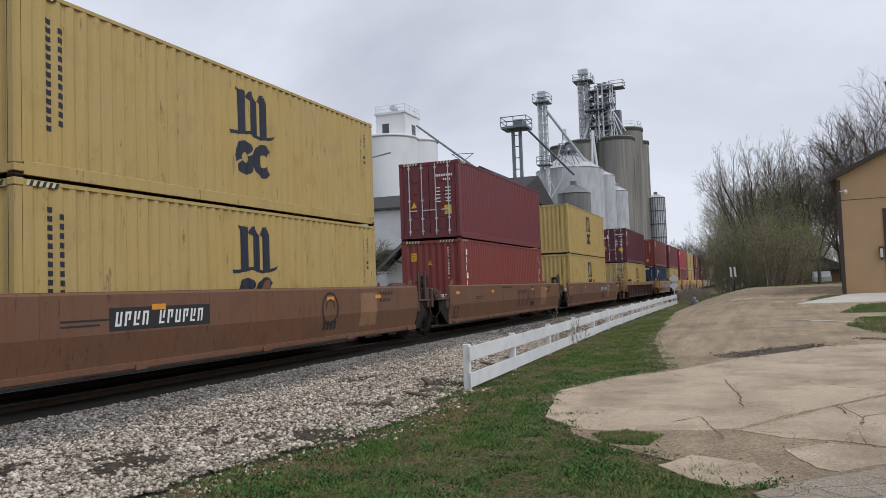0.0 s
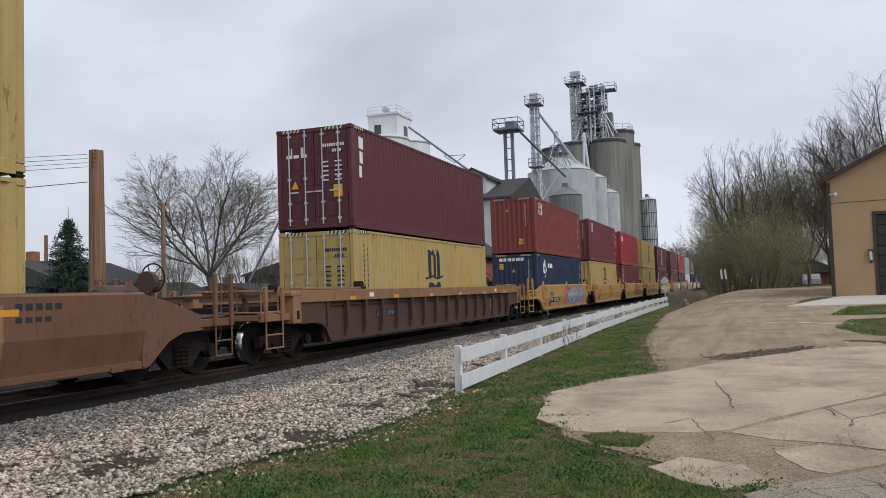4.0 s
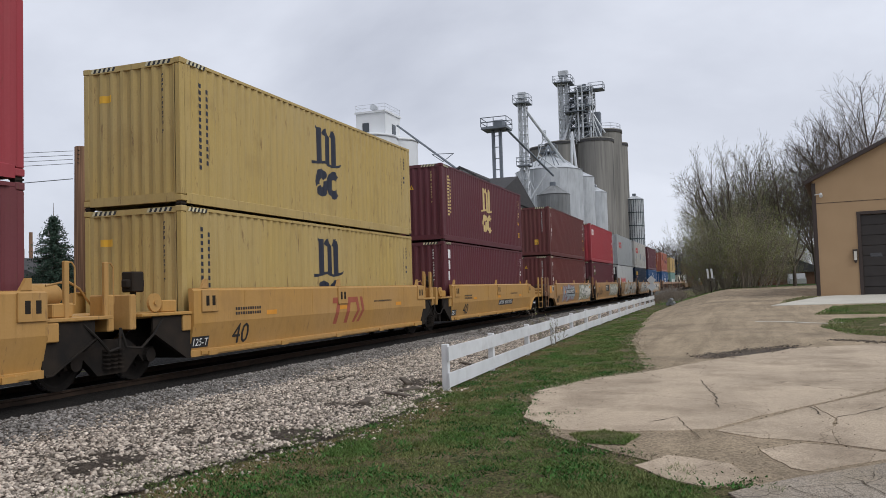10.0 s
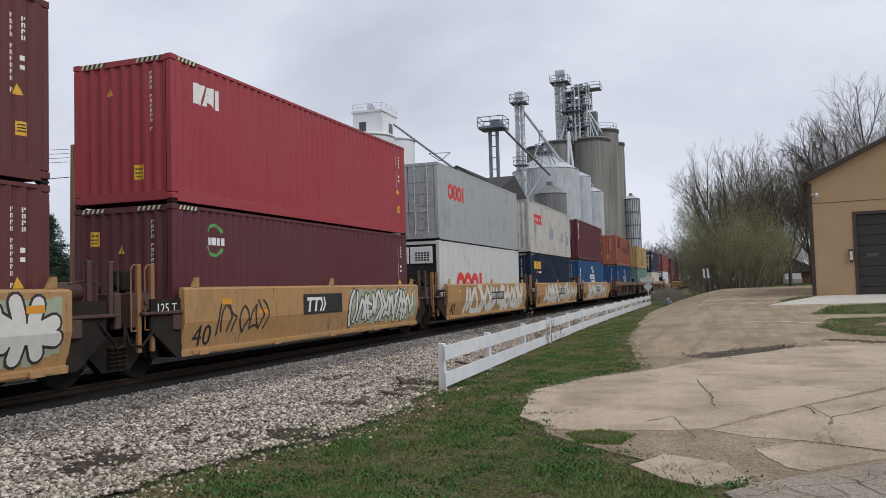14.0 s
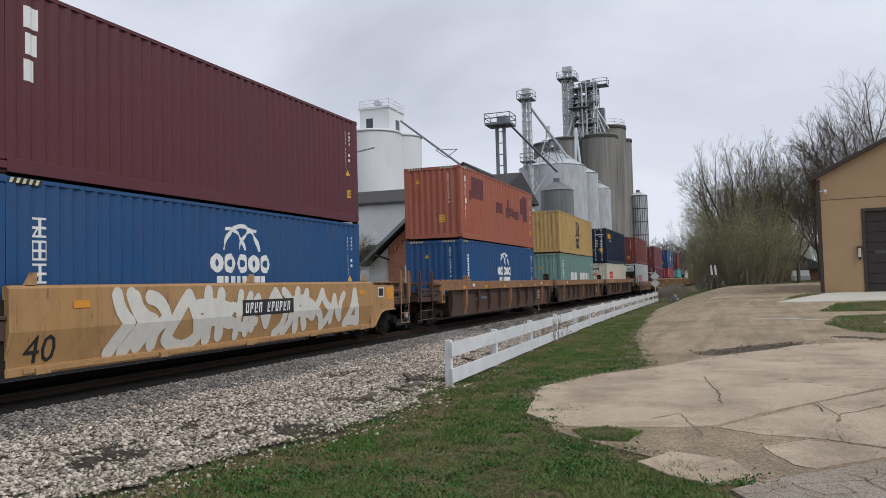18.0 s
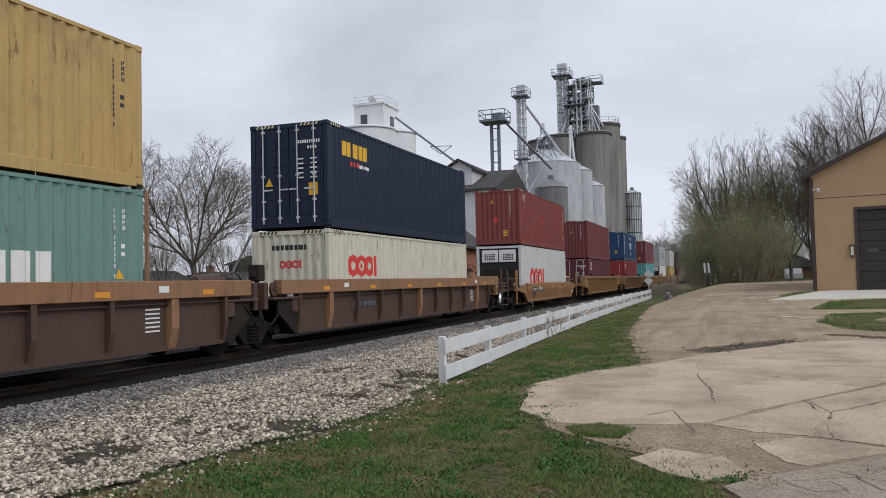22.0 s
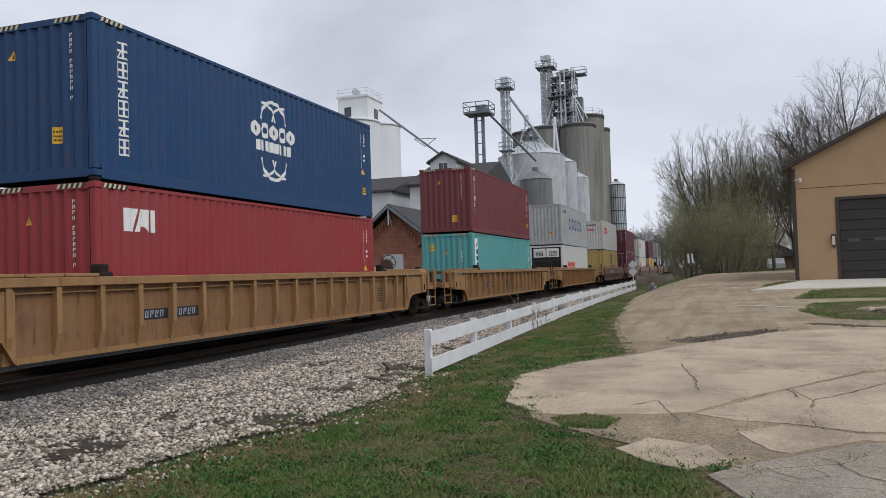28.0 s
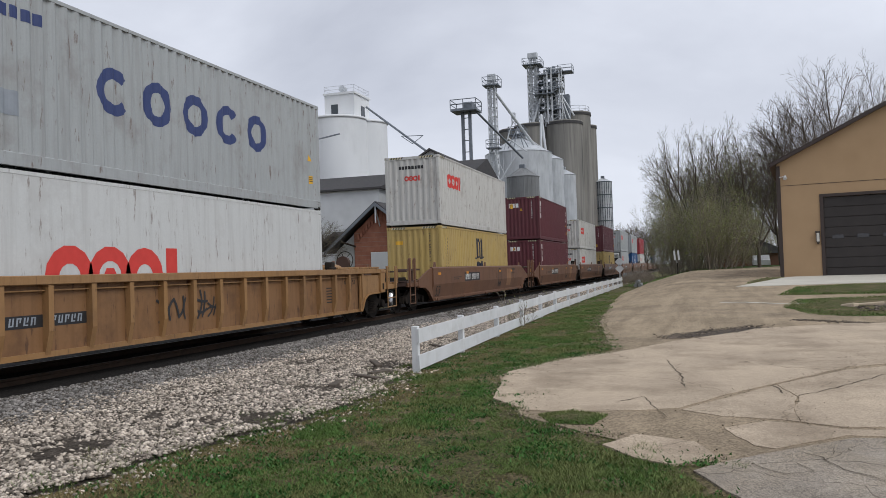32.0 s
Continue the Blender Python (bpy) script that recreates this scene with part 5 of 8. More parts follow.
        if art in ("0", "3", "4"):
            a = {"0": -3.9, "3": -4.6, "4": 1.9}[art]
            on_side("wagon_plate", [rect(a, 1.02, a + 2.6, 1.40)], BLACK_MARK, c)
            on_side("wagon_plate_marks", plate_marks(a + 0.12, 1.09, 2.35, 0.24), WHITE_MARK, c, 0.007)
        else:
            on_side("stencil_lines", line(-2.2, 1.5, 1.5, 0.06, 22), BLACK_MARK, c, 0.006)
        if art == "1":
            road_emblem(c, 0.0, 0.66, 0.7, flat("faded_maroon_marking", (0.10, 0.03, 0.026)), 0.005)
        on_side("stencil_lines", [*line(5.6, 1.42, 0.9, 0.1, 5), *line(5.6, 1.24, 0.7, 0.08, 4), rect(-5.6, 1.2, -4.4, 1.23), rect(-5.6, 1.12, -4.8, 1.15)], BLACK_MARK, c)
        on_side("reflector", [rect(x, 1.34, x + 0.36, 1.44) for x in (-half + 0.6, -3.6, 2.6, half - 3)], ORANGE_MARK, c, 0.005)
        on_side("repair_plate", [rect(4.4, 0.62, 5.4, 1.5)], W_SILL, c, 0.0035)
        on_side("emblem", ring(2.75, 1.14, 0.36, 0.42, 0, 360, 16) + ring(2.75, 1.14, 0.2, 0.24, 0, 180, 8) + line(2.45, 0.62, 0.7, 0.22, 4), BLACK_MARK, c, 0.006)
    else:
        flat_y = -1.40
        on_side("wagon_plate", [rect(-half + 3.1, 0.82, -half + 4.9, 1.02)], BLACK_MARK, c, 0.004, flat_y)
        on_side("wagon_plate_marks", plate_marks(-half + 3.2, 0.86, 1.6, 0.13), GREY_PATCH, c, 0.007, flat_y)
        on_side("stencil_lines", [rect(half - 2.4, 1.1 - 0.08 * i, half - 2.0, 1.13 - 0.08 * i) for i in range(6)], WHITE_MARK if style != "tan" else BLACK_MARK, c, 0.004, flat_y)
        if style == "tan":
            lettering("20", 0.2, BLACK_MARK, c, Matrix.Translation((-half + 2.0, -1.405, 1.15)))
            lettering("40", 0.2, BLACK_MARK, c, Matrix.Translation((-half + 2.0, -1.405, 0.92)))
            lettering("45", 0.2, BLACK_MARK, c, Matrix.Translation((half - 1.2, -1.405, 1.18)))
            lettering("53", 0.2, BLACK_MARK, c, Matrix.Translation((half - 0.6, -1.405, 1.18)))
            if rnd.random() < 0.9:
                graffiti(c, -1.6, 0.8, rnd.random(), None, SPRAY[1], None, 0.55, 1.3, 0.45, -1.402)
        else:
            on_side("reflector", [rect(x, 1.36, x + 0.36, 1.46) for x in np.arange(-half + 1.2, half - 0.5, 2.9)], ORANGE_MARK, c, 0.005, -1.55)
            on_side("sill_label", [rect(x, 1.42, x + 0.28, 1.54) for x in (-half + 2.4, half - 2.2)], WHITE_MARK, c, 0.005, -1.55)


# style and ends of the unit under each stack
UNITS = [("brown", K, K), ("brown", K, J), ("brown", J, J), ("brown", J, K), ("rib_brown", K, K),
         ("yellow", K, J), ("yellow", J, J), ("yellow", J, J), ("yellow", J, J), ("yellow", J, K),
         ("sprayed", K, J), ("sprayed", J, J), ("sprayed", J, J), ("sprayed", J, J), ("sprayed", J, K),
         ("dark", K, J), ("dark", J, J), ("dark", J, K), ("orange", K, K), ("tan", K, K), ("tan", K, K), ("tan", K, K), ("tan", K, K),
         ("brown", K, K), ("brown", K, J), ("brown", J, J), ("brown", J, K), ("brown", K, J), ("brown", J, J), ("brown", J, K), ("brown", K, J), ("brown", J, K)]
ART = {0: "0", 1: "3", 2: "1", 3: "4", 5: "s", 6: "t", 7: "g", 8: "t", 9: "p", 10: "0", 11: "1", 12: "3", 13: "2", 14: "2"}      # marks on the yellow units
TRAIN = []          # each moving thing with its place along the train and its height


LOCK = 0.095
LOCK_MESH = bpy.data.meshes.new("twist_lock")
bm = boxes((-0.07, -0.05, -LOCK, 0.07, 0.05, -0.002), (-0.085, -0.065, -0.062, 0.085, 0.065, -0.03))
bm.to_mesh(LOCK_MESH)
bm.free()


def build_train():
    for i, ((u, upper, lower, h_up, h_low), (style, left, right)) in enumerate(zip(STACKS, UNITS)):
        half = STYLES[style][4]
        lg = u - half - (STACKS[i - 1][0] + STYLES[UNITS[i - 1][0]][4]) if i else 6.6
        rg = STACKS[i + 1][0] - STYLES[UNITS[i + 1][0]][4] - u - half if i + 1 < len(STACKS) else 6.6
        w = wagon(style, left, right, lg, rg, i * 7 + 3, ART.get(i, "0"))
        low, up = lower(), upper()
        base = 0.52 if style == "brown" else 0.435
        TRAIN.extend([(w, u, 0.0), (low, u, base), (up, u, base + h_low + LOCK)])
        for x in (-6.01, 6.01):
            for y in (-1.14, 1.14):
                part("twist_lock", LOCK_MESH, STEEL_DARK, up, "dark twist lock").location = (x, y, 0)


def travelled(t):
    return 12.59 * t - 0.0042 * t * t


def motions():
    times = [0.5 * i for i in range(65)][::4]
    for ob, u, z in TRAIN:
        walk(ob, [(t, pose(u - travelled(t), TRACK_Y, z)) for t in times])
    shared = {}
    for k, w in WHEELSETS:
        if k not in shared:
            walk(w, [(i / FPS, pose(-0.9 if k == 0 else 0.9, 0, 0.463) @ Matrix.Rotation(-travelled(i / FPS) / 0.463, 4, "Y")) for i in range(32 * FPS + 1)])
            shared[k] = w
        else:
            w.rotation_mode = "QUATERNION"
            src = shared[k].animation_data
            w.animation_data_create()
            w.animation_data.action = src.action
            w.animation_data.action_slot = src.action_slot

# ---- ground ----
def rise(x, y):
    """The land lies level along the track and rises gently towards the yard."""
    if x <= 20:
        return 0.0
    w = min(max((5 - y) / 5, 0), 1)
    return 0.95 * (1 - math.exp(-(x - 20) / 18)) * w * w * (3 - 2 * w)


def level(x, y):
    return -0.17 + rise(x, y)


def earth(name, base, second, scale=0.8, speck=0.25, speck_scale=70.0, bump=0.5, stain=None, stain_scale=0.5, stain_amount=0.6, streak=0.0, streak_scale=(0.12, 1.6, 1), turn=0.0, crack=None, rough=0.95, depth=0.01):
    """Ground cover: broad patches, stains, grit, wheel streaks and wandering cracks."""
    m = bpy.data.materials.new(name)
    m.use_nodes = True
    n, l = m.node_tree.nodes, m.node_tree.links
    p = n["Principled BSDF"]
    tc = n.new("ShaderNodeTexCoord").outputs["Object"]

    def cloud(s, detail=6, rough_=0.6, lo=0.35, hi=0.65, vec=tc):
        t = n.new("ShaderNodeTexNoise")
        t.inputs["Scale"].default_value, t.inputs["Detail"].default_value, t.inputs["Roughness"].default_value = s, detail, rough_
        l.new(vec, t.inputs["Vector"])
        r = n.new("ShaderNodeMapRange")
        r.inputs["From Min"].default_value, r.inputs["From Max"].default_value = lo, hi
        l.new(t.outputs["Fac"], r.inputs["Value"])
        return r.outputs["Result"]

    def blend(a, b, fac, amount=1.0):
        x = n.new("ShaderNodeMix")
        x.data_type = "RGBA"
        for k, v in (("A", a), ("B", b)):
            if isinstance(v, tuple):
                x.inputs[k].default_value = (*v, 1)
            else:
                l.new(v, x.inputs[k])
        g = n.new("ShaderNodeMath")
        g.operation = "MULTIPLY"
        g.inputs[1].default_value = amount
        l.new(fac, g.inputs[0])
        l.new(g.outputs[0], x.inputs["Factor"])
        return x.outputs["Result"]
    col = blend(base, second, cloud(scale))
    if stain:
        col = blend(col, stain, cloud(stain_scale, 9, 0.68, 0.48, 0.66), stain_amount)
    if streak:
        mp = n.new("ShaderNodeMapping")
        mp.inputs["Scale"].default_value, mp.inputs["Rotation"].default_value = streak_scale, (0, 0, radians(turn))
        l.new(tc, mp.inputs["Vector"])
        col = blend(col, tuple(c * 0.62 for c in second), cloud(1.5, 7, 0.6, 0.42, 0.68, mp.outputs["Vector"]), streak)
    vo = n.new("ShaderNodeTexVoronoi")
    vo.inputs["Scale"].default_value = speck_scale
    l.new(tc, vo.inputs["Vector"])
    sp = n.new("ShaderNodeSeparateColor")
    l.new(vo.outputs["Color"], sp.inputs["Color"])
    hs = n.new("ShaderNodeHueSaturation")
    r = n.new("ShaderNodeMapRange")
    r.inputs["To Min"].default_value, r.inputs["To Max"].default_value = 1 - speck, 1 + speck
    l.new(sp.outputs["Red"], r.inputs["Value"])
    l.new(r.outputs["Result"], hs.inputs["Value"])
    l.new(col, hs.inputs["Color"])
    col = hs.outputs["Color"]
    if crack:
        size, width, tint = crack
        wob = n.new("ShaderNodeTexNoise")
        wob.inputs["Scale"].default_value, wob.inputs["Detail"].default_value = 2.2, 5
        l.new(tc, wob.inputs["Vector"])
        add = n.new("ShaderNodeMix")
        add.data_type = "RGBA"
        add.blend_type = "ADD"
        add.inputs["Factor"].default_value = 0.45
        l.new(tc, add.inputs["A"])
        l.new(wob.outputs["Color"], add.inputs["B"])
        ve = n.new("ShaderNodeTexVoronoi")
        ve.feature = "DISTANCE_TO_EDGE"
        ve.inputs["Scale"].default_value = size
        l.new(add.outputs["Result"], ve.inputs["Vector"])
        ed = n.new("ShaderNodeMapRange")
        ed.inputs["From Min"].default_value, ed.inputs["From Max"].default_value = width, width * 0.3
        l.new(ve.outputs["Distance"], ed.inputs["Value"])
        mk = n.new("ShaderNodeMath")
        mk.operation = "MULTIPLY"
        l.new(ed.outputs["Result"], mk.inputs[0])
        l.new(cloud(0.45, 3, 0.5, 0.42, 0.5), mk.inputs[1])
        col = blend(col, tint, mk.outputs[0], 0.85)
    l.new(col, p.inputs["Base Color"])
    p.inputs["Roughness"].default_value = rough
    p.inputs["Specular IOR Level"].default_value = 0.12
    nb = n.new("ShaderNodeTexNoise")
    nb.inputs["Scale"].default_value, nb.inputs["Detail"].default_value, nb.inputs["Roughness"].default_value = 22, 8, 0.75
    l.new(tc, nb.inputs["Vector"])
    b = n.new("ShaderNodeBump")
    b.inputs["Strength"].default_value, b.inputs["Distance"].default_value = bump, depth
    l.new(nb.outputs["Fac"], b.inputs["Height"])
    l.new(b.outputs["Normal"], p.inputs["Normal"])
    return m


GRASS = earth("grass_soil", (0.06, 0.076, 0.024), (0.115, 0.095, 0.048), 2.4, 0.6, 45, 1.0, (0.20, 0.15, 0.095), 1.3, 0.8, depth=0.03)
DIRT = earth("packed_dirt", (0.42, 0.33, 0.228), (0.315, 0.247, 0.17), 0.5, 0.3, 45, 0.7, (0.15, 0.12, 0.09), 0.45, 0.6, 0.65, (0.16, 1.5, 1), 12, depth=0.03)
CONCRETE = earth("old_concrete", (0.52, 0.42, 0.312), (0.43, 0.345, 0.257), 0.7, 0.22, 80, 0.6, (0.25, 0.195, 0.14), 0.75, 0.75, 0.3, (0.25, 0.8, 1), 35, (0.33, 0.0035, (0.2, 0.155, 0.11)))
CONCRETE_NEW = earth("pale_concrete", (0.55, 0.52, 0.45), (0.48, 0.45, 0.39), 0.8, 0.08, 60, 0.2)
ASPHALT = earth("worn_asphalt", (0.40, 0.345, 0.285), (0.27, 0.233, 0.192), 1.1, 0.55, 130, 1.0, (0.36, 0.295, 0.215), 0.8, 0.6, crack=(0.9, 0.008, (0.10, 0.08, 0.06)), depth=0.02)
BALLAST = earth("ballast_bed", (0.115, 0.095, 0.077), (0.065, 0.054, 0.044), 2.0, 0.5, 30, 1.0, (0.10, 0.085, 0.07), 0.7, 0.5, depth=0.05)
# oily ballast, its colour taken near black to carry the train's shade too
BALLAST_OIL_SHADE = surface("oil_dark_ballast", (0.022, 0.019, 0.017), (0.011, 0.010, 0.009), 9, 0.95, 0, 1.0, 22, distance=0.05)
# stones by the rail: oil, plus the train's shade put into the colour
DARK_STONE = surface("oily_stone", (0.28, 0.26, 0.24), (0.17, 0.158, 0.145), 3, 0.9, 0, 0.3, 25, island=0.55)
STONE = surface("ballast_stone", (0.54, 0.465, 0.39), (0.31, 0.262, 0.212), 3, 0.9, 0, 0.5, 60, island=0.72)
TIE = surface("creosoted_timber", (0.045, 0.035, 0.028), (0.08, 0.065, 0.05), 6, 0.9, 0, 0.4, 25)


def grid_sheet(name, xs, rows_y, material, lift, label="", parent=None):
    """A sheet laid over the land: rows_y gives the y values across at each x."""
    vs, fs = [], []
    n = None
    for i, x in enumerate(xs):
        ys = rows_y(x)
        n = len(ys)
        vs += [(x, y, level(x, y) + lift * (1 if x < 36 else 3)) for y in ys]
        if i:
            a, b = (i - 1) * n, i * n
            fs += [(a + k, b + k, b + k + 1, a + k + 1) for k in range(n - 1)]
    me = mesh_from(name, vs, fs)
    me.materials.append(material)
    ob = new(name, me)
    return tagged(ob, label, kind="structure")


far = [-900, -300, -100, -40, -12, 0, 6, 12, 18] + list(range(20, 100, 4)) + [110, 140, 200, 300, 500, 900, 2000]
lat = [-1500, -500, -200, -90, -50, -30, -20, -14, -10, -7, -5, -3, -1.5, 0, 1, 2, 3, 4, 5, 7, 10, 14, 20, 40, 80, 200, 500, 1500]
grid_sheet("ground", far, lambda x: [float(y) for y in lat], GRASS, 0.0, "grassy ground with bare earth showing through")


def interp(x, pts):
    for (x0, y0), (x1, y1) in zip(pts, pts[1:]):
        if x <= x1:
            return y0 + (y1 - y0) * max(0, (x - x0) / (x1 - x0))
    return pts[-1][1]


DRIVE_EDGE = [(6.9, -0.2), (8.9, 1.95), (12.4, 3.05), (14.4, 2.5), (15.95, 1.62), (18.5, 2.0), (23.0, 2.7), (32, 3.3), (44, 3.9), (57, 3.7), (66, 3.8), (72, 2.6), (77, -0.6), (84, -4.0), (93, -8.6), (104, -16)]


def drive_row(x):
    e = interp(x, DRIVE_EDGE) + 0.12 * noise.noise((x * 1.7, 3, 0)) + 0.05 * noise.noise((x * 6, 9, 0))
    return [e - (e + 26) * (k / 30) ** 1.5 for k in range(31)]


grid_sheet("dirt_drive", [6.9 + 0.3 * i for i in range(60)] + [25 + 1.0 * i for i in range(76)], drive_row, DIRT, 0.012, "packed tan dirt and gravel drive")


def slab(name, outline, material, thick=0.05, lift=0.02, parent=None, seed=0):
    """A broken slab of concrete with an uneven edge."""
    pts = []
    for i in range(len(outline)):
        a, b = Vector(outline[i]), Vector(outline[(i + 1) % len(outline)])
        n = max(1, int((b - a).length / 0.18))
        for k in range(n):
            p = a.lerp(b, k / n)
            j = 0.035 if 0 < k else 0.0
            pts.append((p.x + j * noise.noise((p.x * 3, p.y * 3, seed)), p.y + j * noise.noise((p.x * 3, p.y * 3, seed + 5))))
    bm = bmesh.new()
    top = [bm.verts.new((x, y, level(x, y) + lift)) for x, y in pts]
    low = [bm.verts.new((x, y, level(x, y) + lift - thick)) for x, y in pts]
    bm.faces.new(top)
    for i in range(len(pts)):
        j = (i + 1) % len(pts)
        bm.faces.new((top[i], low[i], low[j], top[j]))
    bmesh.ops.recalc_face_normals(bm, faces=bm.faces)
    bmesh.ops.triangulate(bm, faces=[f for f in bm.faces if len(f.verts) > 4])
    return part(name, bm, material, parent)


pavement = tagged(new("pavement"), "cracked tan concrete yard slabs with stained joints", kind="structure")
CUTS = [
    [(12.69, 2.97), (14.39, 2.36), (15.71, 1.49), (18.05, 0.44), (20.62, -1.26), (21.4, -3.3), (21.6, -9), (15.2, -4.6), (13.47, -2.09), (11.62, -0.91), (10.45, -0.16), (9.61, 0.26), (9.41, 0.69), (9.24, 1.48), (9.27, 1.97), (10.12, 2.58)],
    [(9.51, 0.24), (10.25, -0.19), (11.50, -0.92), (10.56, -1.072), (9.565, -0.936), (8.92, -0.925), (9.02, -0.77), (9.14, -0.19)],
    [(11.53, -0.94), (13.14, -2.03), (14.9, -4.6), (9.1, -4.6), (8.69, -1.31), (8.92, -0.94), (9.57, -0.95), (10.52, -1.09)],
    [(8.5, -0.18), (8.91, -0.6), (8.81, -0.91), (8.57, -1.3), (8.9, -4.6), (8.55, -4.6), (8.29, -1.25), (7.63, -0.59), (7.73, -0.42)],
    [(7.58, 0.91), (8.09, 0.65), (7.82, 0.09), (7.24, -0.09), (6.9, 0.26), (7.11, 0.58)],
]
for i, cut in enumerate(CUTS):
    slab("slab", cut, CONCRETE, parent=pavement, seed=i)
road = slab("road", [(7.55, -0.62), (8.2, -1.3), (8.45, -4.6), (8.5, -14), (-12, -14), (-12, -2.4), (2, -1.2), (5.5, -0.45), (6.75, 0.1), (7.15, -0.2)], ASPHALT, 0.04, 0.017)
tagged(road, "worn cracked grey asphalt lane", kind="structure")
apron = slab("apron", [(35.8, -1.5), (45.0, -4.4), (46.4, -6.0), (46.2, -16), (37.0, -14), (36.3, -5.8)], CONCRETE_NEW, 0.08, 0.05)
tagged(apron, "pale concrete apron before the workshop door", kind="structure")

# ---- the track ----
bed_x = [-80.0] + [4 + 0.5 * i for i in range(60)] + [36 + 4 * i for i in range(30)] + [200, 300, 600]


def bed_edge(x):
    return interp(x, [(-80, 5.4), (5.8, 4.95), (6.3, 4.85), (7.6, 4.57), (8.5, 4.35), (9.7, 4.24), (10.9, 4.33), (13, 4.75), (20, 5.2), (32, 5.6), (60, 6.2), (120, 8.2)]) + 0.2 * noise.noise((x * 1.3, 0, 4)) + 0.13 * noise.noise((x * 4, 0, 8))


def bed_height(y, e):
    """Crown of the ballast under the track, falling off to its edge."""
    if y > TRACK_Y:
        y = 2 * TRACK_Y - y
    if y > 9.6:
        return 0.02
    if y > 8.4:
        return 0.02 - (9.6 - y) / 1.2 * 0.05
    return -0.03 + 0.045 * (1 - max(0, (y - e) / (8.4 - e)))


vs, fs = [], []
for i, x in enumerate(bed_x):
    e = bed_edge(x)
    ys = [e + (8.4 - e) * k / 8 for k in range(9)] + [9.0, 9.6, 10.5, TRACK_Y, 12.4, 13.2, 14.4, 16.5]
    vs += [(x, y, -0.17 + (0.004 if k == 0 else 0.03 + bed_height(y, e) + 0.012 * noise.noise((x, y, 2)))) for k, y in enumerate(ys)]
    if i:
        a, b, n = (i - 1) * len(ys), i * len(ys), len(ys)
        fs += [(a + k, b + k, b + k + 1, a + k + 1) for k in range(n - 1)]
me = mesh_from("ballast_bed", vs, fs, True)
me.materials.append(BALLAST)
me.materials.append(BALLAST_OIL_SHADE)
# from y 9.35 on, the shade under the train is in the bed's colour
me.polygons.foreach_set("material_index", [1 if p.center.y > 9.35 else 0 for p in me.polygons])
tagged(new("ballast_bed", me), "pale grey crushed-stone ballast bed", kind="structure")


def rocks(name, places, material, label):
    """Many broken stones in one mesh: places holds x, y, z, size."""
    rnd = np.random.RandomState(5)
    base = np.array([(1, 0, 0), (-1, 0, 0), (0, 1, 0), (0, -1, 0), (0, 0, 1), (0, 0, -1)], float)
    tri = np.array([(0, 2, 4), (2, 1, 4), (1, 3, 4), (3, 0, 4), (2, 0, 5), (1, 2, 5), (3, 1, 5), (0, 3, 5)])
    n = len(places)
    pl = np.array(places)
    v = base[None] * rnd.uniform(0.55, 1.25, (n, 6, 1)) + rnd.uniform(-0.3, 0.3, (n, 6, 3))
    a = rnd.uniform(0, math.tau, n)
    b = rnd.uniform(-0.6, 0.6, n)
    ca, sa_, cb, sb = np.cos(a), np.sin(a), np.cos(b), np.sin(b)
    x, y, z = v[..., 0], v[..., 1], v[..., 2] * 0.6
    x, z = x * cb[:, None] - z * sb[:, None], x * sb[:, None] + z * cb[:, None]
    v = np.stack((x * ca[:, None] - y * sa_[:, None], x * sa_[:, None] + y * ca[:, None], z), -1) * pl[:, None, 3:4] + pl[:, None, :3]
    f = (tri[None] + (np.arange(n) * 6)[:, None, None]).reshape(-1, 3)
    m = bpy.data.meshes.new(name)
    m.vertices.add(n * 6)
    m.vertices.foreach_set("co", v.reshape(-1))
    m.loops.add(len(f) * 3)
    m.loops.foreach_set("vertex_index", f.reshape(-1).astype(np.int32))
    m.polygons.add(len(f))
    m.polygons.foreach_set("loop_start", np.arange(0, len(f) * 3, 3, dtype=np.int32))
    m.update()
    m.materials.append(material)
    return tagged(new(name, m), label, "gravel", kind="stuff")


rnd = random.Random(11)
spots = []
for _ in range(105000):
    x = 3.5 + 24 * rnd.random() ** 1.6
    e = bed_edge(x)
    y = e - 0.7 + (9.55 - e + 0.7) * rnd.random()
    if y < e and rnd.random() < 0.66 + 0.55 * (e - y):
        continue
    if math.hypot((x - 6.6) * 0.75 + (y - 5.9) * 0.5, (y - 5.9) * 1.6 - (x - 6.6) * 0.25) + 0.5 * noise.noise((x * 3, y * 3, 6.1)) < 0.42 and rnd.random() < 0.9:
        continue
    if noise.noise((x * 0.8, y * 1.3, 3.3)) + 0.4 * noise.noise((x * 3, y * 4, 1.3)) > 0.36 and y < 7.4 and rnd.random() < 0.85:
        continue
    spots.append((x, y, -0.17 + (0.03 + bed_height(y, e) if y > e else 0.004) + rnd.uniform(-0.01, 0.012), rnd.choice((0.012, 0.016, 0.02, 0.023, 0.027, 0.031, 0.042)) * (0.75 if y < e + 0.1 else 1)))
for _ in range(9000):
    x = 24 + 45 * rnd.random() ** 1.3
    e = bed_edge(x)
    y = e + (9.5 - e) * rnd.random()
    spots.append((x, y, -0.17 + 0.03 + bed_height(y, e), rnd.choice((0.04, 0.05, 0.06))))
track_side = [p for p in spots if p[1] > 8.15 + 0.5 * noise.noise((p[0] * 0.5, p[1], 6)) + rnd.gauss(0, 0.25)]
kept = set(track_side)
rocks("ballast_stones", [p for p in spots if p not in kept], STONE, "pale grey and tan crushed ballast stones")
rocks("ballast_stones", track_side, DARK_STONE, "ballast stones beside the rail, coloured dark for oil and train shade")

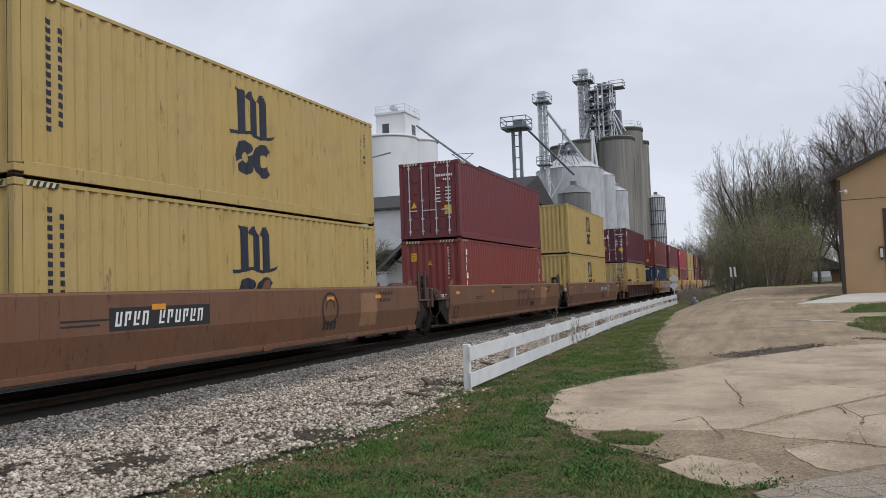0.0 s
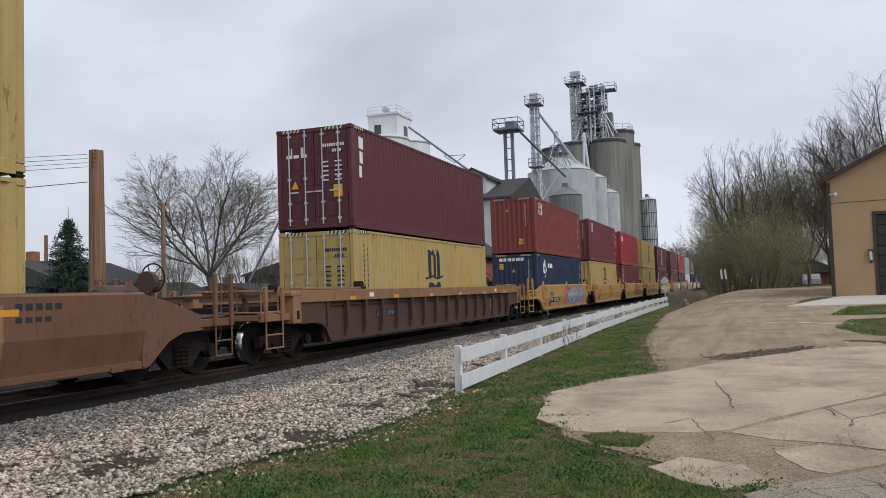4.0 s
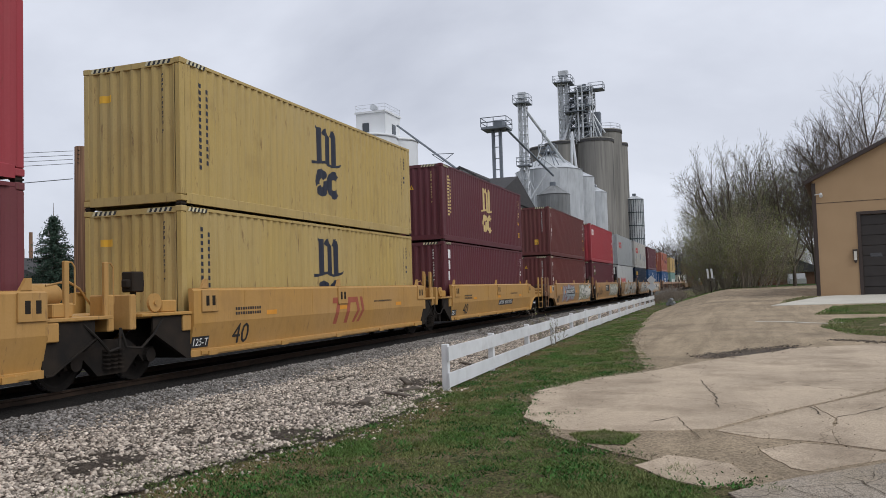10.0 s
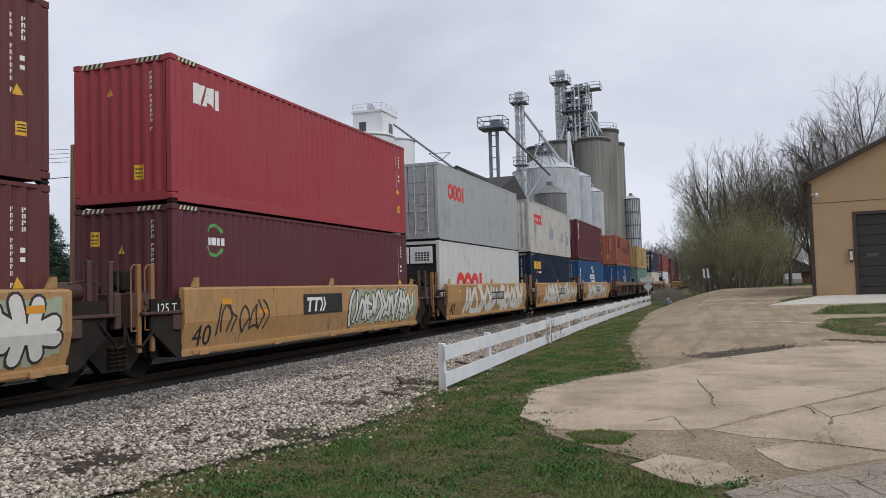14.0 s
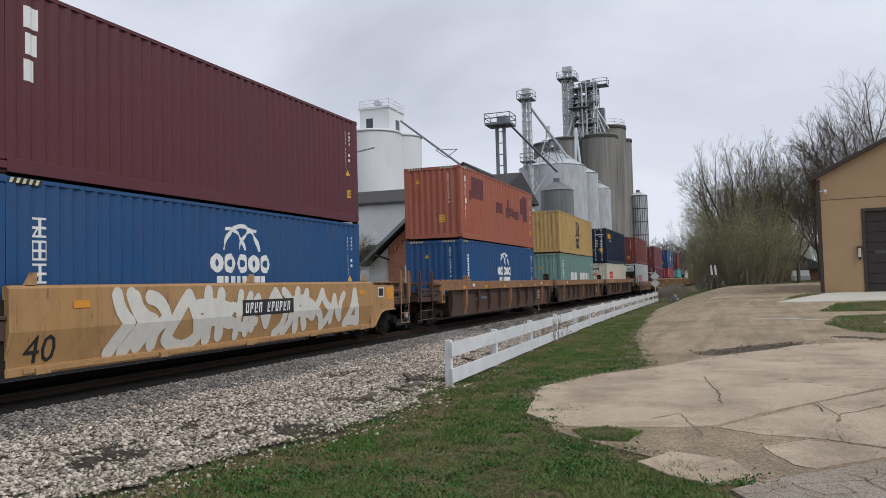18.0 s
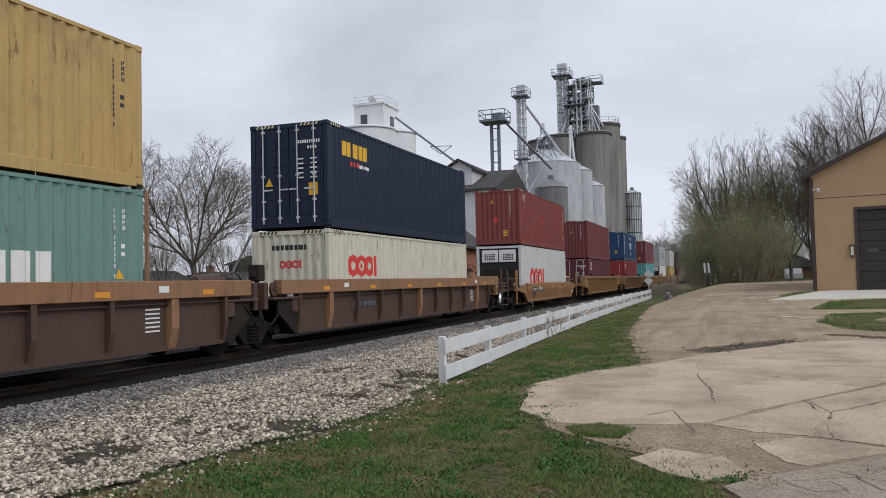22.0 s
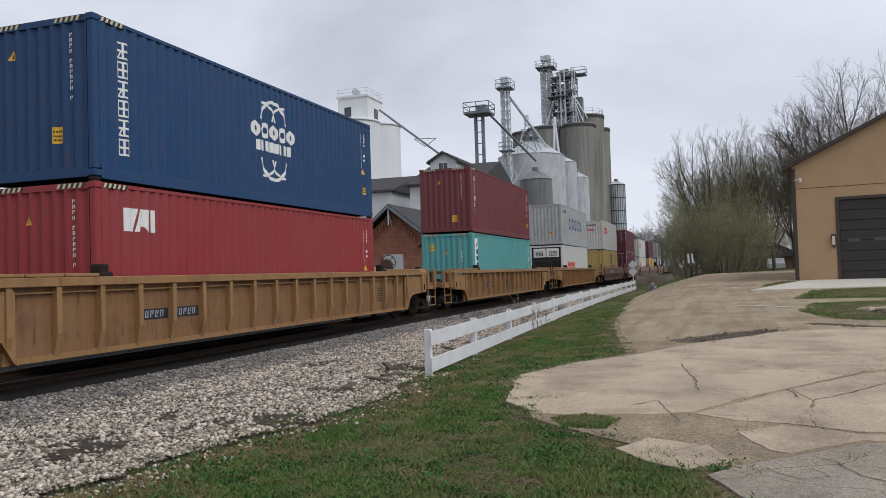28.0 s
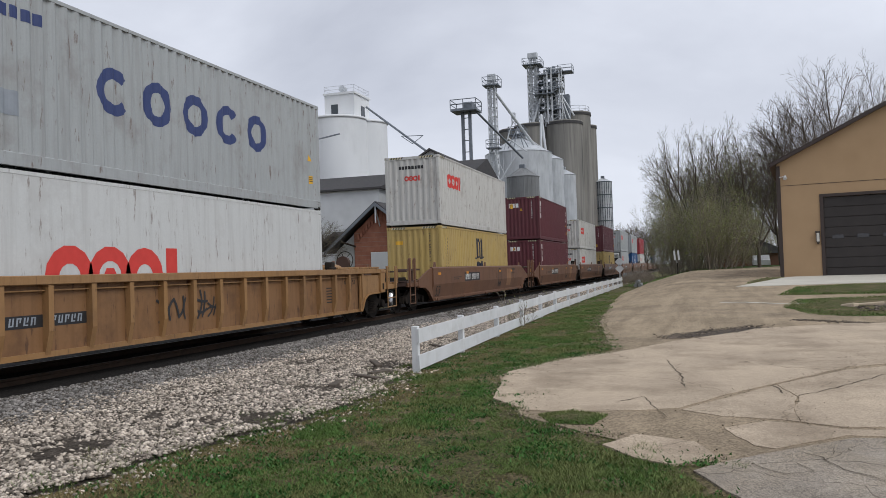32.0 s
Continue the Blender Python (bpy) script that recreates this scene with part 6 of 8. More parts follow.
track = tagged(new("railway_track"), "standard-gauge railway track with rusty rails", kind="structure")
for sgn in (-1, 1):
    y = TRACK_Y + sgn * 0.755
    bm = bmesh.new()
    prism(bm, [(y - 0.036, 0.0), (y - 0.036, -0.035), (y - 0.012, -0.05), (y - 0.012, -0.13), (y - 0.075, -0.15), (y - 0.075, -0.165), (y + 0.075, -0.165), (y + 0.075, -0.15), (y + 0.012, -0.13), (y + 0.012, -0.05), (y + 0.036, -0.035), (y + 0.036, 0.0)], "x", -120, 500)
    part("rail", bm, RAIL, track)
    part("rail_head", boxes((-120, y - 0.03, 0.0, 500, y + 0.03, 0.002)), RAIL_TOP, track, "polished running surface")
tie_me = bpy.data.meshes.new("tie")
bm = boxes((-0.115, -1.3, -0.34, 0.115, 1.3, -0.155), bevel=0.01)
bm.to_mesh(tie_me)
bm.free()
for i in range(120):
    part("tie", tie_me, TIE, track).location = (-6 + i * 0.5, TRACK_Y, 0)

# ---- white board fence ----
FENCE_PAINT = surface("white_fence_paint", (0.74, 0.75, 0.76), (0.62, 0.63, 0.64), 1.2, 0.6, 0, 0.1, 25, stain=(0.35, 0.33, 0.3), stain_scale=1.6, stain_amount=0.35)
fence = thing("board_fence", "white-painted two-board wooden fence beside the track", "fence")
FENCE_Y = [(12.6, 4.45), (20, 4.75), (30, 5.1), (45, 5.35), (62.5, 5.5)]
posts_x = [12.63, 15.75] + [15.75 + 3.6 * i for i in range(1, 14)]
for i, x in enumerate(posts_x):
    y = interp(x, FENCE_Y)
    tall = 0.76 + 0.02 * noise.noise((x, 1, 1))
    part("post", boxes((x - 0.055, y - 0.0, -0.3, x + 0.055, y + 0.11, -0.17 + tall), bevel=0.008), FENCE_PAINT, fence)
    if i + 1 < len(posts_x):
        x1 = posts_x[i + 1]
        y1 = interp(x1, FENCE_Y)
        for z in (0.06, 0.49):
            bm = bmesh.new()
            z0, z1 = z - 0.17 + 0.012 * noise.noise((x, z, 7)), z - 0.17 + 0.012 * noise.noise((x1, z, 9))
            a, b = x - 0.08, x1 + 0.05
            vv = [bm.verts.new(c) for c in ((a, y - 0.03, z0), (b, y1 - 0.03, z1), (b, y1 - 0.004, z1), (a, y - 0.004, z0), (a, y - 0.03, z0 + 0.235), (b, y1 - 0.03, z1 + 0.235), (b, y1 - 0.004, z1 + 0.235), (a, y - 0.004, z0 + 0.235))]
            for q in ((3, 2, 1, 0), (4, 5, 6, 7), (0, 1, 5, 4), (1, 2, 6, 5), (2, 3, 7, 6), (3, 0, 4, 7)):
                bm.faces.new([vv[k] for k in q])
            part("board", bm, FENCE_PAINT, fence)


# ---- plants ----
BARK = surface("grey_bark", (0.145, 0.122, 0.10), (0.095, 0.08, 0.066), 5, 0.95, 0, 0.4, 20)
LEAF = surface("spring_leaf", (0.30, 0.33, 0.125), (0.20, 0.215, 0.09), 0.5, 0.85, 0, 0, island=0.35)
TWIG = surface("twig", (0.29, 0.25, 0.205), (0.21, 0.18, 0.15), 4, 0.95, 0, 0, island=0.2)
NEEDLE = surface("spruce_needle", (0.055, 0.085, 0.06), (0.035, 0.06, 0.045), 4, 0.9, 0, 0, island=0.4)
BLADE = surface("grass_blade", (0.062, 0.150, 0.030), (0.185, 0.185, 0.075), 0.9, 0.8, 0, 0, island=0.45)


def branches(seed, height, width, bole=0.22, limbs=4, along=(9, 7, 5), trunk=0.02, spread=0.55, lift=0.10, stems=1, base=0.25, low=0.2):
    """Skeleton of a tree as tapered segments (a, b, radius a, radius b) and its twig points; scaled to its height and width."""
    rnd = random.Random(seed)
    segs, tips = [], []
    steps = (3, 7, 5, 3, 2)

    def grow(p, d, length, r, k):
        pts = [p]
        for i in range(steps[k]):
            j = (0.03, 0.04, 0.055, 0.08, 0.11)[k]
            d = (d + Vector((rnd.gauss(0, j), rnd.gauss(0, j), rnd.gauss(0, j) + (0, lift, lift * 0.7, 0.05, 0)[k]))).normalized()
            q = p + d * (length / steps[k])
            r2 = r * (1 - 0.75 / steps[k]) if k else r * 0.94
            segs.append((p, q, r, r2))
            p, r = q, r2
            pts.append(q)
        if k == 4:
            tips.extend((q, d) for q in pts[1:])
            return
        n = limbs if k == 0 else along[k - 1]
        spin = rnd.uniform(0, math.tau)
        for i in range(n):
            t = rnd.uniform(0.75, 1.0) if k == 0 else low + (1 - low) * (i + rnd.random()) / n
            f = t * steps[k]
            c = min(int(f), steps[k] - 1)
            o = pts[c].lerp(pts[c + 1], f - c)
            ax = (pts[c + 1] - pts[c]).normalized()
            spin += 2.4 + rnd.uniform(-0.4, 0.4)
            side = Matrix.Rotation(spin, 3, ax) @ ax.orthogonal().normalized()
            w = spread * rnd.uniform(0.5, 1.25) if k == 0 else rnd.uniform(0.45, 0.95)
            ln = height * rnd.uniform(0.5, 0.72) if k == 0 else length * rnd.uniform(0.38, 0.62) * (1.15 - 0.5 * t)
            grow(o, (ax + side * w).normalized(), ln, r * rnd.uniform(0.5, 0.75) if k == 0 else max(r, 0.003) * rnd.uniform(0.6, 0.95) * (1.5 - t * 0.7), k + 1)
    if stems == 1:
        grow(Vector((0, 0, -0.1)), Vector((0, 0, 1)), height * bole, height * trunk, 0)
    for s in range(stems if stems > 1 else 0):
        a, q = rnd.uniform(0, math.tau), math.sqrt(rnd.random())
        o = Vector((math.cos(a) * q * base * width, math.sin(a) * q * base * width, -0.1))
        grow(o, Vector((math.cos(a) * q * spread, math.sin(a) * q * spread, 1)).normalized(), height * rnd.uniform(0.55, 1.0) * (1.1 - 0.35 * q), height * trunk, 1)
    top = max(s[1].z for s in segs)
    reach = np.percentile([math.hypot(t[0].x, t[0].y) for t in tips], 95)
    m = Matrix.Diagonal((width / 2 / reach, width / 2 / reach, height / top))
    return [(m @ a, m @ b, ra, rb) for a, b, ra, rb in segs], [(m @ p, d) for p, d in tips]


def limb_mesh(name, segs, thin=0.006):
    n = len(segs)
    a, b = np.array([s[0] for s in segs]), np.array([s[1] for s in segs])
    ra, rb = np.maximum([s[2] for s in segs], thin), np.maximum([s[3] for s in segs], thin)
    d = b - a
    d /= np.linalg.norm(d, axis=1)[:, None] + 1e-9
    ref = np.where(np.abs(d[:, 2:3]) < 0.9, np.array([[0, 0, 1.0]]), np.array([[1.0, 0, 0]]))
    u = np.cross(d, ref)
    u /= np.linalg.norm(u, axis=1)[:, None]
    w = np.cross(d, u)
    ang = np.arange(4) * math.tau / 4
    rim = u[:, None] * np.cos(ang)[None, :, None] + w[:, None] * np.sin(ang)[None, :, None]
    v = np.concatenate((a[:, None] + rim * ra[:, None, None], b[:, None] + rim * rb[:, None, None]), 1)
    quad = np.array([(i, (i + 1) % 4, 4 + (i + 1) % 4, 4 + i) for i in range(4)])
    f = (quad[None] + (np.arange(n) * 8)[:, None, None]).reshape(-1, 4)
    return quads(name, v.reshape(-1, 3), f)


def quads(name, v, f):
    m = bpy.data.meshes.new(name)
    m.vertices.add(len(v))
    m.vertices.foreach_set("co", np.asarray(v, float).reshape(-1))
    k = f.shape[1]
    m.loops.add(len(f) * k)
    m.loops.foreach_set("vertex_index", f.reshape(-1).astype(np.int32))
    m.polygons.add(len(f))
    m.polygons.foreach_set("loop_start", np.arange(0, len(f) * k, k, dtype=np.int32))
    m.update()
    return m


def leaf_mesh(name, tips, per_tip, size, scatter, seed):
    rnd = np.random.RandomState(seed)
    c = np.repeat(np.array([t[0] for t in tips]), per_tip, 0) + rnd.normal(0, scatter, (len(tips) * per_tip, 3))
    n = len(c)
    u, w = rnd.normal(0, 1, (n, 3)), rnd.normal(0, 1, (n, 3))
    u /= np.linalg.norm(u, axis=1)[:, None]
    w -= u * np.sum(u * w, 1)[:, None]
    w /= np.linalg.norm(w, axis=1)[:, None]
    s = rnd.uniform(0.5, 1.2, (n, 1)) * size
    v = np.stack((c - u * s, c + w * s * 0.5, c + u * s, c - w * s * 0.5), 1)
    return quads(name, v.reshape(-1, 3), np.arange(n * 4).reshape(-1, 4))


TREES = {}


def tree_kind(key, seed, height, leaves=0, leaf=0.1, scatter=0.3, share=1.0, thin=0.008, **kw):
    segs, tips = branches(seed, height, **kw)
    tips = tips[::max(1, int(1 / share))]
    stout = sorted(s[2] for s in segs)[int(len(segs) * 0.93)]
    TREES[key] = (limb_mesh("trunk", [s for s in segs if s[2] >= stout], thin), limb_mesh("branchwork", [s for s in segs if s[2] < stout], thin), leaf_mesh("crown", tips, leaves, leaf, scatter, seed) if leaves else None)


def tree(key, x, y, turn=0.0, size=1.0, label="bare deciduous tree in early spring", category="tree", leaf=None, z=None, name="tree"):
    limbs, twigs, crown = TREES[key]
    t = thing(name, label, category, pose(x, y, level(x, y) if z is None else z, 0, 0, turn) @ Matrix.Scale(size, 4))
    part("trunk", limbs, TWIG if key in ("thicket", "brush", "weed") else BARK, t)
    for ob in t.children:
        if name in ("bush", "brush", "weed"):
            tagged(ob, kind="stuff")
    part("branchwork", twigs, TWIG if key in ("thicket", "brush", "weed") else BARK, t)
    if crown:
        part("crown", crown, leaf or LEAF, t)
    return t


def at(az, d):
    a = radians(az)
    return d * math.cos(a), d * math.sin(a)


def high(el, d):
    return 1.5 + d * math.tan(radians(el))


tree_kind("maple", 3, 12.4, leaves=1, leaf=0.035, scatter=0.1, share=0.34, width=13.5, bole=0.34, limbs=6, along=(12, 10, 8), spread=0.9, trunk=0.017, lift=0.055, thin=0.007)
tree_kind("bare", 5, 12.0, width=9.5, bole=0.2, limbs=5, along=(9, 7, 6), spread=0.6, thin=0.012)
tree_kind("bare_tall", 8, 17.0, width=14.5, bole=0.26, limbs=6, along=(11, 9, 7), spread=0.85, lift=0.035, trunk=0.014, thin=0.007)
tree_kind("budding", 14, 16.0, leaves=2, leaf=0.055, scatter=0.14, share=0.5, width=11.0, bole=0.16, limbs=6, along=(10, 8, 5), spread=0.95, trunk=0.012, thin=0.007, lift=0.035)
tree_kind("thicket", 21, 9.0, leaves=3, leaf=0.05, scatter=0.2, width=8.5, stems=10, along=(9, 6, 3), trunk=0.005, spread=0.95, lift=0.03, low=0.06, thin=0.006)

# ---- trees and thicket beyond the yard ----
rnd = random.Random(4)
for az, d, key, size, turn in ((-0.7, 84, "budding", 1.0, 20), (-0.1, 88, "budding", 0.92, 300), (-1.9, 88, "budding", 0.93, 100), (1.7, 92, "budding", 0.5, 40), (0.1, 96, "bare_tall", 0.82, 20),
                               (-5.2, 98, "bare_tall", 0.92, 60), (-2.9, 92, "budding", 0.86, 150), (-3.9, 86, "budding", 0.98, 10), (-8.0, 90, "bare_tall", 1.2, 120), (-9.8, 88, "bare_tall", 1.18, 40), (-6.6, 100, "bare_tall", 0.98, 200), (-5.6, 104, "budding", 1.0, 70)):
    x, y = at(az, d)
    tree(key, x, y, turn, size, "tall tree just coming into yellow-green leaf" if key == "budding" else "bare tall deciduous tree")
for az, d, size, turn in ((1.9, 84, 0.5, 10), (1.3, 80, 0.72, 90), (0.6, 79, 0.95, 150), (-0.1, 81, 1.1, 220), (-0.8, 79, 1.1, 260), (-1.5, 80, 1.0, 320), (-2.3, 82, 0.85, 30), (1.2, 92, 0.85, 140), (-3.0, 126, 1.0, 20), (-4.2, 128, 1.05, 80), (-5.3, 124, 1.0, 170), (-3.6, 104, 0.4, 60), (0.2, 90, 1.25, 190), (-1.2, 92, 1.3, 250), (0.7, 90, 1.1, 250)):
    x, y = at(az, d)
    tree("thicket", x, y, turn, size, "dense brushy thicket with yellow-green buds", "bush", name="bush")
for az, d, size, turn in ((4.6, 190, 1.0, 0), (4.0, 180, 0.9, 120), (5.0, 200, 0.95, 220), (3.4, 170, 0.9, 60)):
    x, y = at(az, d)
    tree("bare", x, y, turn, size)
for az, d, size, turn in ((29.2, 50, 0.42, 0), (27.6, 52, 0.46, 140), (24.2, 64, 0.42, 60), (22.9, 70, 0.44, 10), (25.7, 72, 0.46, 200)):
    x, y = at(az, d)
    tree("maple", x, y, turn, size, "small bare tree before the mill", z=-0.2)
# beside the town street, beyond the track
x, y = at(36.5, 58)
tree("maple", x, y, 30, 1.0, "large bare maple tree with fine twigs", z=-0.17)
for az, d, size, turn in ((40.6, 66, 0.36, 200), (38.6, 72, 0.5, 90), (34.0, 75, 0.55, 20), (36.2, 80, 0.6, 70)):
    x, y = at(az, d)
    tree("budding", x, y, turn, size, "small tree just coming into leaf")
for az, d, size, turn in ((28.6, 62, 0.45, 20), (26.0, 60, 0.4, 140), (30.4, 70, 0.5, 250), (20.0, 66, 0.45, 80)):
    x, y = at(az, d)
    tree("thicket", x, y, turn, size, "bushy shrub coming into leaf", "bush", name="bush")

# ---- workshop ----
TAN_WALL = surface("tan_block_wall", (0.43, 0.295, 0.175), (0.39, 0.265, 0.155), 0.7, 0.85, 0, 0.15, 14)
BROWN_TRIM = flat("dark_brown_trim", (0.045, 0.03, 0.025), 0.5)
DOOR_DARK = surface("dark_door_panel", (0.028, 0.022, 0.02), None, 2, 0.5)
workshop = thing("workshop", "tan block workshop with dark brown trim and overhead door", "building", pose(45.7, -4.15, 0.5, 0, 0, -7))
WW, WH, PITCH = 13.0, 6.0, 0.49
bm = bmesh.new()
prism(bm, [(0, -0.5), (0, WH), (-WW / 2, WH + PITCH * WW / 2), (-WW, WH), (-WW, -0.5), (-6.7, -0.5), (-6.7, 4.15), (-2.15, 4.15), (-2.15, -0.5)], "x", 0, 0.3)
part("front_wall", bm, TAN_WALL, workshop)
part("side_wall", boxes((0.3, -0.3, -0.5, 22, 0, WH), (0.3, -WW, -0.5, 22, -WW + 0.3, WH), (21.7, -WW + 0.3, -0.5, 22, -0.3, WH)), TAN_WALL, workshop)
for s in (0, 1):
    bm = bmesh.new()
    y0, y1 = (0.35, -WW / 2) if s == 0 else (-WW - 0.35, -WW / 2)
    z0, z1 = WH - PITCH * 0.35, WH + PITCH * WW / 2
    prism(bm, [(y0, z0), (y1, z1), (y1, z1 + 0.2), (y0, z0 + 0.2)], "x", -0.35, 22.3)
    part("roof", bm, BROWN_TRIM, workshop, "dark brown metal roof and fascia")
part("corner_trim", boxes((-0.03, -0.16, -0.5, 0.0, 0.03, WH - 0.1)), BROWN_TRIM, workshop)
door = part("overhead_door", boxes((0.17, -6.7, -0.05, 0.2, -2.15, 4.15)), DOOR_DARK, workshop, "dark brown sectional overhead door")
for z in np.arange(-0.02, 4.1, 0.52):
    part("door_panel", boxes((0.12, -6.7, z, 0.17, -2.15, z + 0.5), bevel=0.012), DOOR_DARK, door)
for y0 in (-3.05, -4.2, -5.35, -6.4):
    part("door_window", boxes((0.10, y0, 1.98, 0.122, y0 + 0.55, 2.18), bevel=0.008), flat("door_glass", (0.06, 0.06, 0.065), 0.2), door)
part("wall_seam", boxes((-0.012, -WW + 0.1, 4.84, 0.0, -0.17, 4.862)), BROWN_TRIM, workshop)
part("door_frame", boxes((-0.04, -2.15, -0.1, 0.1, -1.98, 4.3), (-0.04, -6.87, -0.1, 0.1, -6.7, 4.3), (-0.04, -6.7, 4.15, 0.1, -2.15, 4.3)), BROWN_TRIM, workshop)
bm = bmesh.new()
prism(bm, [(-1.72, 2.4), (-1.95, 2.4), (-1.92, 1.85), (-1.87, 1.72), (-1.80, 1.72), (-1.75, 1.85)], "x", -0.16, 0.0)
lamp = part("wall_lantern", bm, flat("lantern_frame", (0.05, 0.035, 0.025), 0.5), workshop, "tapered brown wall lantern")
part("lantern_glass", boxes((-0.175, -1.90, 1.86, -0.16, -1.77, 2.3)), flat("frosted_glass", (0.6, 0.58, 0.52), 0.4), lamp)
bm = bmesh.new()
bar(bm, (-0.02, -0.1, 5.3), (-0.02, -0.45, 5.35), 0.025)
bar(bm, (-0.02, -0.4, 5.35), (-0.22, -0.4, 5.2), 0.06, 8, 0.09)
part("floodlight", bm, flat("white_metal", (0.7, 0.7, 0.7)), workshop, "small white floodlight")

# ---- grain elevator: white concrete house ----
WHITE_CON = surface("white_painted_concrete", (0.80, 0.81, 0.82), (0.72, 0.73, 0.74), 0.25, 0.8, 0, 0.1, 6, (1, 1, 0.4), (0.42, 0.42, 0.42), 0.3, 0.3)
GREY_CON = surface("weathered_concrete", (0.31, 0.295, 0.268), (0.185, 0.178, 0.165), 0.6, 0.9, 0, 0.2, 6, (2.0, 2.0, 0.10), (0.075, 0.074, 0.072), 0.55, 0.85)
ROOF_DARK = surface("dark_shingle", (0.06, 0.06, 0.062), (0.085, 0.08, 0.08), 3, 0.9, 0, 0.4, 20)
WHITE_SIDE = surface("white_siding", (0.62, 0.63, 0.64), (0.54, 0.55, 0.56), 0.8, 0.7, 0, 0.1, 12)
GLASS = flat("window_glass", (0.05, 0.06, 0.07), 0.15)
BRICK = surface("red_brick", (0.40, 0.18, 0.12), (0.30, 0.125, 0.085), 2.5, 0.9, 0, 0.2, 20)
WOOD = surface("weathered_pole_wood", (0.36, 0.215, 0.135), (0.13, 0.075, 0.05), 2, 0.9, 0, 0.8, 30, (16, 16, 0.25))
BLUE_STEEL = surface("blue_steel", (0.05, 0.13, 0.27), None, 2, 0.5)


def railing(segs_points, top, r=0.03, closed=False):
    pts = [Vector(p) for p in segs_points]
    if closed:
        pts.append(pts[0])
    out = []
    for a, b in zip(pts, pts[1:]):
        n = max(1, int((b - a).length / 1.5))
        for z in (top, top * 0.5):
            out.append((a + Vector((0, 0, z)), b + Vector((0, 0, z))))
        for k in range(n):
            p = a.lerp(b, k / n)
            out.append((p, p + Vector((0, 0, top))))
    return bars(out, r, 4)


def cylinder(name, x, y, r, z0, z1, material, parent, n=32, roof=0.0, bands=0.0):
    bm = bmesh.new()
    prof = [(r, z0), (r, z0 + 0.05)]
    if bands:
        z = z0
        while z + bands < z1:
            prof += [(r, z + bands * 0.85), (r + 0.025, z + bands)]
            z += bands
    prof += [(r, z1 - 0.05), (r, z1)] + ([(r + 0.12, z1), (0.35, z1 + roof)] if roof else [(r + 0.1, z1), (r + 0.1, z1 + 0.3), (r - 0.2, z1 + 0.3)])
    lathe(bm, prof, n, x, y)
    ob = part(name, bm, material, parent)
    ob.data.polygons.foreach_set("use_smooth", [abs(p.normal.z) < 0.3 for p in ob.data.polygons])
    return ob


elevator = thing("grain_elevator", "white-painted concrete grain elevator with a headhouse", "grain elevator")
for az, d, r, el in ((29.5, 106, 2.6, 9.75), (26.9, 104, 2.6, 10.1), (24.6, 102, 3.6, 10.65), (22.6, 104, 2.6, 10.4)):
    x, y = at(az, d)
    cylinder("silo", x, y, r, -0.4, high(el, d), WHITE_CON, elevator)
x, y = at(24.2, 103)
hz = high(12.25, 103)
part("headhouse", boxes((x - 2.4, y - 2.5, high(10.4, 103), x + 2.4, y + 1.5, hz), (x - 2.55, y - 2.65, hz, x + 2.55, y + 1.65, hz + 0.25)), WHITE_CON, elevator, "square white headhouse")
part("infill_wall", boxes((x + 0.5, y - 2, -0.4, x + 6, y + 11.5, high(9.6, 105))), WHITE_CON, elevator)
for wy0 in (-0.7, ):
    part("window", boxes((x - 2.46, y - 0.3, hz - 2.6, x - 2.4, y + 0.6, hz - 1.2)), GLASS, elevator)
    part("window", boxes((x - 0.3, y - 2.56, hz - 2.6, x + 0.8, y - 2.5, hz - 1.2)), GLASS, elevator)
part("roof_railing", railing([(x - 2.4, y - 2.5, hz + 0.25), (x + 2.4, y - 2.5, hz + 0.25), (x + 2.4, y + 1.5, hz + 0.25), (x - 2.4, y + 1.5, hz + 0.25)], 0.85, 0.022, True), GALV, elevator)
bm = bmesh.new()
bar(bm, (x + 0.4, y + 0.2, hz + 0.2), (x + 0.4, y + 0.2, hz + 1.2), 0.3, 12)
bar(bm, (x + 0.0, y + 0.2, hz + 1.3), (x + 0.8, y + 0.2, hz + 1.3), 0.42, 14)
bar(bm, (x - 0.1, y + 0.2, hz + 1.3), (x + 0.0, y + 0.2, hz + 1.3), 0.3, 14)
part("roof_fan", bm, GALV, elevator)
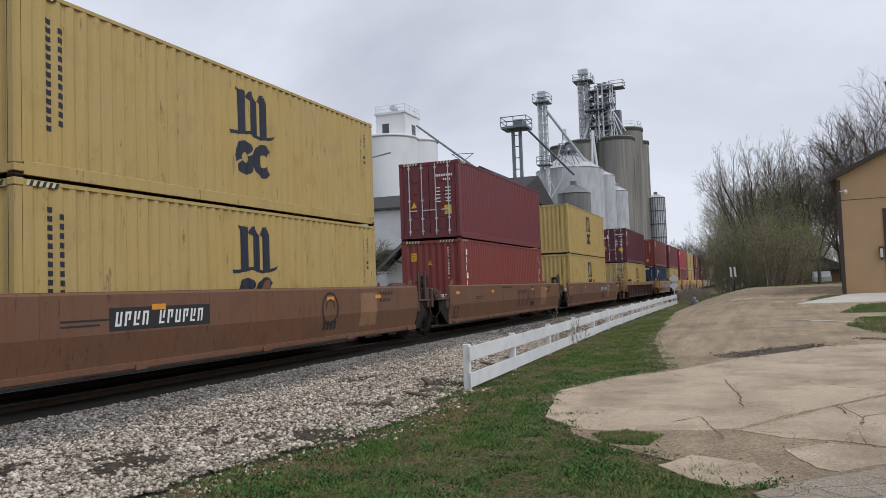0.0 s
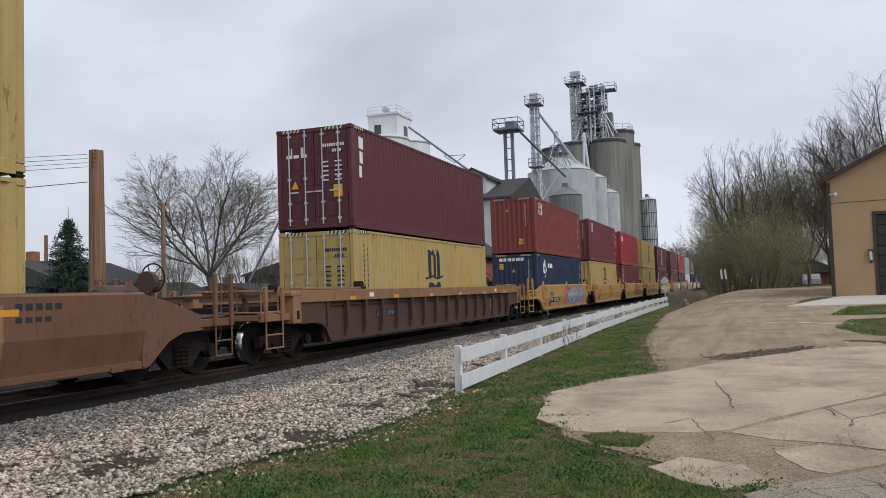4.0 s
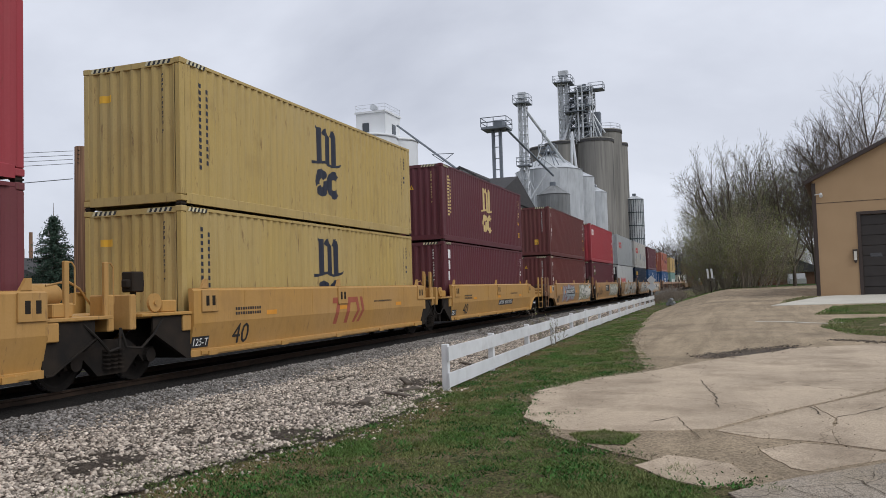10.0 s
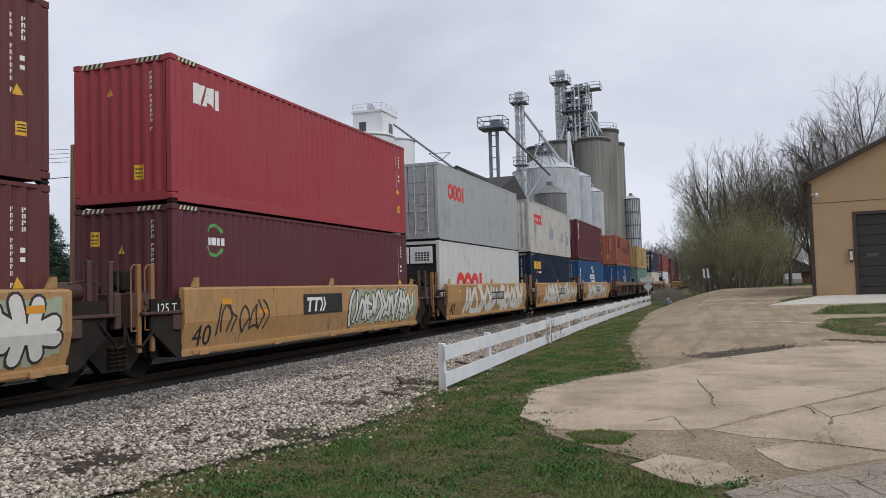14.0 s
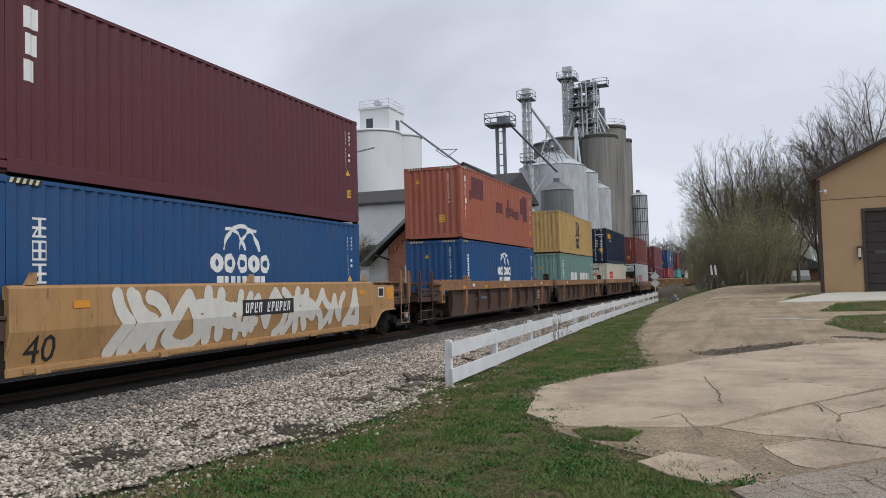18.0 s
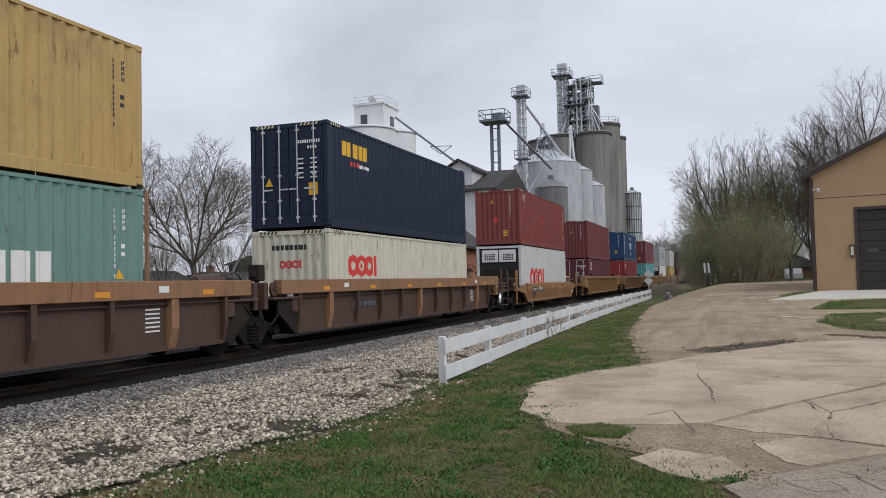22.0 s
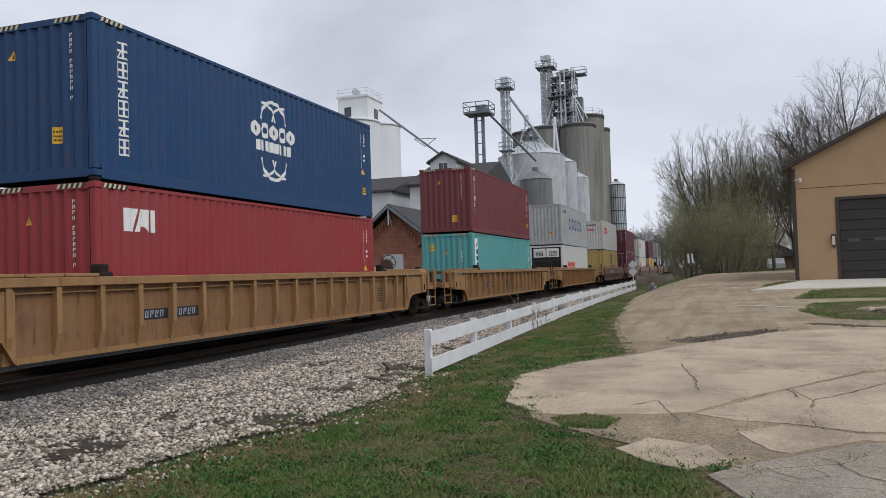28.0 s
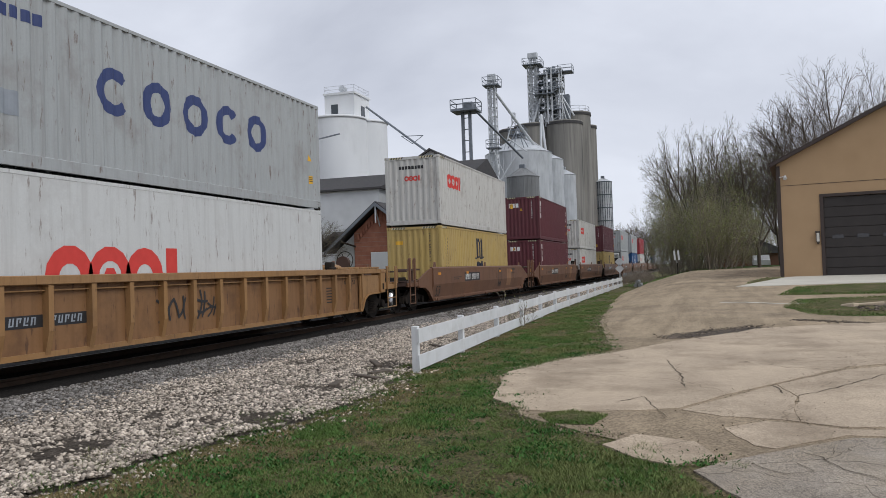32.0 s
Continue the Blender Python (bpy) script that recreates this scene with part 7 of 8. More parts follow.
# lower sheds with dark roofs
for nm, az0, az1, d, top, ridge in (("annex", 20.4, 29.8, 88, 5.7, 6.3), ("mill_house", 15.3, 20.6, 76, 6.4, 7.4)):
    x0, y0 = at(az1, d)
    x1, y1 = at(az0, d)
    shed = thing(nm, "white-sided mill building with a dark shingled roof", "building")
    wx, wy = 14.0, abs(y0 - y1)
    xa, ya = min(x0, x1), min(y0, y1)
    z1, zr = high(top, d), high(ridge, d)
    part("wall", boxes((xa, ya, -0.4, xa + wx, ya + wy, z1)), WHITE_SIDE, shed)
    bm = bmesh.new()
    prism(bm, [(xa - 0.4, z1), (xa + wx / 2, zr + 1.2), (xa + wx + 0.4, z1), (xa + wx + 0.4, z1 - 0.2), (xa - 0.4, z1 - 0.2)], "y", ya - 0.4, ya + wy + 0.4)
    part("roof", bm, ROOF_DARK, shed)
    if nm == "mill_house":
        cy = at(18.2, d)[1]
        bm = bmesh.new()
        zt = high(8.0, d)
        prism(bm, [(cy - 1.3, z1), (cy - 1.3, zt), (cy, zt + 0.75), (cy + 1.3, zt), (cy + 1.3, z1)], "x", xa + 1.2, xa + wx - 2)
        part("dormer", bm, WHITE_SIDE, shed, "white gabled dormer")
        for s in (-1, 1):
            bm = bmesh.new()
            prism(bm, [(cy + s * 1.6, zt - 0.2), (cy, zt + 0.75), (cy, zt + 0.95), (cy + s * 1.6, zt)], "x", xa + 0.9, xa + wx - 2)
            part("dormer_roof", bm, ROOF_DARK, shed)
        w = part("window", boxes((xa + 1.14, cy - 0.5, zt - 1.35, xa + 1.2, cy + 0.5, zt - 0.1)), WHITE_CON, shed)
        part("pane", boxes((xa + 1.1, cy - 0.42, zt - 1.27, xa + 1.14, cy - 0.04, zt - 0.18), (xa + 1.1, cy + 0.04, zt - 1.27, xa + 1.14, cy + 0.42, zt - 0.18)), GLASS, w)
# blue dust collector and lattice gantry by the white silo
x, y = at(30.9, 92)
leg = thing("bucket_elevator", "blue steel bucket elevator head on a braced gantry", "machinery")
part("leg_casing", boxes((x - 0.4, y - 0.4, high(5.6, 92), x + 0.4, y + 0.4, high(7.2, 92)), bevel=0.05), BLUE_STEEL, leg)
part("cyclone", bars([((x, y - 0.9, high(5.4, 92)), (x, y - 0.9, high(6.4, 92)))], 0.55, 12), BLUE_STEEL, leg)
for dy in (-0.35, 0.35):
    part("support_leg", bars([((x, y + dy, -0.3), (x, y + dy, high(5.7, 92)))], 0.12, 6), GALV, leg)
bm = bmesh.new()
zt = high(7.2, 92)
prism(bm, [(y - 1.2, zt), (y + 1.2, zt), (y + 0.9, zt + 0.9), (y - 0.2, zt + 1.5), (y - 0.9, zt + 0.9)], "x", x - 0.7, x + 0.7)
part("leg_head", bm, BLUE_STEEL, leg)
part("head_railing", railing([(x - 1.3, y - 1.8, zt), (x + 1.3, y - 1.8, zt), (x + 1.3, y + 1.8, zt), (x - 1.3, y + 1.8, zt)], 1.1, 0.03, True), GALV_DARK, leg)
xg, yg = at(28.1, 93)
gantry = []
for dx in (-1.2, 1.2):
    for dy in (-1.2, 1.2):
        gantry.append(((xg + dx, yg + dy, -0.3), (xg + dx, yg + dy, high(9.3, 93))))
for z in np.arange(3, high(9.3, 93), 2.4):
    gantry += [((xg - 1.2, yg - 1.2, z), (xg - 1.2, yg + 1.2, z)), ((xg - 1.2, yg - 1.2, z), (xg - 1.2, yg + 1.2, z + 2.4)), ((xg - 1.2, yg - 1.2, z), (xg + 1.2, yg - 1.2, z + 2.4)), ((xg - 1.2, yg - 1.2, z), (xg + 1.2, yg - 1.2, z))]
gantry += [((xg, yg, high(9.0, 93)), (xg + 3, yg - 5, high(9.9, 93))), ((xg - 1, yg + 1, high(5.9, 93)), (x, y, high(5.9, 92))), ((xg - 1, yg + 1, high(6.5, 93)), (x, y, high(6.5, 92))), ((xg, yg + 1, high(8.3, 93)), (xg + 1, yg + 4.5, high(5.9, 93))), ((xg, yg - 1, high(8.3, 93)), (xg + 1, yg + 3, high(5.9, 93)))]
part("gantry", bars(gantry, 0.09, 5), GALV_DARK, leg, "braced galvanised gantry")
part("spout", bars([((x, y, zt), (x - 4, y + 3.5, 3.0))], 0.14, 8), GALV_DARK, leg)

# ---- steel bins, concrete silos and towers ----
OLD_GALV = surface("dull_galvanised_steel", (0.23, 0.235, 0.235), (0.16, 0.165, 0.165), 1.0, 0.6, 0.1, 0.05, 12, (1, 1, 0.3), (0.17, 0.17, 0.17), 0.5, 0.4)
STRUT = surface("blue_grey_strut_steel", (0.055, 0.072, 0.085), None, 2, 0.6)
bins = [("steel_bin", 11.9, 122, 4.95, 8.0, 2.6), ("steel_bin", 9.72, 128, 2.1, 7.5, 0.9), ("steel_bin", 8.82, 130, 1.95, 6.4, 0.9), ("steel_bin", 11.65, 100, 1.95, 6.4, 1.1), ("steel_bin", 6.1, 168, 1.75, 5.8, 0.7)]
for nm, az, d, r, el, roof in bins:
    x, y = at(az, d)
    b = thing(nm, "corrugated galvanised steel grain bin with a conical roof" if az != 6.1 else "tall dark steel bin with upright stiffeners", "grain bin")
    mat = OLD_GALV if az == 11.65 else GALV
    cylinder("wall", x, y, r, -0.4, high(el, d), mat, b, 36, roof, 0.85)
    for k in range(24):
        a = k * math.tau / 24
        part("stiffener", bars([((x + r * math.cos(a), y + r * math.sin(a), 0), (x + r * math.cos(a), y + r * math.sin(a), high(el, d)))], 0.05 if az != 6.1 else 0.07, 4), mat if az != 6.1 else STRUT, b)
    if az == 6.1:
        for q in range(1, 8):
            bm = bmesh.new()
            lathe(bm, [(r + 0.02, high(el, d) * q / 7 - 0.16), (r + 0.09, high(el, d) * q / 7 - 0.16), (r + 0.09, high(el, d) * q / 7), (r + 0.02, high(el, d) * q / 7)], 28, x, y, False)
            part("wind_ring", bm, STRUT, b)
    bm = bmesh.new()
    for k in range(18):
        a = k * math.tau / 18
        bar(bm, (x + r * math.cos(a), y + r * math.sin(a), high(el, d) + 0.02), (x + 0.4 * math.cos(a), y + 0.4 * math.sin(a), high(el, d) + roof), 0.05, 4)
    part("roof_ribs", bm, mat, b)
    part("roof_cap", boxes((x - 0.35, y - 0.35, high(el, d) + roof - 0.1, x + 0.35, y + 0.35, high(el, d) + roof + 0.5), bevel=0.05), GALV_DARK, b)
silos = thing("concrete_silos", "row of tall weathered concrete grain silos", "grain silo")
for az, d, r, el in ((7.95, 160, 3.3, 10.5), (8.62, 150, 3.3, 9.95), (7.15, 168, 2.2, 9.6), (10.75, 152, 3.6, 9.85), (9.75, 156, 3.4, 9.8), (12.1, 158, 3.0, 9.6)):
    x, y = at(az, d)
    cylinder("silo", x, y, r, -0.4, high(el, d), GREY_CON, silos, 40)
    bm = bmesh.new()
    lathe(bm, [(r + 0.12, high(el, d) - 0.35), (r + 0.12, high(el, d) + 0.1), (r - 0.2, high(el, d) + 0.1)], 40, x, y, False)
    part("silo_rim", bm, ROOF_DARK, silos, "dark weathered rim")
x, y = at(7.95, 160)
part("silo_railing", railing([(x + 3.1 * math.cos(k), y + 3.1 * math.sin(k), high(10.5, 160) + 0.3) for k in np.linspace(0, math.tau, 13)], 1.1, 0.03), GALV_DARK, silos)


def lattice(parent, x, y, w, z0, z1, step, r=0.06, name="tower_frame", mat=None):
    s = []
    c = [(x - w, y - w), (x + w, y - w), (x + w, y + w), (x - w, y + w)]
    for px, py in c:
        s.append(((px, py, z0), (px, py, z1)))
    z = z0
    while z < z1 - 0.1:
        zz = min(z + step, z1)
        for k in range(4):
            a, b = c[k], c[(k + 1) % 4]
            s += [((*a, z), (*b, zz)), ((*a, zz), (*b, zz))]
        z = zz
    return part(name, bars(s, r, 4), mat or GALV, parent)


def deck(parent, x, y, w, z, rail=1.1):
    part("deck", boxes((x - w, y - w, z - 0.15, x + w, y + w, z)), GALV_DARK, parent)
    part("deck_railing", railing([(x - w, y - w, z), (x + w, y - w, z), (x + w, y + w, z), (x - w, y + w, z)], rail, 0.04, True), GALV_DARK, parent)


D1 = 150
x, y = at(10.65, D1)
tower = thing("elevator_tower", "tall galvanised lattice tower with elevator legs and decks", "tower")
lattice(tower, x, y, 0.9, high(9.8, D1), high(14.2, D1), 1.6, 0.09)
part("leg_casing", boxes((x - 0.35, y - 0.7, high(9.8, D1), x + 0.35, y - 0.15, high(14.6, D1)), (x - 0.35, y + 0.15, high(9.8, D1), x + 0.35, y + 0.7, high(14.6, D1)), (x - 0.5, y - 0.9, high(14.5, D1), x + 0.5, y + 0.9, high(14.5, D1) + 1.1), bevel=0.08), GALV, tower)
deck(tower, x, y, 1.7, high(14.05, D1))
x2, y2 = at(9.2, D1)
lattice(tower, x2, y2, 1.6, high(9.9, D1), high(13.6, D1), 1.7, 0.1)
for el in (10.9, 12.3, 13.3):
    deck(tower, x2, y2 + 0.6, 2.1, high(el, D1))
deck(tower, x2, y2 - 2.2, 1.3, high(13.45, D1))
for k in range(3):
    part("down_spout", bars([((x2 - 1 + k * 0.5, y2 + 1.2 - k * 0.8, high(12.9, D1)), (x2 - 2 + k * 1.4, y2 + 4.0 - k * 2.2, high(9.9, D1)))], 0.22, 8), GALV, tower)
part("down_spout", bars([((x, y, high(11.8, D1)), (x - 1.5, y + 0.4, high(8.6, D1)))], 0.3, 8), GALV, tower)
part("leg_casing", boxes((x2 - 0.4, y2 - 0.3, high(9.9, D1), x2 + 0.4, y2 + 0.3, high(13.9, D1)), (x2 + 0.5, y2 - 2.6, high(9.9, D1), x2 + 1.9, y2 - 1.3, high(12.0, D1)), bevel=0.08), GALV_DARK, tower)
xa, ya = at(10.65, D1)
xb, yb = at(9.2, D1)
pipes = [((xa, ya, high(13.5, D1)), (xb, yb, high(12.4, D1))), ((xa, ya, high(12.6, D1)), (xb, yb, high(11.2, D1)))]
for az, el in ((8.4, 9.95), (8.9, 9.9), (9.6, 9.85), (10.2, 9.85), (7.9, 10.5), (8.2, 10.3), (9.9, 9.85), (11.0, 9.8)):
    xe, ye = at(az, 149)
    pipes.append(((xb - 0.8, yb + 1.2 * (az - 9.2), high(11.6 + 0.5 * ((az * 7) % 1), D1)), (xe, ye, high(el, 149))))
for p in pipes:
    part("distributor_pipe", bars([p], 0.17, 6), GALV, tower)
for az in (9.95, 10.3):
    part("down_pipe", bars([((*at(10.2, 146), high(10.7, 146)), (*at(az, 144), high(8.0, 144)))], 0.24, 8), GALV, tower)
for da in (-0.35, 0.2, 0.5):
    xe, ye = at(9.2 + da, D1 - 2)
    part("elevator_leg", boxes((xe - 0.13, ye - 0.13, high(9.9, D1), xe + 0.13, ye + 0.13, high(13.9 - abs(da), D1)), bevel=0.03), GALV, tower)
for k, (dx, dy, e0, e1) in enumerate(((-0.6, 2.0, 10.2, 12.6), (0.4, 1.4, 10.0, 13.0), (-1.2, -1.2, 10.4, 12.8), (0.8, -0.4, 11.0, 13.6), (-1.6, 0.4, 9.9, 12.2), (1.4, 2.4, 10.0, 11.8))):
    part("brace", bars([((x2 + dx, y2 + dy, high(e0, D1)), (x2 - dx * 0.6, y2 + dy * 0.2 - 0.6, high(e1, D1)))], 0.09, 5), STRUT, tower)
for el in (11.4, 12.75):
    deck(tower, x2 - 0.4, y2 + 1.5, 1.2, high(el, D1))
part("motor_cover", boxes((x2 - 0.6, y2 + 0.2, high(13.3, D1), x2 + 0.6, y2 + 1.3, high(13.3, D1) + 1.4), (x2 - 0.4, y2 - 1.4, high(13.3, D1), x2 + 0.4, y2 - 0.5, high(13.3, D1) + 1.0), bevel=0.1), STRUT, tower)
lattice(tower, x2 - 0.3, y2 + 2.1, 0.5, high(9.9, D1), high(12.9, D1), 1.0, 0.06, "inner_frame", STRUT)
part("aerial", bars([((xb, yb + 3, high(13.4, D1)), (xb, yb + 3, high(14.9, D1)))], 0.04, 4), GALV_DARK, tower)
deck(tower, xa - 0.5, ya - 2.2, 1.9, high(11.95, D1))
D2 = 116
x, y = at(13.6, D2)
leg2 = thing("elevator_tower", "slender galvanised elevator leg with a caged deck", "tower")
lattice(leg2, x, y, 0.55, 0, high(13.2, D2), 1.3, 0.06)
part("leg_casing", boxes((x - 0.22, y - 0.5, 0, x + 0.22, y - 0.12, high(13.3, D2)), (x - 0.22, y + 0.12, 0, x + 0.22, y + 0.5, high(13.3, D2)), (x - 0.35, y - 0.6, high(13.2, D2), x + 0.35, y + 0.6, high(13.2, D2) + 0.9), bevel=0.06), GALV, leg2)
deck(leg2, x, y, 1.15, high(12.85, D2))
deck(leg2, x, y, 0.95, high(8.55, D2))
xe, ye = at(10.75, 120)
part("down_spout", bars([((x, y - 0.4, high(12.4, D2)), (xe, ye, high(8.6, 120)))], 0.2, 8), GALV, leg2, "long inclined spout")
lattice(leg2, (x + xe) / 2, (y + ye) / 2, 0.25, high(10.1, 118), high(10.9, 118), 0.5, 0.03, "spout_brace")
x0, y0 = at(11.9, 122)
zc = high(8.0, 122) + 2.6
part("catwalk", boxes((x0 - 1.2, y0 - 1.2, zc + 0.3, x0 + 1.2, y0 + 1.2, zc + 0.42)), GALV_DARK, leg2)
part("catwalk_railing", railing([(x0 - 1.2, y0 - 1.2, zc + 0.4), (x0 + 1.2, y0 - 1.2, zc + 0.4), (x0 + 1.2, y0 + 1.2, zc + 0.4), (x0 - 1.2, y0 + 1.2, zc + 0.4)], 1.1, 0.05, True), GALV_DARK, leg2)
for da, dd, el in ((9.55, 128, 7.9), (8.65, 130, 6.9), (11.3, 117.5, 6.4), (12.7, 117.5, 6.5)):
    xe, ye = at(da, dd)
    part("branch_spout", bars([((x0, y0, zc + 0.9), (xe, ye, high(el, dd)))], 0.12, 6), GALV, leg2)
for a0, b0, a1, b1, r in ((11.9, 8.2, 13.8, 5.4, 0.13), (13.6, 8.3, 12.5, 5.6, 0.06), (12.6, 9.2, 11.3, 8.2, 0.1), (12.3, 10.1, 12.9, 8.4, 0.08)):
    part("trestle_spout", bars([((*at(a0, 112), high(b0, 112)), (*at(a1, 112), high(b1, 112)))], r, 6), GALV, leg2)
for az in (11.2, 11.5, 12.2, 12.6):
    part("peak_strut", bars([((*at(az, 117), high(8.5, 117)), (*at(11.9, 120), high(9.9, 120)))], 0.07, 5), GALV_DARK, leg2)
D3 = 92
x, y = at(15.5, D3)
load = thing("load_out_tower", "twin-legged load-out tower with a railed platform", "tower")
for dy in (-0.42, 0.42):
    part("leg_casing", boxes((x - 0.18, y + dy - 0.17, -0.3, x + 0.18, y + dy + 0.17, high(11.2, D3)), bevel=0.03), GALV_DARK, load)
part("cross_braces", bars([((x, y - 0.42, z), (x, y + 0.42, z)) for z in np.arange(2, high(11, D3), 1.3)], 0.05, 4), GALV_DARK, load)
part("platform", boxes((x - 1.3, y - 1.5, high(11.1, D3), x + 1.3, y + 1.5, high(11.1, D3) + 0.25)), GALV_DARK, load)
part("platform_railing", railing([(x - 1.3, y - 1.5, high(11.25, D3)), (x + 1.3, y - 1.5, high(11.25, D3)), (x + 1.3, y + 1.5, high(11.25, D3)), (x - 1.3, y + 1.5, high(11.25, D3))], 1.05, 0.05, True), GALV_DARK, load)
part("drive_motor", boxes((x - 0.6, y - 1.0, high(11.25, D3), x + 0.6, y + 0.3, high(11.25, D3) + 0.85), bevel=0.15), GALV_DARK, load)
xe, ye = at(11.6, 99)
part("spout", bars([((x, y - 1.2, high(11.1, D3)), (xe, ye, high(7.75, 99)))], 0.13, 8), GALV_DARK, load, "long inclined spout")
xs_, ys_ = at(22.6, 100)
xe, ye = at(17.0, 84)
conv = thing("grain_spout", "long inclined grain spout from the headhouse", "spout")
part("tube", bars([((xs_, ys_, high(11.65, 100)), (xe, ye, high(7.4, 84)))], 0.13, 8), GALV_DARK, conv)
xm, ym = at(19.4, 91)
part("truss", bars([((xm, ym, high(9.05, 91)), (xm + 0.3, ym - 1.2, high(9.05, 91) + 0.9)), ((xm, ym, high(9.05, 91)), (xm - 0.3, ym + 1.2, high(9.05, 91) + 0.9)), ((xm + 0.3, ym - 1.2, high(9.05, 91) + 0.9), (xm - 0.3, ym + 1.2, high(9.05, 91) + 0.9))], 0.04, 4), GALV_DARK, conv)

# ---- depot, houses, poles ----
depot = thing("brick_depot", "small red-brick depot with a dark bracketed gable roof", "building")
x, y = at(21.9, 54)
zp, ze = high(4.9, 54), high(2.9, 54)
bm = bmesh.new()
prism(bm, [(y - 2.5, -0.4), (y - 2.5, ze - 0.5), (y, zp - 0.25), (y + 1.9, ze), (y + 1.9, -0.4)], "x", x, x + 9)
part("wall", bm, BRICK, depot)
bm = bmesh.new()
prism(bm, [(y + 1.9, -0.4), (y + 1.9, ze), (y + 3.4, ze - 1.3), (y + 3.4, -0.4)], "x", x + 0.15, x + 8.8)
wing = part("wing_wall", bm, WHITE_SIDE, depot, "white clapboard lean-to wall")
for k in range(12):
    z = -0.2 + 0.2 * k
    if z < ze - 0.3:
        part("clapboard", boxes((x + 0.11, y + 1.92, z, x + 0.15, min(y + 3.38, y + 1.9 + (ze - z - 0.2) / 0.87), z + 0.17)), WHITE_SIDE, wing)
for s_, wide, drop in ((-1, 2.9, 2.3), (1, 3.75, 3.2)):
    bm = bmesh.new()
    prism(bm, [(y + s_ * wide, zp - drop), (y, zp - 0.06), (y, zp + 0.12), (y + s_ * wide, zp - drop + 0.18)], "x", x - 0.8, x + 9.6)
    part("roof", bm, ROOF_DARK, depot)
    bm = bmesh.new()
    prism(bm, [(y + s_ * wide, zp - drop - 0.12), (y, zp - 0.18), (y, zp + 0.04), (y + s_ * wide, zp - drop + 0.1)], "x", x - 0.86, x - 0.81)
    part("barge_board", bm, GALV_DARK, depot, "weathered grey barge board")
    for k in range(8):
        q = (k + 0.6) / 9
        part("corbel", boxes((x - 0.12, y + s_ * 1.85 * q - 0.08, zp - 0.5 - (zp - ze) * q - 0.28, x, y + s_ * 1.85 * q + 0.08, zp - 0.4 - (zp - ze) * q)), BRICK, depot)
for z in np.arange(0.0, ze, 0.3):
    part("brick_course", boxes((x - 0.008, y - 1.88, z, x, y + 1.88, z + 0.018)), surface("mortar", (0.36, 0.27, 0.22), None, 4, 0.9), depot)
part("eave_strut", bars([((x, y, zp - 1.5), (x - 0.75, y, zp - 0.35)), ((x - 0.75, y, zp - 1.3), (x - 0.75, y, zp))], 0.05, 5), GALV, depot, "pale timber gable bracket")
w = part("window", boxes((x - 0.06, y - 0.7, 1.2, x, y + 0.7, 2.9), bevel=0.02), WHITE_SIDE, depot, "boarded white window")
part("window_head", boxes((x - 0.04, y - 0.9, 2.95, x, y + 0.9, 3.1)), BRICK, depot)
part("brackets", bars([((x, y + s * 1.8, ze - 0.9), (x - 0.7, y + s * 2.5, ze - 0.6)) for s in (-1, 1)], 0.06, 4), BROWN_TRIM, depot)
shed = thing("white_shed", "low white-sided shed with a grey roof", "building")
x, y = at(25.0, 58)
part("wall", boxes((x, y - 2.2, -0.4, x + 6, y + 2.2, high(1.6, 58))), WHITE_SIDE, shed)
bm = bmesh.new()
prism(bm, [(y - 2.6, high(1.5, 58)), (y, high(3.0, 58)), (y + 2.6, high(1.5, 58)), (y, high(3.0, 58) - 0.2)], "x", x - 0.3, x + 6.3)
part("roof", bm, ROOF_DARK, shed)
for az, d, w_, h_, mat, lab in ((41.7, 76, 3.2, 0.85, WHITE_SIDE, "white-sided house with a low gable roof"), (36.0, 85, 7.5, 0.7, WHITE_SIDE, "long low white building with a dark roof"), (48.6, 58, 4.5, 2.3, surface("slate_siding", (0.10, 0.11, 0.125), None, 1, 0.8), "dark slate-sided house with white trim"), (31.5, 100, 6, 2.2, ROOF_DARK, "dark-roofed mill shed behind the trees")):
    x, y = at(az, d)
    hs = thing("house", lab, "house")
    zr = high(h_, d)
    part("wall", boxes((x, y - w_, -0.4, x + 8, y + w_, zr - 0.9)), mat, hs)
    bm = bmesh.new()
    prism(bm, [(y - w_ - 0.4, zr - 1.05), (y, zr + 0.55), (y + w_ + 0.4, zr - 1.05), (y + w_ + 0.4, zr - 1.2), (y - w_ - 0.4, zr - 1.2)], "x", x - 0.4, x + 8.4)
    part("roof", bm, ROOF_DARK, hs)
    part("window", boxes((x - 0.05, y - 0.6, zr - 2.3, x, y + 0.6, zr - 1.3)), GLASS, hs)
    part("chimney", boxes((x + 2, y + 0.5, zr - 0.6, x + 2.6, y + 1.1, zr + 1.2)), BRICK, hs)
x, y = at(43.7, 23)
pole = thing("utility_pole", "thick weathered brown wooden utility pole with wires", "utility pole")
bm = bmesh.new()
lathe(bm, [(0.24, -0.4), (0.22, 1.5), (0.18, high(9.9, 23))], 14, x, y)
part("shaft", bm, WOOD, pole)
zt = high(9.9, 23)
pins = []
for k in range(4):
    pins += [((x - 0.25, y - 0.1, zt - 0.12 - 0.11 * k), (x + 0.25, y + 0.1, zt - 0.12 - 0.11 * k))]
part("pins", bars(pins, 0.012, 5), STEEL_DARK, pole)
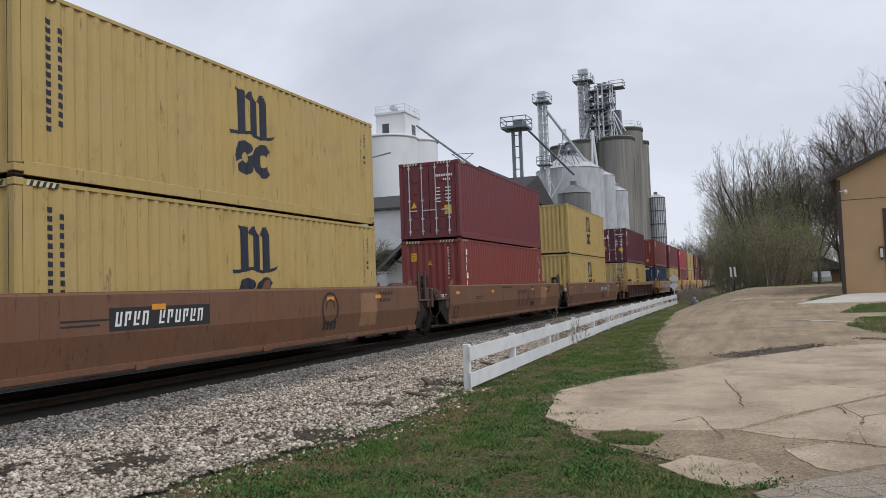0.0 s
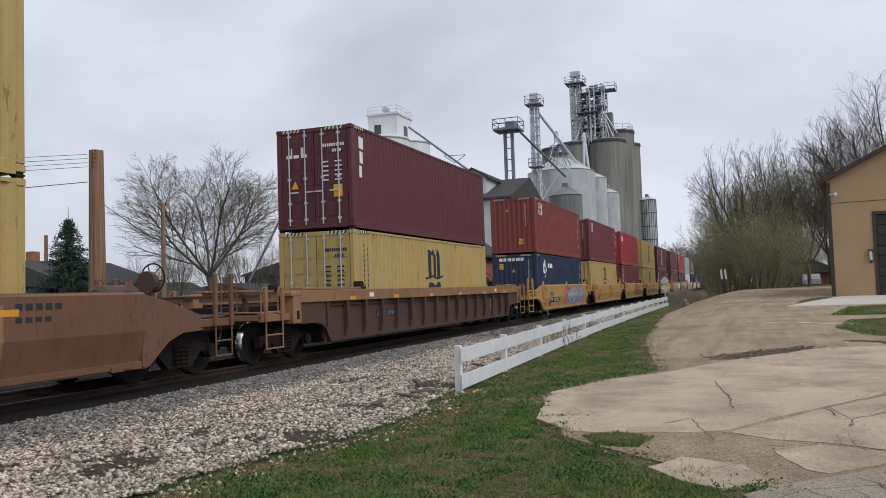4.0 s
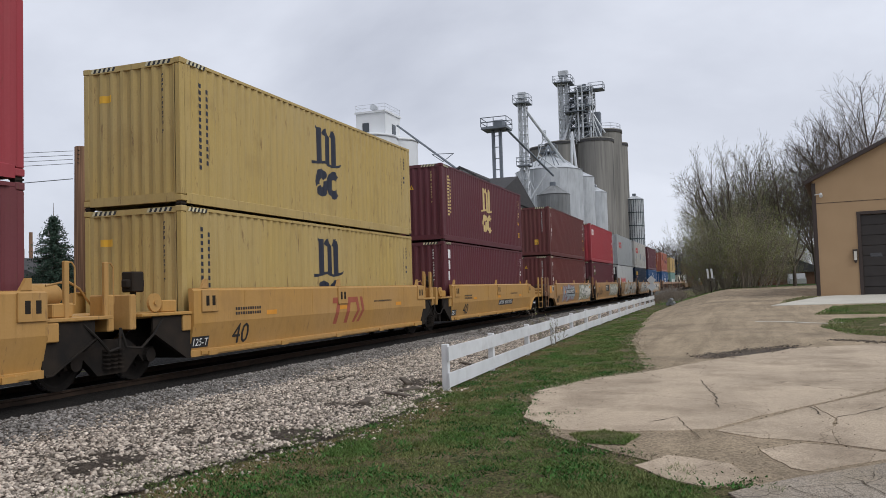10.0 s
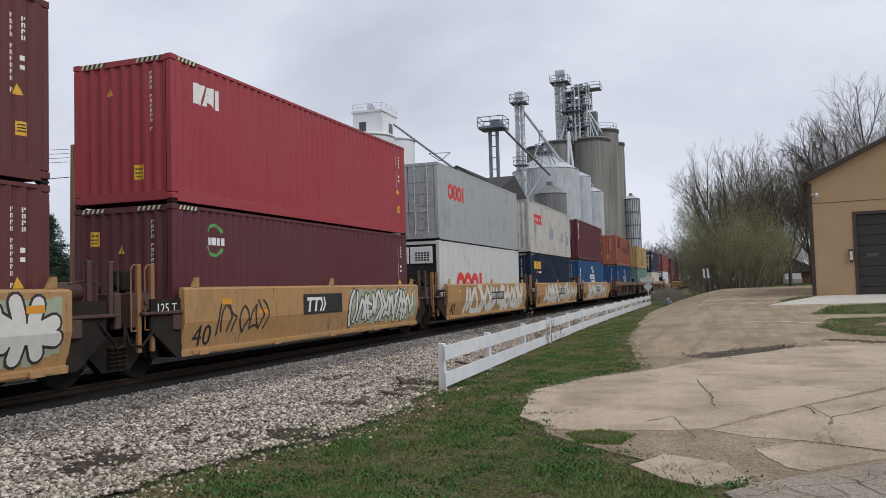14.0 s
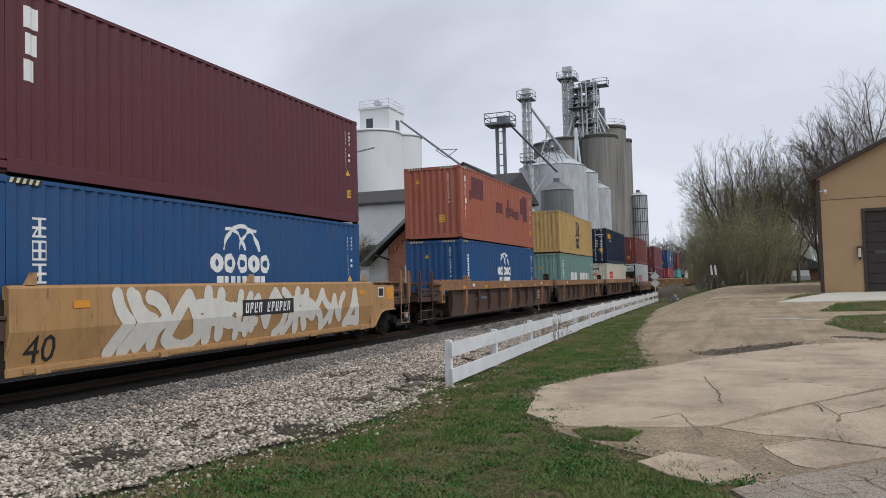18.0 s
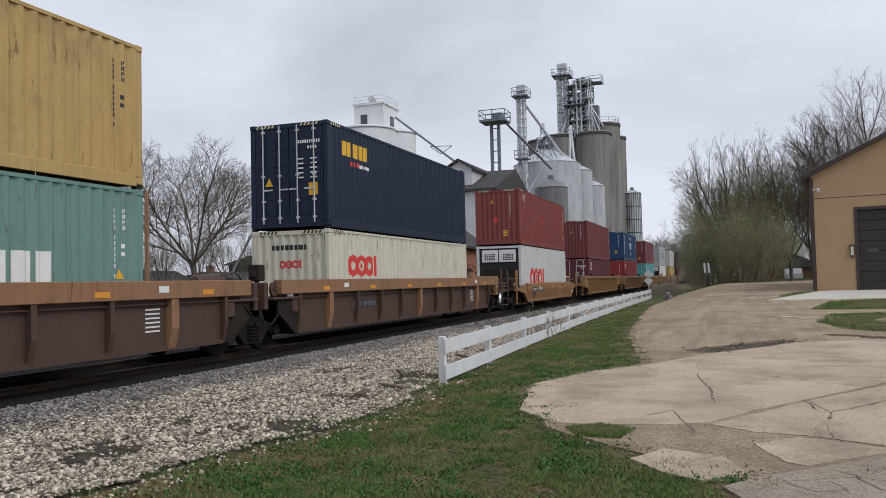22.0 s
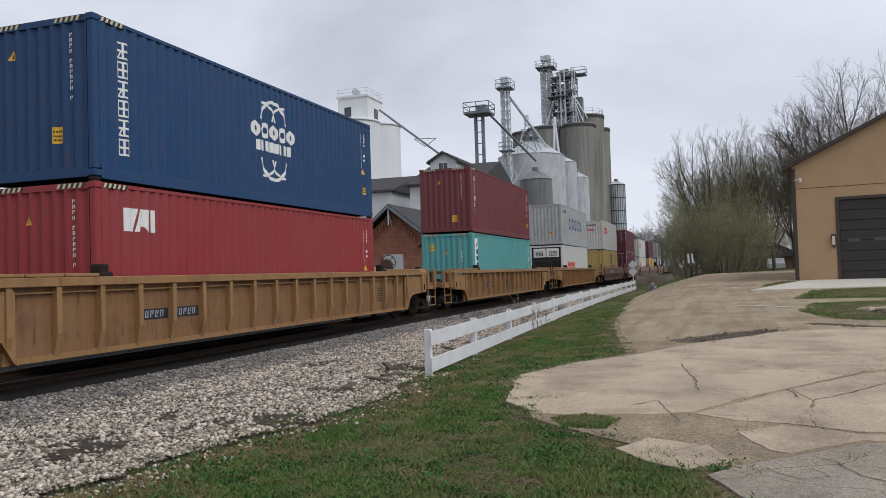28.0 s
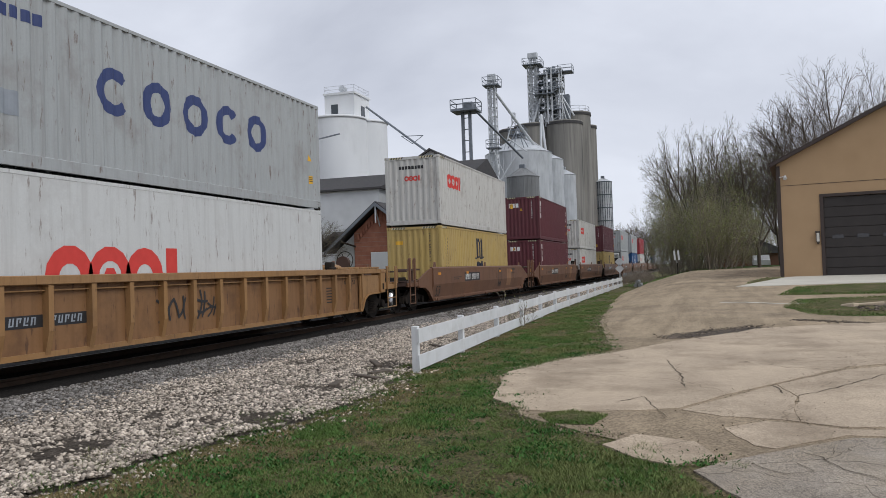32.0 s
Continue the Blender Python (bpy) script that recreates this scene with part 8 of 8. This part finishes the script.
for k, (drop, far_z) in enumerate(((0.12, 1.1), (0.23, 0.9), (0.34, 0.7), (0.45, 0.55), (0.85, -0.6))):
    a, b = Vector((x - 0.2, y + 0.1, zt - drop)), Vector((x - 16, y + 22, zt + far_z + 0.6))
    pts = [a.lerp(b, i / 12) - Vector((0, 0, 1.0 * 4 * (i / 12) * (1 - i / 12))) for i in range(13)]
    part("wire", path_bar(pts, 0.007 if k < 4 else 0.011, 4), GALV_DARK, pole)
part("wire", path_bar([Vector((x, y, zt - 1.3)).lerp(Vector((*at(38, 60), 4.0)), i / 8) for i in range(9)], 0.012, 4), STEEL_DARK, pole)
for az, d, el in ((46.7, 60, 4.4), (44.9, 75, 3.0), (39.6, 50, 6.5)):
    x, y = at(az, d)
    p = thing("utility_pole", "distant thin wooden utility pole", "utility pole")
    bm = bmesh.new()
    lathe(bm, [(0.16, -0.4), (0.11, high(el, d))], 8, x, y)
    part("shaft", bm, WOOD, p)
# spruce
sx, sy = at(45.4, 40)
spruce = thing("spruce_tree", "dark blue-green spruce tree", "tree", pose(sx, sy, -0.2))
rn = random.Random(9)
sg, tp = [((0, 0, 0), (0, 0, 6.1), 0.09, 0.012)], []
for k in range(46):
    z = 0.3 + 5.1 * k / 46
    for j in range(7):
        a = rn.uniform(0, math.tau)
        ln = (5.6 - z) * 0.47 * rn.uniform(0.75, 1.1)
        e = Vector((math.cos(a) * ln, math.sin(a) * ln, z - ln * 0.12 + 0.1))
        sg.append((Vector((0, 0, z)), e, 0.02, 0.006))
        tp += [(Vector((0, 0, z)).lerp(e, q), None) for q in np.linspace(0.25, 1.0, max(2, int(ln * 5)))]
part("trunk", limb_mesh("trunk", [(Vector(a), Vector(b), c, d) for a, b, c, d in sg], 0.006), BARK, spruce)
part("crown", leaf_mesh("crown", tp, 22, 0.055, 0.075, 2), NEEDLE, spruce)

# ---- by the crossing ----
x, y = at(5.18, 66)
sign = thing("track_marker", "two white diamond boards on a short post", "sign")
part("post", bars([((x, y, -0.2), (x, y, 2.0))], 0.04, 8), GALV, sign)
for z in (1.75, 1.2):
    bm = bmesh.new()
    prism(bm, [(y - 0.36, z), (y, z - 0.36), (y + 0.36, z), (y, z + 0.36)], "x", x - 0.06, x - 0.04)
    part("board", bm, WHITE_SIDE, sign)
x, y = at(1.31, 72)
sign = thing("reflector_post", "short post with two white reflective bars", "sign")
part("post", boxes((x, y - 0.04, level(x, y) - 0.2, x + 0.06, y + 0.04, level(x, y) + 1.0)), STEEL_DARK, sign)
for dy in (-0.22, 0.1):
    bm = bmesh.new()
    prism(bm, [(y + dy, high(0.2, 72)), (y + dy + 0.16, high(0.2, 72)), (y + dy + 0.22, high(0.85, 72)), (y + dy + 0.06, high(0.85, 72))], "x", x - 0.04, x - 0.01)
    part("board", bm, WHITE_SIDE, sign)

# ---- yard details ----
def land_patch(name, outline, material, lift, label, seed=0):
    """An irregular patch of turf or gravel that follows the land."""
    cx, cy = sum(p[0] for p in outline) / len(outline), sum(p[1] for p in outline) / len(outline)
    rim = []
    for i in range(len(outline)):
        a, b = Vector(outline[i]), Vector(outline[(i + 1) % len(outline)])
        n = max(2, int((b - a).length / 0.3))
        for k in range(n):
            p = a.lerp(b, k / n)
            rim.append((p.x + 0.12 * noise.noise((p.x * 2, p.y * 2, seed)), p.y + 0.12 * noise.noise((p.x * 2, p.y * 2, seed + 9))))
    vs, fs, n = [(cx, cy, level(cx, cy) + lift * 2)], [], len(rim)
    for q in (0.35, 0.7, 1.0):
        vs += [(cx + (x - cx) * q, cy + (y - cy) * q, level(cx + (x - cx) * q, cy + (y - cy) * q) + lift * (2 if q < 0.5 else 1.6 if q < 0.9 else 0.25)) for x, y in rim]
    fs += [(0, 1 + k, 1 + (k + 1) % n) for k in range(n)]
    for r in range(2):
        fs += [(1 + r * n + k, 1 + (r + 1) * n + k, 1 + (r + 1) * n + (k + 1) % n, 1 + r * n + (k + 1) % n) for k in range(n)]
    me = mesh_from(name, vs, fs, True)
    me.materials.append(material)
    return tagged(new(name, me), label, kind="structure")


ISLANDS = [
    [(30.2, -2.6), (34.9, -3.7), (36.0, -6.0), (36.5, -14), (31, -14), (30.0, -6)],
    [(28.2, -3.0), (29.0, -6), (29.5, -14), (23.0, -14), (22.8, -3.7), (23.4, -2.8), (25.5, -2.3)],
    [(37.5, -1.9), (44.6, -4.25), (45.3, -4.2), (45.2, -3.4), (41, -2.3)],
    [(8.97, 1.78), (9.3, 1.45), (9.05, 1.0), (8.5, 1.1), (8.5, 1.55)],
]
for i, isle in enumerate(ISLANDS):
    land_patch("grass_verge", isle, GRASS, 0.03 if i != 3 else 0.018, "island of short green grass in the yard", i)
TURF = earth("spring_turf", (0.055, 0.115, 0.022), (0.085, 0.12, 0.035), 1.2, 0.5, 40, 1.0, (0.13, 0.11, 0.06), 0.5, 0.35, depth=0.04)
for i, edge in enumerate(([(77, -0.9), (84, -4.3), (93, -8.9), (104, -16.4), (112, -14), (104, -4), (92, 1.5), (80, 2.6), (74, 2.2)], [(62, 4.0), (70, 3.4), (76, 1.2), (78, 3.2), (72, 5.4), (63, 5.6)])):
    land_patch("far_verge", edge, TURF, 0.06, "strip of fresh green turf beyond the drive", 12 + i)
GRAVEL_DARK = surface("broken_asphalt", (0.13, 0.105, 0.085), (0.07, 0.06, 0.05), 14, 0.95, 0, 1.0, 40, distance=0.03)
land_patch("gravel_patch", [(18.3, 0.75), (19.2, 0.55), (20.1, 0.3), (20.6, -0.5), (21.2, -1.7), (20.5, -1.3), (19.6, -0.55), (18.8, -0.1)], GRAVEL_DARK, 0.012, "patch of dark broken gravel in the drive", 3)
FILL = earth("crack_dirt", (0.10, 0.08, 0.058), (0.07, 0.055, 0.04), 6, 0.4, 50, 0.6)


def crack(points, width, material=FILL, lift=0.0245, name="joint_filling", seed=0):
    """A wandering dirt-filled crack, as a thin strip on the slab."""
    pts = []
    for a, b in zip(points, points[1:]):
        a, b = Vector(a), Vector(b)
        n = max(2, int((b - a).length / 0.09))
        pts += [a.lerp(b, k / n) for k in range(n)]
    pts.append(Vector(points[-1]))
    vs, fs = [], []
    for i, p in enumerate(pts):
        d = (pts[min(i + 1, len(pts) - 1)] - pts[max(i - 1, 0)]).normalized()
        o = Vector((-d.y, d.x))
        c = p + o * 0.05 * noise.noise((p.x * 3, p.y * 3, seed)) + o * 0.03 * noise.noise((p.x * 11, p.y * 11, seed))
        w = width * (0.35 + 0.9 * abs(noise.noise((p.x * 5, p.y * 5, seed + 3)))) * (0.4 if i in (0, len(pts) - 1) else 1)
        for s in (-1, 1):
            q = c + o * w * s
            vs.append((q.x, q.y, level(q.x, q.y) + lift))
        if i:
            fs.append((2 * i - 2, 2 * i - 1, 2 * i + 1, 2 * i))
    return part(name, mesh_from(name, vs, fs), material, pavement)


for i, (pts, w) in enumerate((([(14.29, 0.58), (12.52, 0.31), (11.22, 0.24)], 0.014), ([(11.47, -0.86), (10.76, -0.96)], 0.014),
                             ([(14.2, -3.6), (12.48, -2.35), (11.27, -1.6), (10.54, -1.08)], 0.013), ([(9.93, 0.98), (10.38, 0.71), (9.41, 0.49), (8.91, 0.39)], 0.009),
                             ([(7.03, -0.3), (6.74, -0.57), (6.85, -0.79), (7.11, -0.69)], 0.008), ([(7.52, -0.78), (7.34, -0.93), (6.93, -1.02), (6.6, -1.25)], 0.01), ([(7.77, -1.02), (7.69, -1.07), (7.45, -0.99)], 0.007))):
    crack(pts, w, seed=i)
crack([(27.55, -0.63), (27.5, -1.41), (26.6, -2.63), (27.0, -3.9)], 0.16, CONCRETE_NEW, 0.022, "kerb_strip", 20)
rnd = random.Random(31)
loose = []
for _ in range(2600):
    x, y = rnd.uniform(7.5, 22), rnd.uniform(-5, 3)
    if y < interp(x, DRIVE_EDGE) - 0.05:
        near_edge = interp(x, DRIVE_EDGE) - y < 0.7
        if near_edge or rnd.random() < 0.35:
            loose.append((x, y, level(x, y) + 0.022, rnd.choice((0.006, 0.008, 0.01, 0.016 if near_edge else 0.008))))
for _ in range(2600):      # crumbs along the edge of the grass
    x = 7.0 + 18 * rnd.random() ** 1.4
    loose.append((x, interp(x, DRIVE_EDGE) + rnd.gauss(-0.05, 0.16), level(x, 2) + 0.012, rnd.choice((0.006, 0.009, 0.013, 0.02))))
for cut in CUTS:           # and along the broken slab edges
    for a, b in zip(cut, cut[1:] + cut[:1]):
        a, b = Vector(a), Vector(b)
        for _ in range(int(26 * (b - a).length)):
            p = a.lerp(b, rnd.random())
            x, y = p.x + rnd.gauss(0, 0.07), p.y + rnd.gauss(0, 0.07)
            if x < 22 and y > -5:
                loose.append((x, y, level(x, y) + 0.02, rnd.choice((0.004, 0.006, 0.009, 0.012))))
rocks("loose_stones", loose, surface("yard_grit", (0.34, 0.28, 0.2), (0.2, 0.16, 0.115), 3, 0.95, 0, 0, island=0.6), "scattered small loose stones on the yard")

rubble = []
for _ in range(900):
    q = rnd.random()
    x, y = 18.4 + 2.6 * q + rnd.gauss(0, 0.18), 0.55 - 2.0 * q * q + rnd.gauss(0, 0.2)
    rubble.append((x, y, level(x, y) + 0.025, rnd.choice((0.012, 0.018, 0.024, 0.032))))
for _ in range(300):
    q = rnd.random()
    x, y = 22.3 + rnd.gauss(0, 0.12) - q, -2.3 - 1.6 * q + rnd.gauss(0, 0.1)
    rubble.append((x, y, level(x, y) + 0.02, rnd.choice((0.012, 0.02, 0.03))))
for _ in range(260):
    x, y = rnd.uniform(23.7, 25.2), rnd.uniform(-6.5, -4.1)
    rubble.append((x, y, level(x, y) + 0.06, rnd.choice((0.03, 0.05, 0.07))))
rocks("rubble", rubble, surface("asphalt_rubble", (0.19, 0.155, 0.125), (0.09, 0.075, 0.06), 3, 0.95, 0, 0, island=0.6), "heap of dark broken asphalt in the drive")

kerb = thing("broken_kerb", "broken pale concrete kerb round a washed-out hole", "kerb")
for k, (x, y, ln, turn, tip) in enumerate(((25.5, -4.6, 0.8, 80, 4), (25.7, -5.6, 1.1, 92, -3), (25.2, -4.05, 0.5, 35, 8), (25.6, -6.9, 1.3, 88, 2))):
    bm = boxes((-ln / 2, -0.12, -0.1, ln / 2, 0.12, 0.14), bevel=0.03)
    part("kerb_piece", bm, CONCRETE, kerb).matrix_basis = pose(x, y, level(x, y) - 0.02, tip, tip, turn)
# brush and rubble by the end of the fence
tree_kind("brush", 33, 2.2, leaves=0, width=3.2, stems=16, along=(6, 4, 2), trunk=0.006, lift=0.05, spread=0.9, thin=0.008)
for x, y, turn, size in ((62.5, 4.7, 0, 0.7), (64.5, 4.3, 120, 0.75), (67, 4.6, 200, 0.7), (70, 4.4, 300, 0.6), (77.5, 2.6, 40, 0.8), (78.5, 1.0, 100, 0.85), (79.5, -0.6, 10, 0.8)):
    tree("brush", x, y, turn, size, "tangle of bare brown brush", "bush", name="brush")
tree_kind("weed", 40, 0.9, leaves=1, leaf=0.02, scatter=0.03, share=0.5, width=0.7, stems=5, along=(4, 3, 2), trunk=0.006, thin=0.003)
for x, y, turn, size in ((22.3, 4.7, 0, 1.0), (22.6, 5.4, 90, 1.2), (30.5, 5.6, 30, 0.9)):
    tree("weed", x, y, turn, size, "thin sapling weed growing through the fence", "weed", name="weed")
pipe = thing("culvert_pipe", "stack of short grey pipes by the fence", "pipe")
for k, (dy, dz) in enumerate(((0.0, 0.12), (0.3, 0.12), (0.15, 0.36))):
    part("pipe", bars([((57.5, 3.9 + dy, level(57.5, 4) + dz), (59.5, 3.9 + dy, level(57.5, 4) + dz))], 0.13, 10), OLD_GALV, pipe)
guard = thing("guard_rail", "low dark guard rail along the track", "guard rail")
part("beam", boxes((72, 6.2, 0.45, 100, 6.28, 0.75), bevel=0.02), GALV_DARK, guard)
for x in np.arange(72.5, 100, 3):
    part("post", boxes((x, 6.28, -0.3, x + 0.12, 6.4, 0.75)), WOOD, guard)
# timbers lying on the ballast
OLD_TIMBER = surface("rotten_timber", (0.085, 0.07, 0.058), (0.15, 0.125, 0.1), 5, 0.95, 0, 0.5, 30)
for x, y, turn, ln in ((13.4, 5.55, 30, 0.9), (11.6, 4.95, 55, 0.6), (10.9, 5.15, 10, 0.5), (12.2, 5.0, -20, 0.45), (16.5, 5.4, 40, 0.7)):
    t = thing("timber_scrap", "weathered scrap of dark timber on the ballast", "timber", pose(x, y, -0.125, 2, 0, turn))
    part("plank", boxes((-ln / 2, -0.06, -0.02, ln / 2, 0.06, 0.045), bevel=0.012), OLD_TIMBER, t)
# garage and car far behind the yard
x, y = at(-3.2, 112)
hs = thing("garage", "low brown garage with a dark gable roof", "house")
part("wall", boxes((x, y - 4.5, 0.2, x + 7, y + 3.5, 2.6)), surface("brown_siding", (0.16, 0.09, 0.06), None, 1, 0.8), hs)
bm = bmesh.new()
prism(bm, [(y - 5, 2.5), (y - 0.5, 4.6), (y + 4, 2.5), (y + 4, 2.35), (y - 5, 2.35)], "x", x - 0.4, x + 7.4)
part("roof", bm, ROOF_DARK, hs)
x, y = at(-4.0, 100)
car = thing("parked_car", "white car parked on the grass", "car")
bm = bmesh.new()
prism(bm, [(x - 2.1, 0.95), (x - 2.1, 1.5), (x - 1.2, 1.6), (x - 0.7, 2.1), (x + 1.0, 2.1), (x + 1.6, 1.6), (x + 2.1, 1.5), (x + 2.1, 0.95)], "y", y - 0.85, y + 0.85)
part("body", bm, flat("white_car_paint", (0.7, 0.7, 0.7), 0.3), car)
for dx in (-1.3, 1.3):
    for dy in (-0.85, 0.65):
        part("wheel", bars([((x + dx, y + dy, 0.95), (x + dx, y + dy + 0.2, 0.95))], 0.32, 14), STEEL_DARK, car)

# ---- grass ----
def in_grass(x, y):
    return interp(x, DRIVE_EDGE) - 0.16 < y < bed_edge(x) - 0.02 if x > 6.9 else (y < bed_edge(x) - 0.02 and y > interp(x, [(2, -1.0), (5.5, -0.3), (6.9, 0.25)]))


def on_slab(x, y):
    """Whether a point lies on one of the concrete slabs."""
    for cut in CUTS:
        inside = False
        for (xa, ya), (xb, yb) in zip(cut, cut[1:] + cut[:1]):
            if (ya > y) != (yb > y) and x < (xb - xa) * (y - ya) / (yb - ya) + xa:
                inside = not inside
        if inside:
            return True
    return False


def blades(name, places, label, material=None):
    rn = np.random.RandomState(3)
    pl = np.array(places)
    n = len(pl)
    a = rn.uniform(0, math.tau, n)
    dx, dy = np.cos(a), np.sin(a)
    h, w = pl[:, 3], pl[:, 4]
    lean = rn.uniform(0.3, 1.5, n) * h
    la = rn.uniform(0, math.tau, n)
    base = pl[:, :3]
    v = np.zeros((n, 4, 3))
    side = np.stack((dx * w, dy * w, np.zeros(n)), 1)
    tilt = np.stack((np.cos(la) * lean, np.sin(la) * lean, h), 1)
    v[:, 0], v[:, 1] = base - side, base + side
    v[:, 2], v[:, 3] = base + tilt * 0.6 + side * 0.6, base + tilt
    m = quads(name, v.reshape(-1, 3), np.arange(n * 4).reshape(-1, 4)[:, [0, 1, 2, 3]])
    m.materials.append(material or BLADE)
    return tagged(new(name, m), label, "grass", kind="stuff")


rnd = random.Random(21)
tuft = []
while len(tuft) < 230000:
    x = 4.2 + 46 * rnd.random() ** 2.6
    y = rnd.uniform(-1.2, 6.0)
    if not in_grass(x, y) or x < 13 and y < 3 and on_slab(x, y):
        continue
    d = noise.noise((x * 0.7, y * 0.9, 1.5)) + 0.5 * noise.noise((x * 2.6, y * 2.6, 5)) + 0.25
    bare = noise.noise((x * 1.1 + 7, y * 1.6, 2.2)) + 0.6 * noise.noise((x * 4, y * 4, 8)) + 0.75 * max(0, 1 - abs(y - bed_edge(x)) / 1.3)
    rim = min(abs(y - bed_edge(x)), abs(y - interp(x, DRIVE_EDGE)))
    if bare > 0.16 and rnd.random() < min(0.95, 0.6 + bare) or y < interp(x, DRIVE_EDGE) + 0.3 + 0.2 * noise.noise((x * 2, y * 2, 4)) and x > 6.9 and rnd.random() < 0.75:
        continue
    tall = rnd.uniform(0.010, 0.026) * (1 + 1.2 * max(d, -0.3)) * (1.5 if rim < 0.15 and rnd.random() < 0.3 else 1)
    tuft.append((x, y, level(x, y) - 0.003, tall, 0.0032 + x * 0.0004))
for isle, count in zip(ISLANDS, (14000, 14000, 3000, 3500)):
    xs, ys = [p[0] for p in isle], [p[1] for p in isle]
    for _ in range(count):
        x, y = rnd.uniform(min(xs), max(xs)), rnd.uniform(max(min(ys), -9), max(ys))
        inside = False
        for (xa, ya), (xb, yb) in zip(isle, isle[1:] + isle[:1]):
            if (ya > y) != (yb > y) and x < (xb - xa) * (y - ya) / (yb - ya) + xa:
                inside = not inside
        if inside:
            tuft.append((x, y, level(x, y) + 0.02, rnd.uniform(0.02, 0.055) * (0.6 if x < 12 else 1), 0.003 + x * 0.0004))
for _ in range(130):      # clumps straying onto the ballast
    x = 4.5 + 9 * rnd.random()
    y = bed_edge(x) + abs(rnd.gauss(0, 0.35))
    for k in range(40):
        tuft.append((x + rnd.gauss(0, 0.06), y + rnd.gauss(0, 0.06), -0.16, rnd.uniform(0.03, 0.08), 0.004))
DRY = surface("dry_grass_blade", (0.26, 0.20, 0.095), (0.17, 0.13, 0.065), 2, 0.9, 0, 0, island=0.4)
dry, broad = [], []
while len(dry) < 42000:
    x = 4.2 + 24 * rnd.random() ** 2.2
    e = bed_edge(x)
    y = e - abs(rnd.gauss(0, 0.8)) + 0.1 if rnd.random() < 0.75 else rnd.uniform(-1, e)
    if in_grass(x, y + 0.02) and noise.noise((x * 1.1 + 7, y * 1.6, 2.2)) > -0.15:
        dry.append((x, y, level(x, y) - 0.004, rnd.uniform(0.008, 0.03), 0.003 + x * 0.0003))
for _ in range(620):       # clover and plantain clumps
    x = 4.4 + 14 * rnd.random() ** 1.7
    y = rnd.uniform(-0.6, 4.9)
    if in_grass(x, y):
        spread = rnd.uniform(0.03, 0.13)
        for k in range(int(spread * 420)):
            broad.append((x + rnd.gauss(0, spread), y + rnd.gauss(0, spread), level(x, y) + rnd.uniform(0.0, 0.02), rnd.uniform(0.015, 0.035), rnd.uniform(0.008, 0.014)))
for _ in range(260):       # coarse bright tufts
    x = 4.6 + 16 * rnd.random() ** 1.8
    y = rnd.uniform(-0.6, 4.9)
    if in_grass(x, y):
        for k in range(34):
            tuft.append((x + rnd.gauss(0, 0.05), y + rnd.gauss(0, 0.05), level(x, y) - 0.005, rnd.uniform(0.03, 0.07), 0.004))
blades("dry_grass", dry, "short dry straw-coloured grass at the ballast's edge", DRY)
blades("clover", broad, "low clumps of clover and broad weeds", surface("clover_leaf", (0.062, 0.15, 0.036), (0.04, 0.10, 0.026), 1.5, 0.85, 0, 0, island=0.5))
blades("grass", tuft, "short patchy green spring grass")

build_train()
motions()
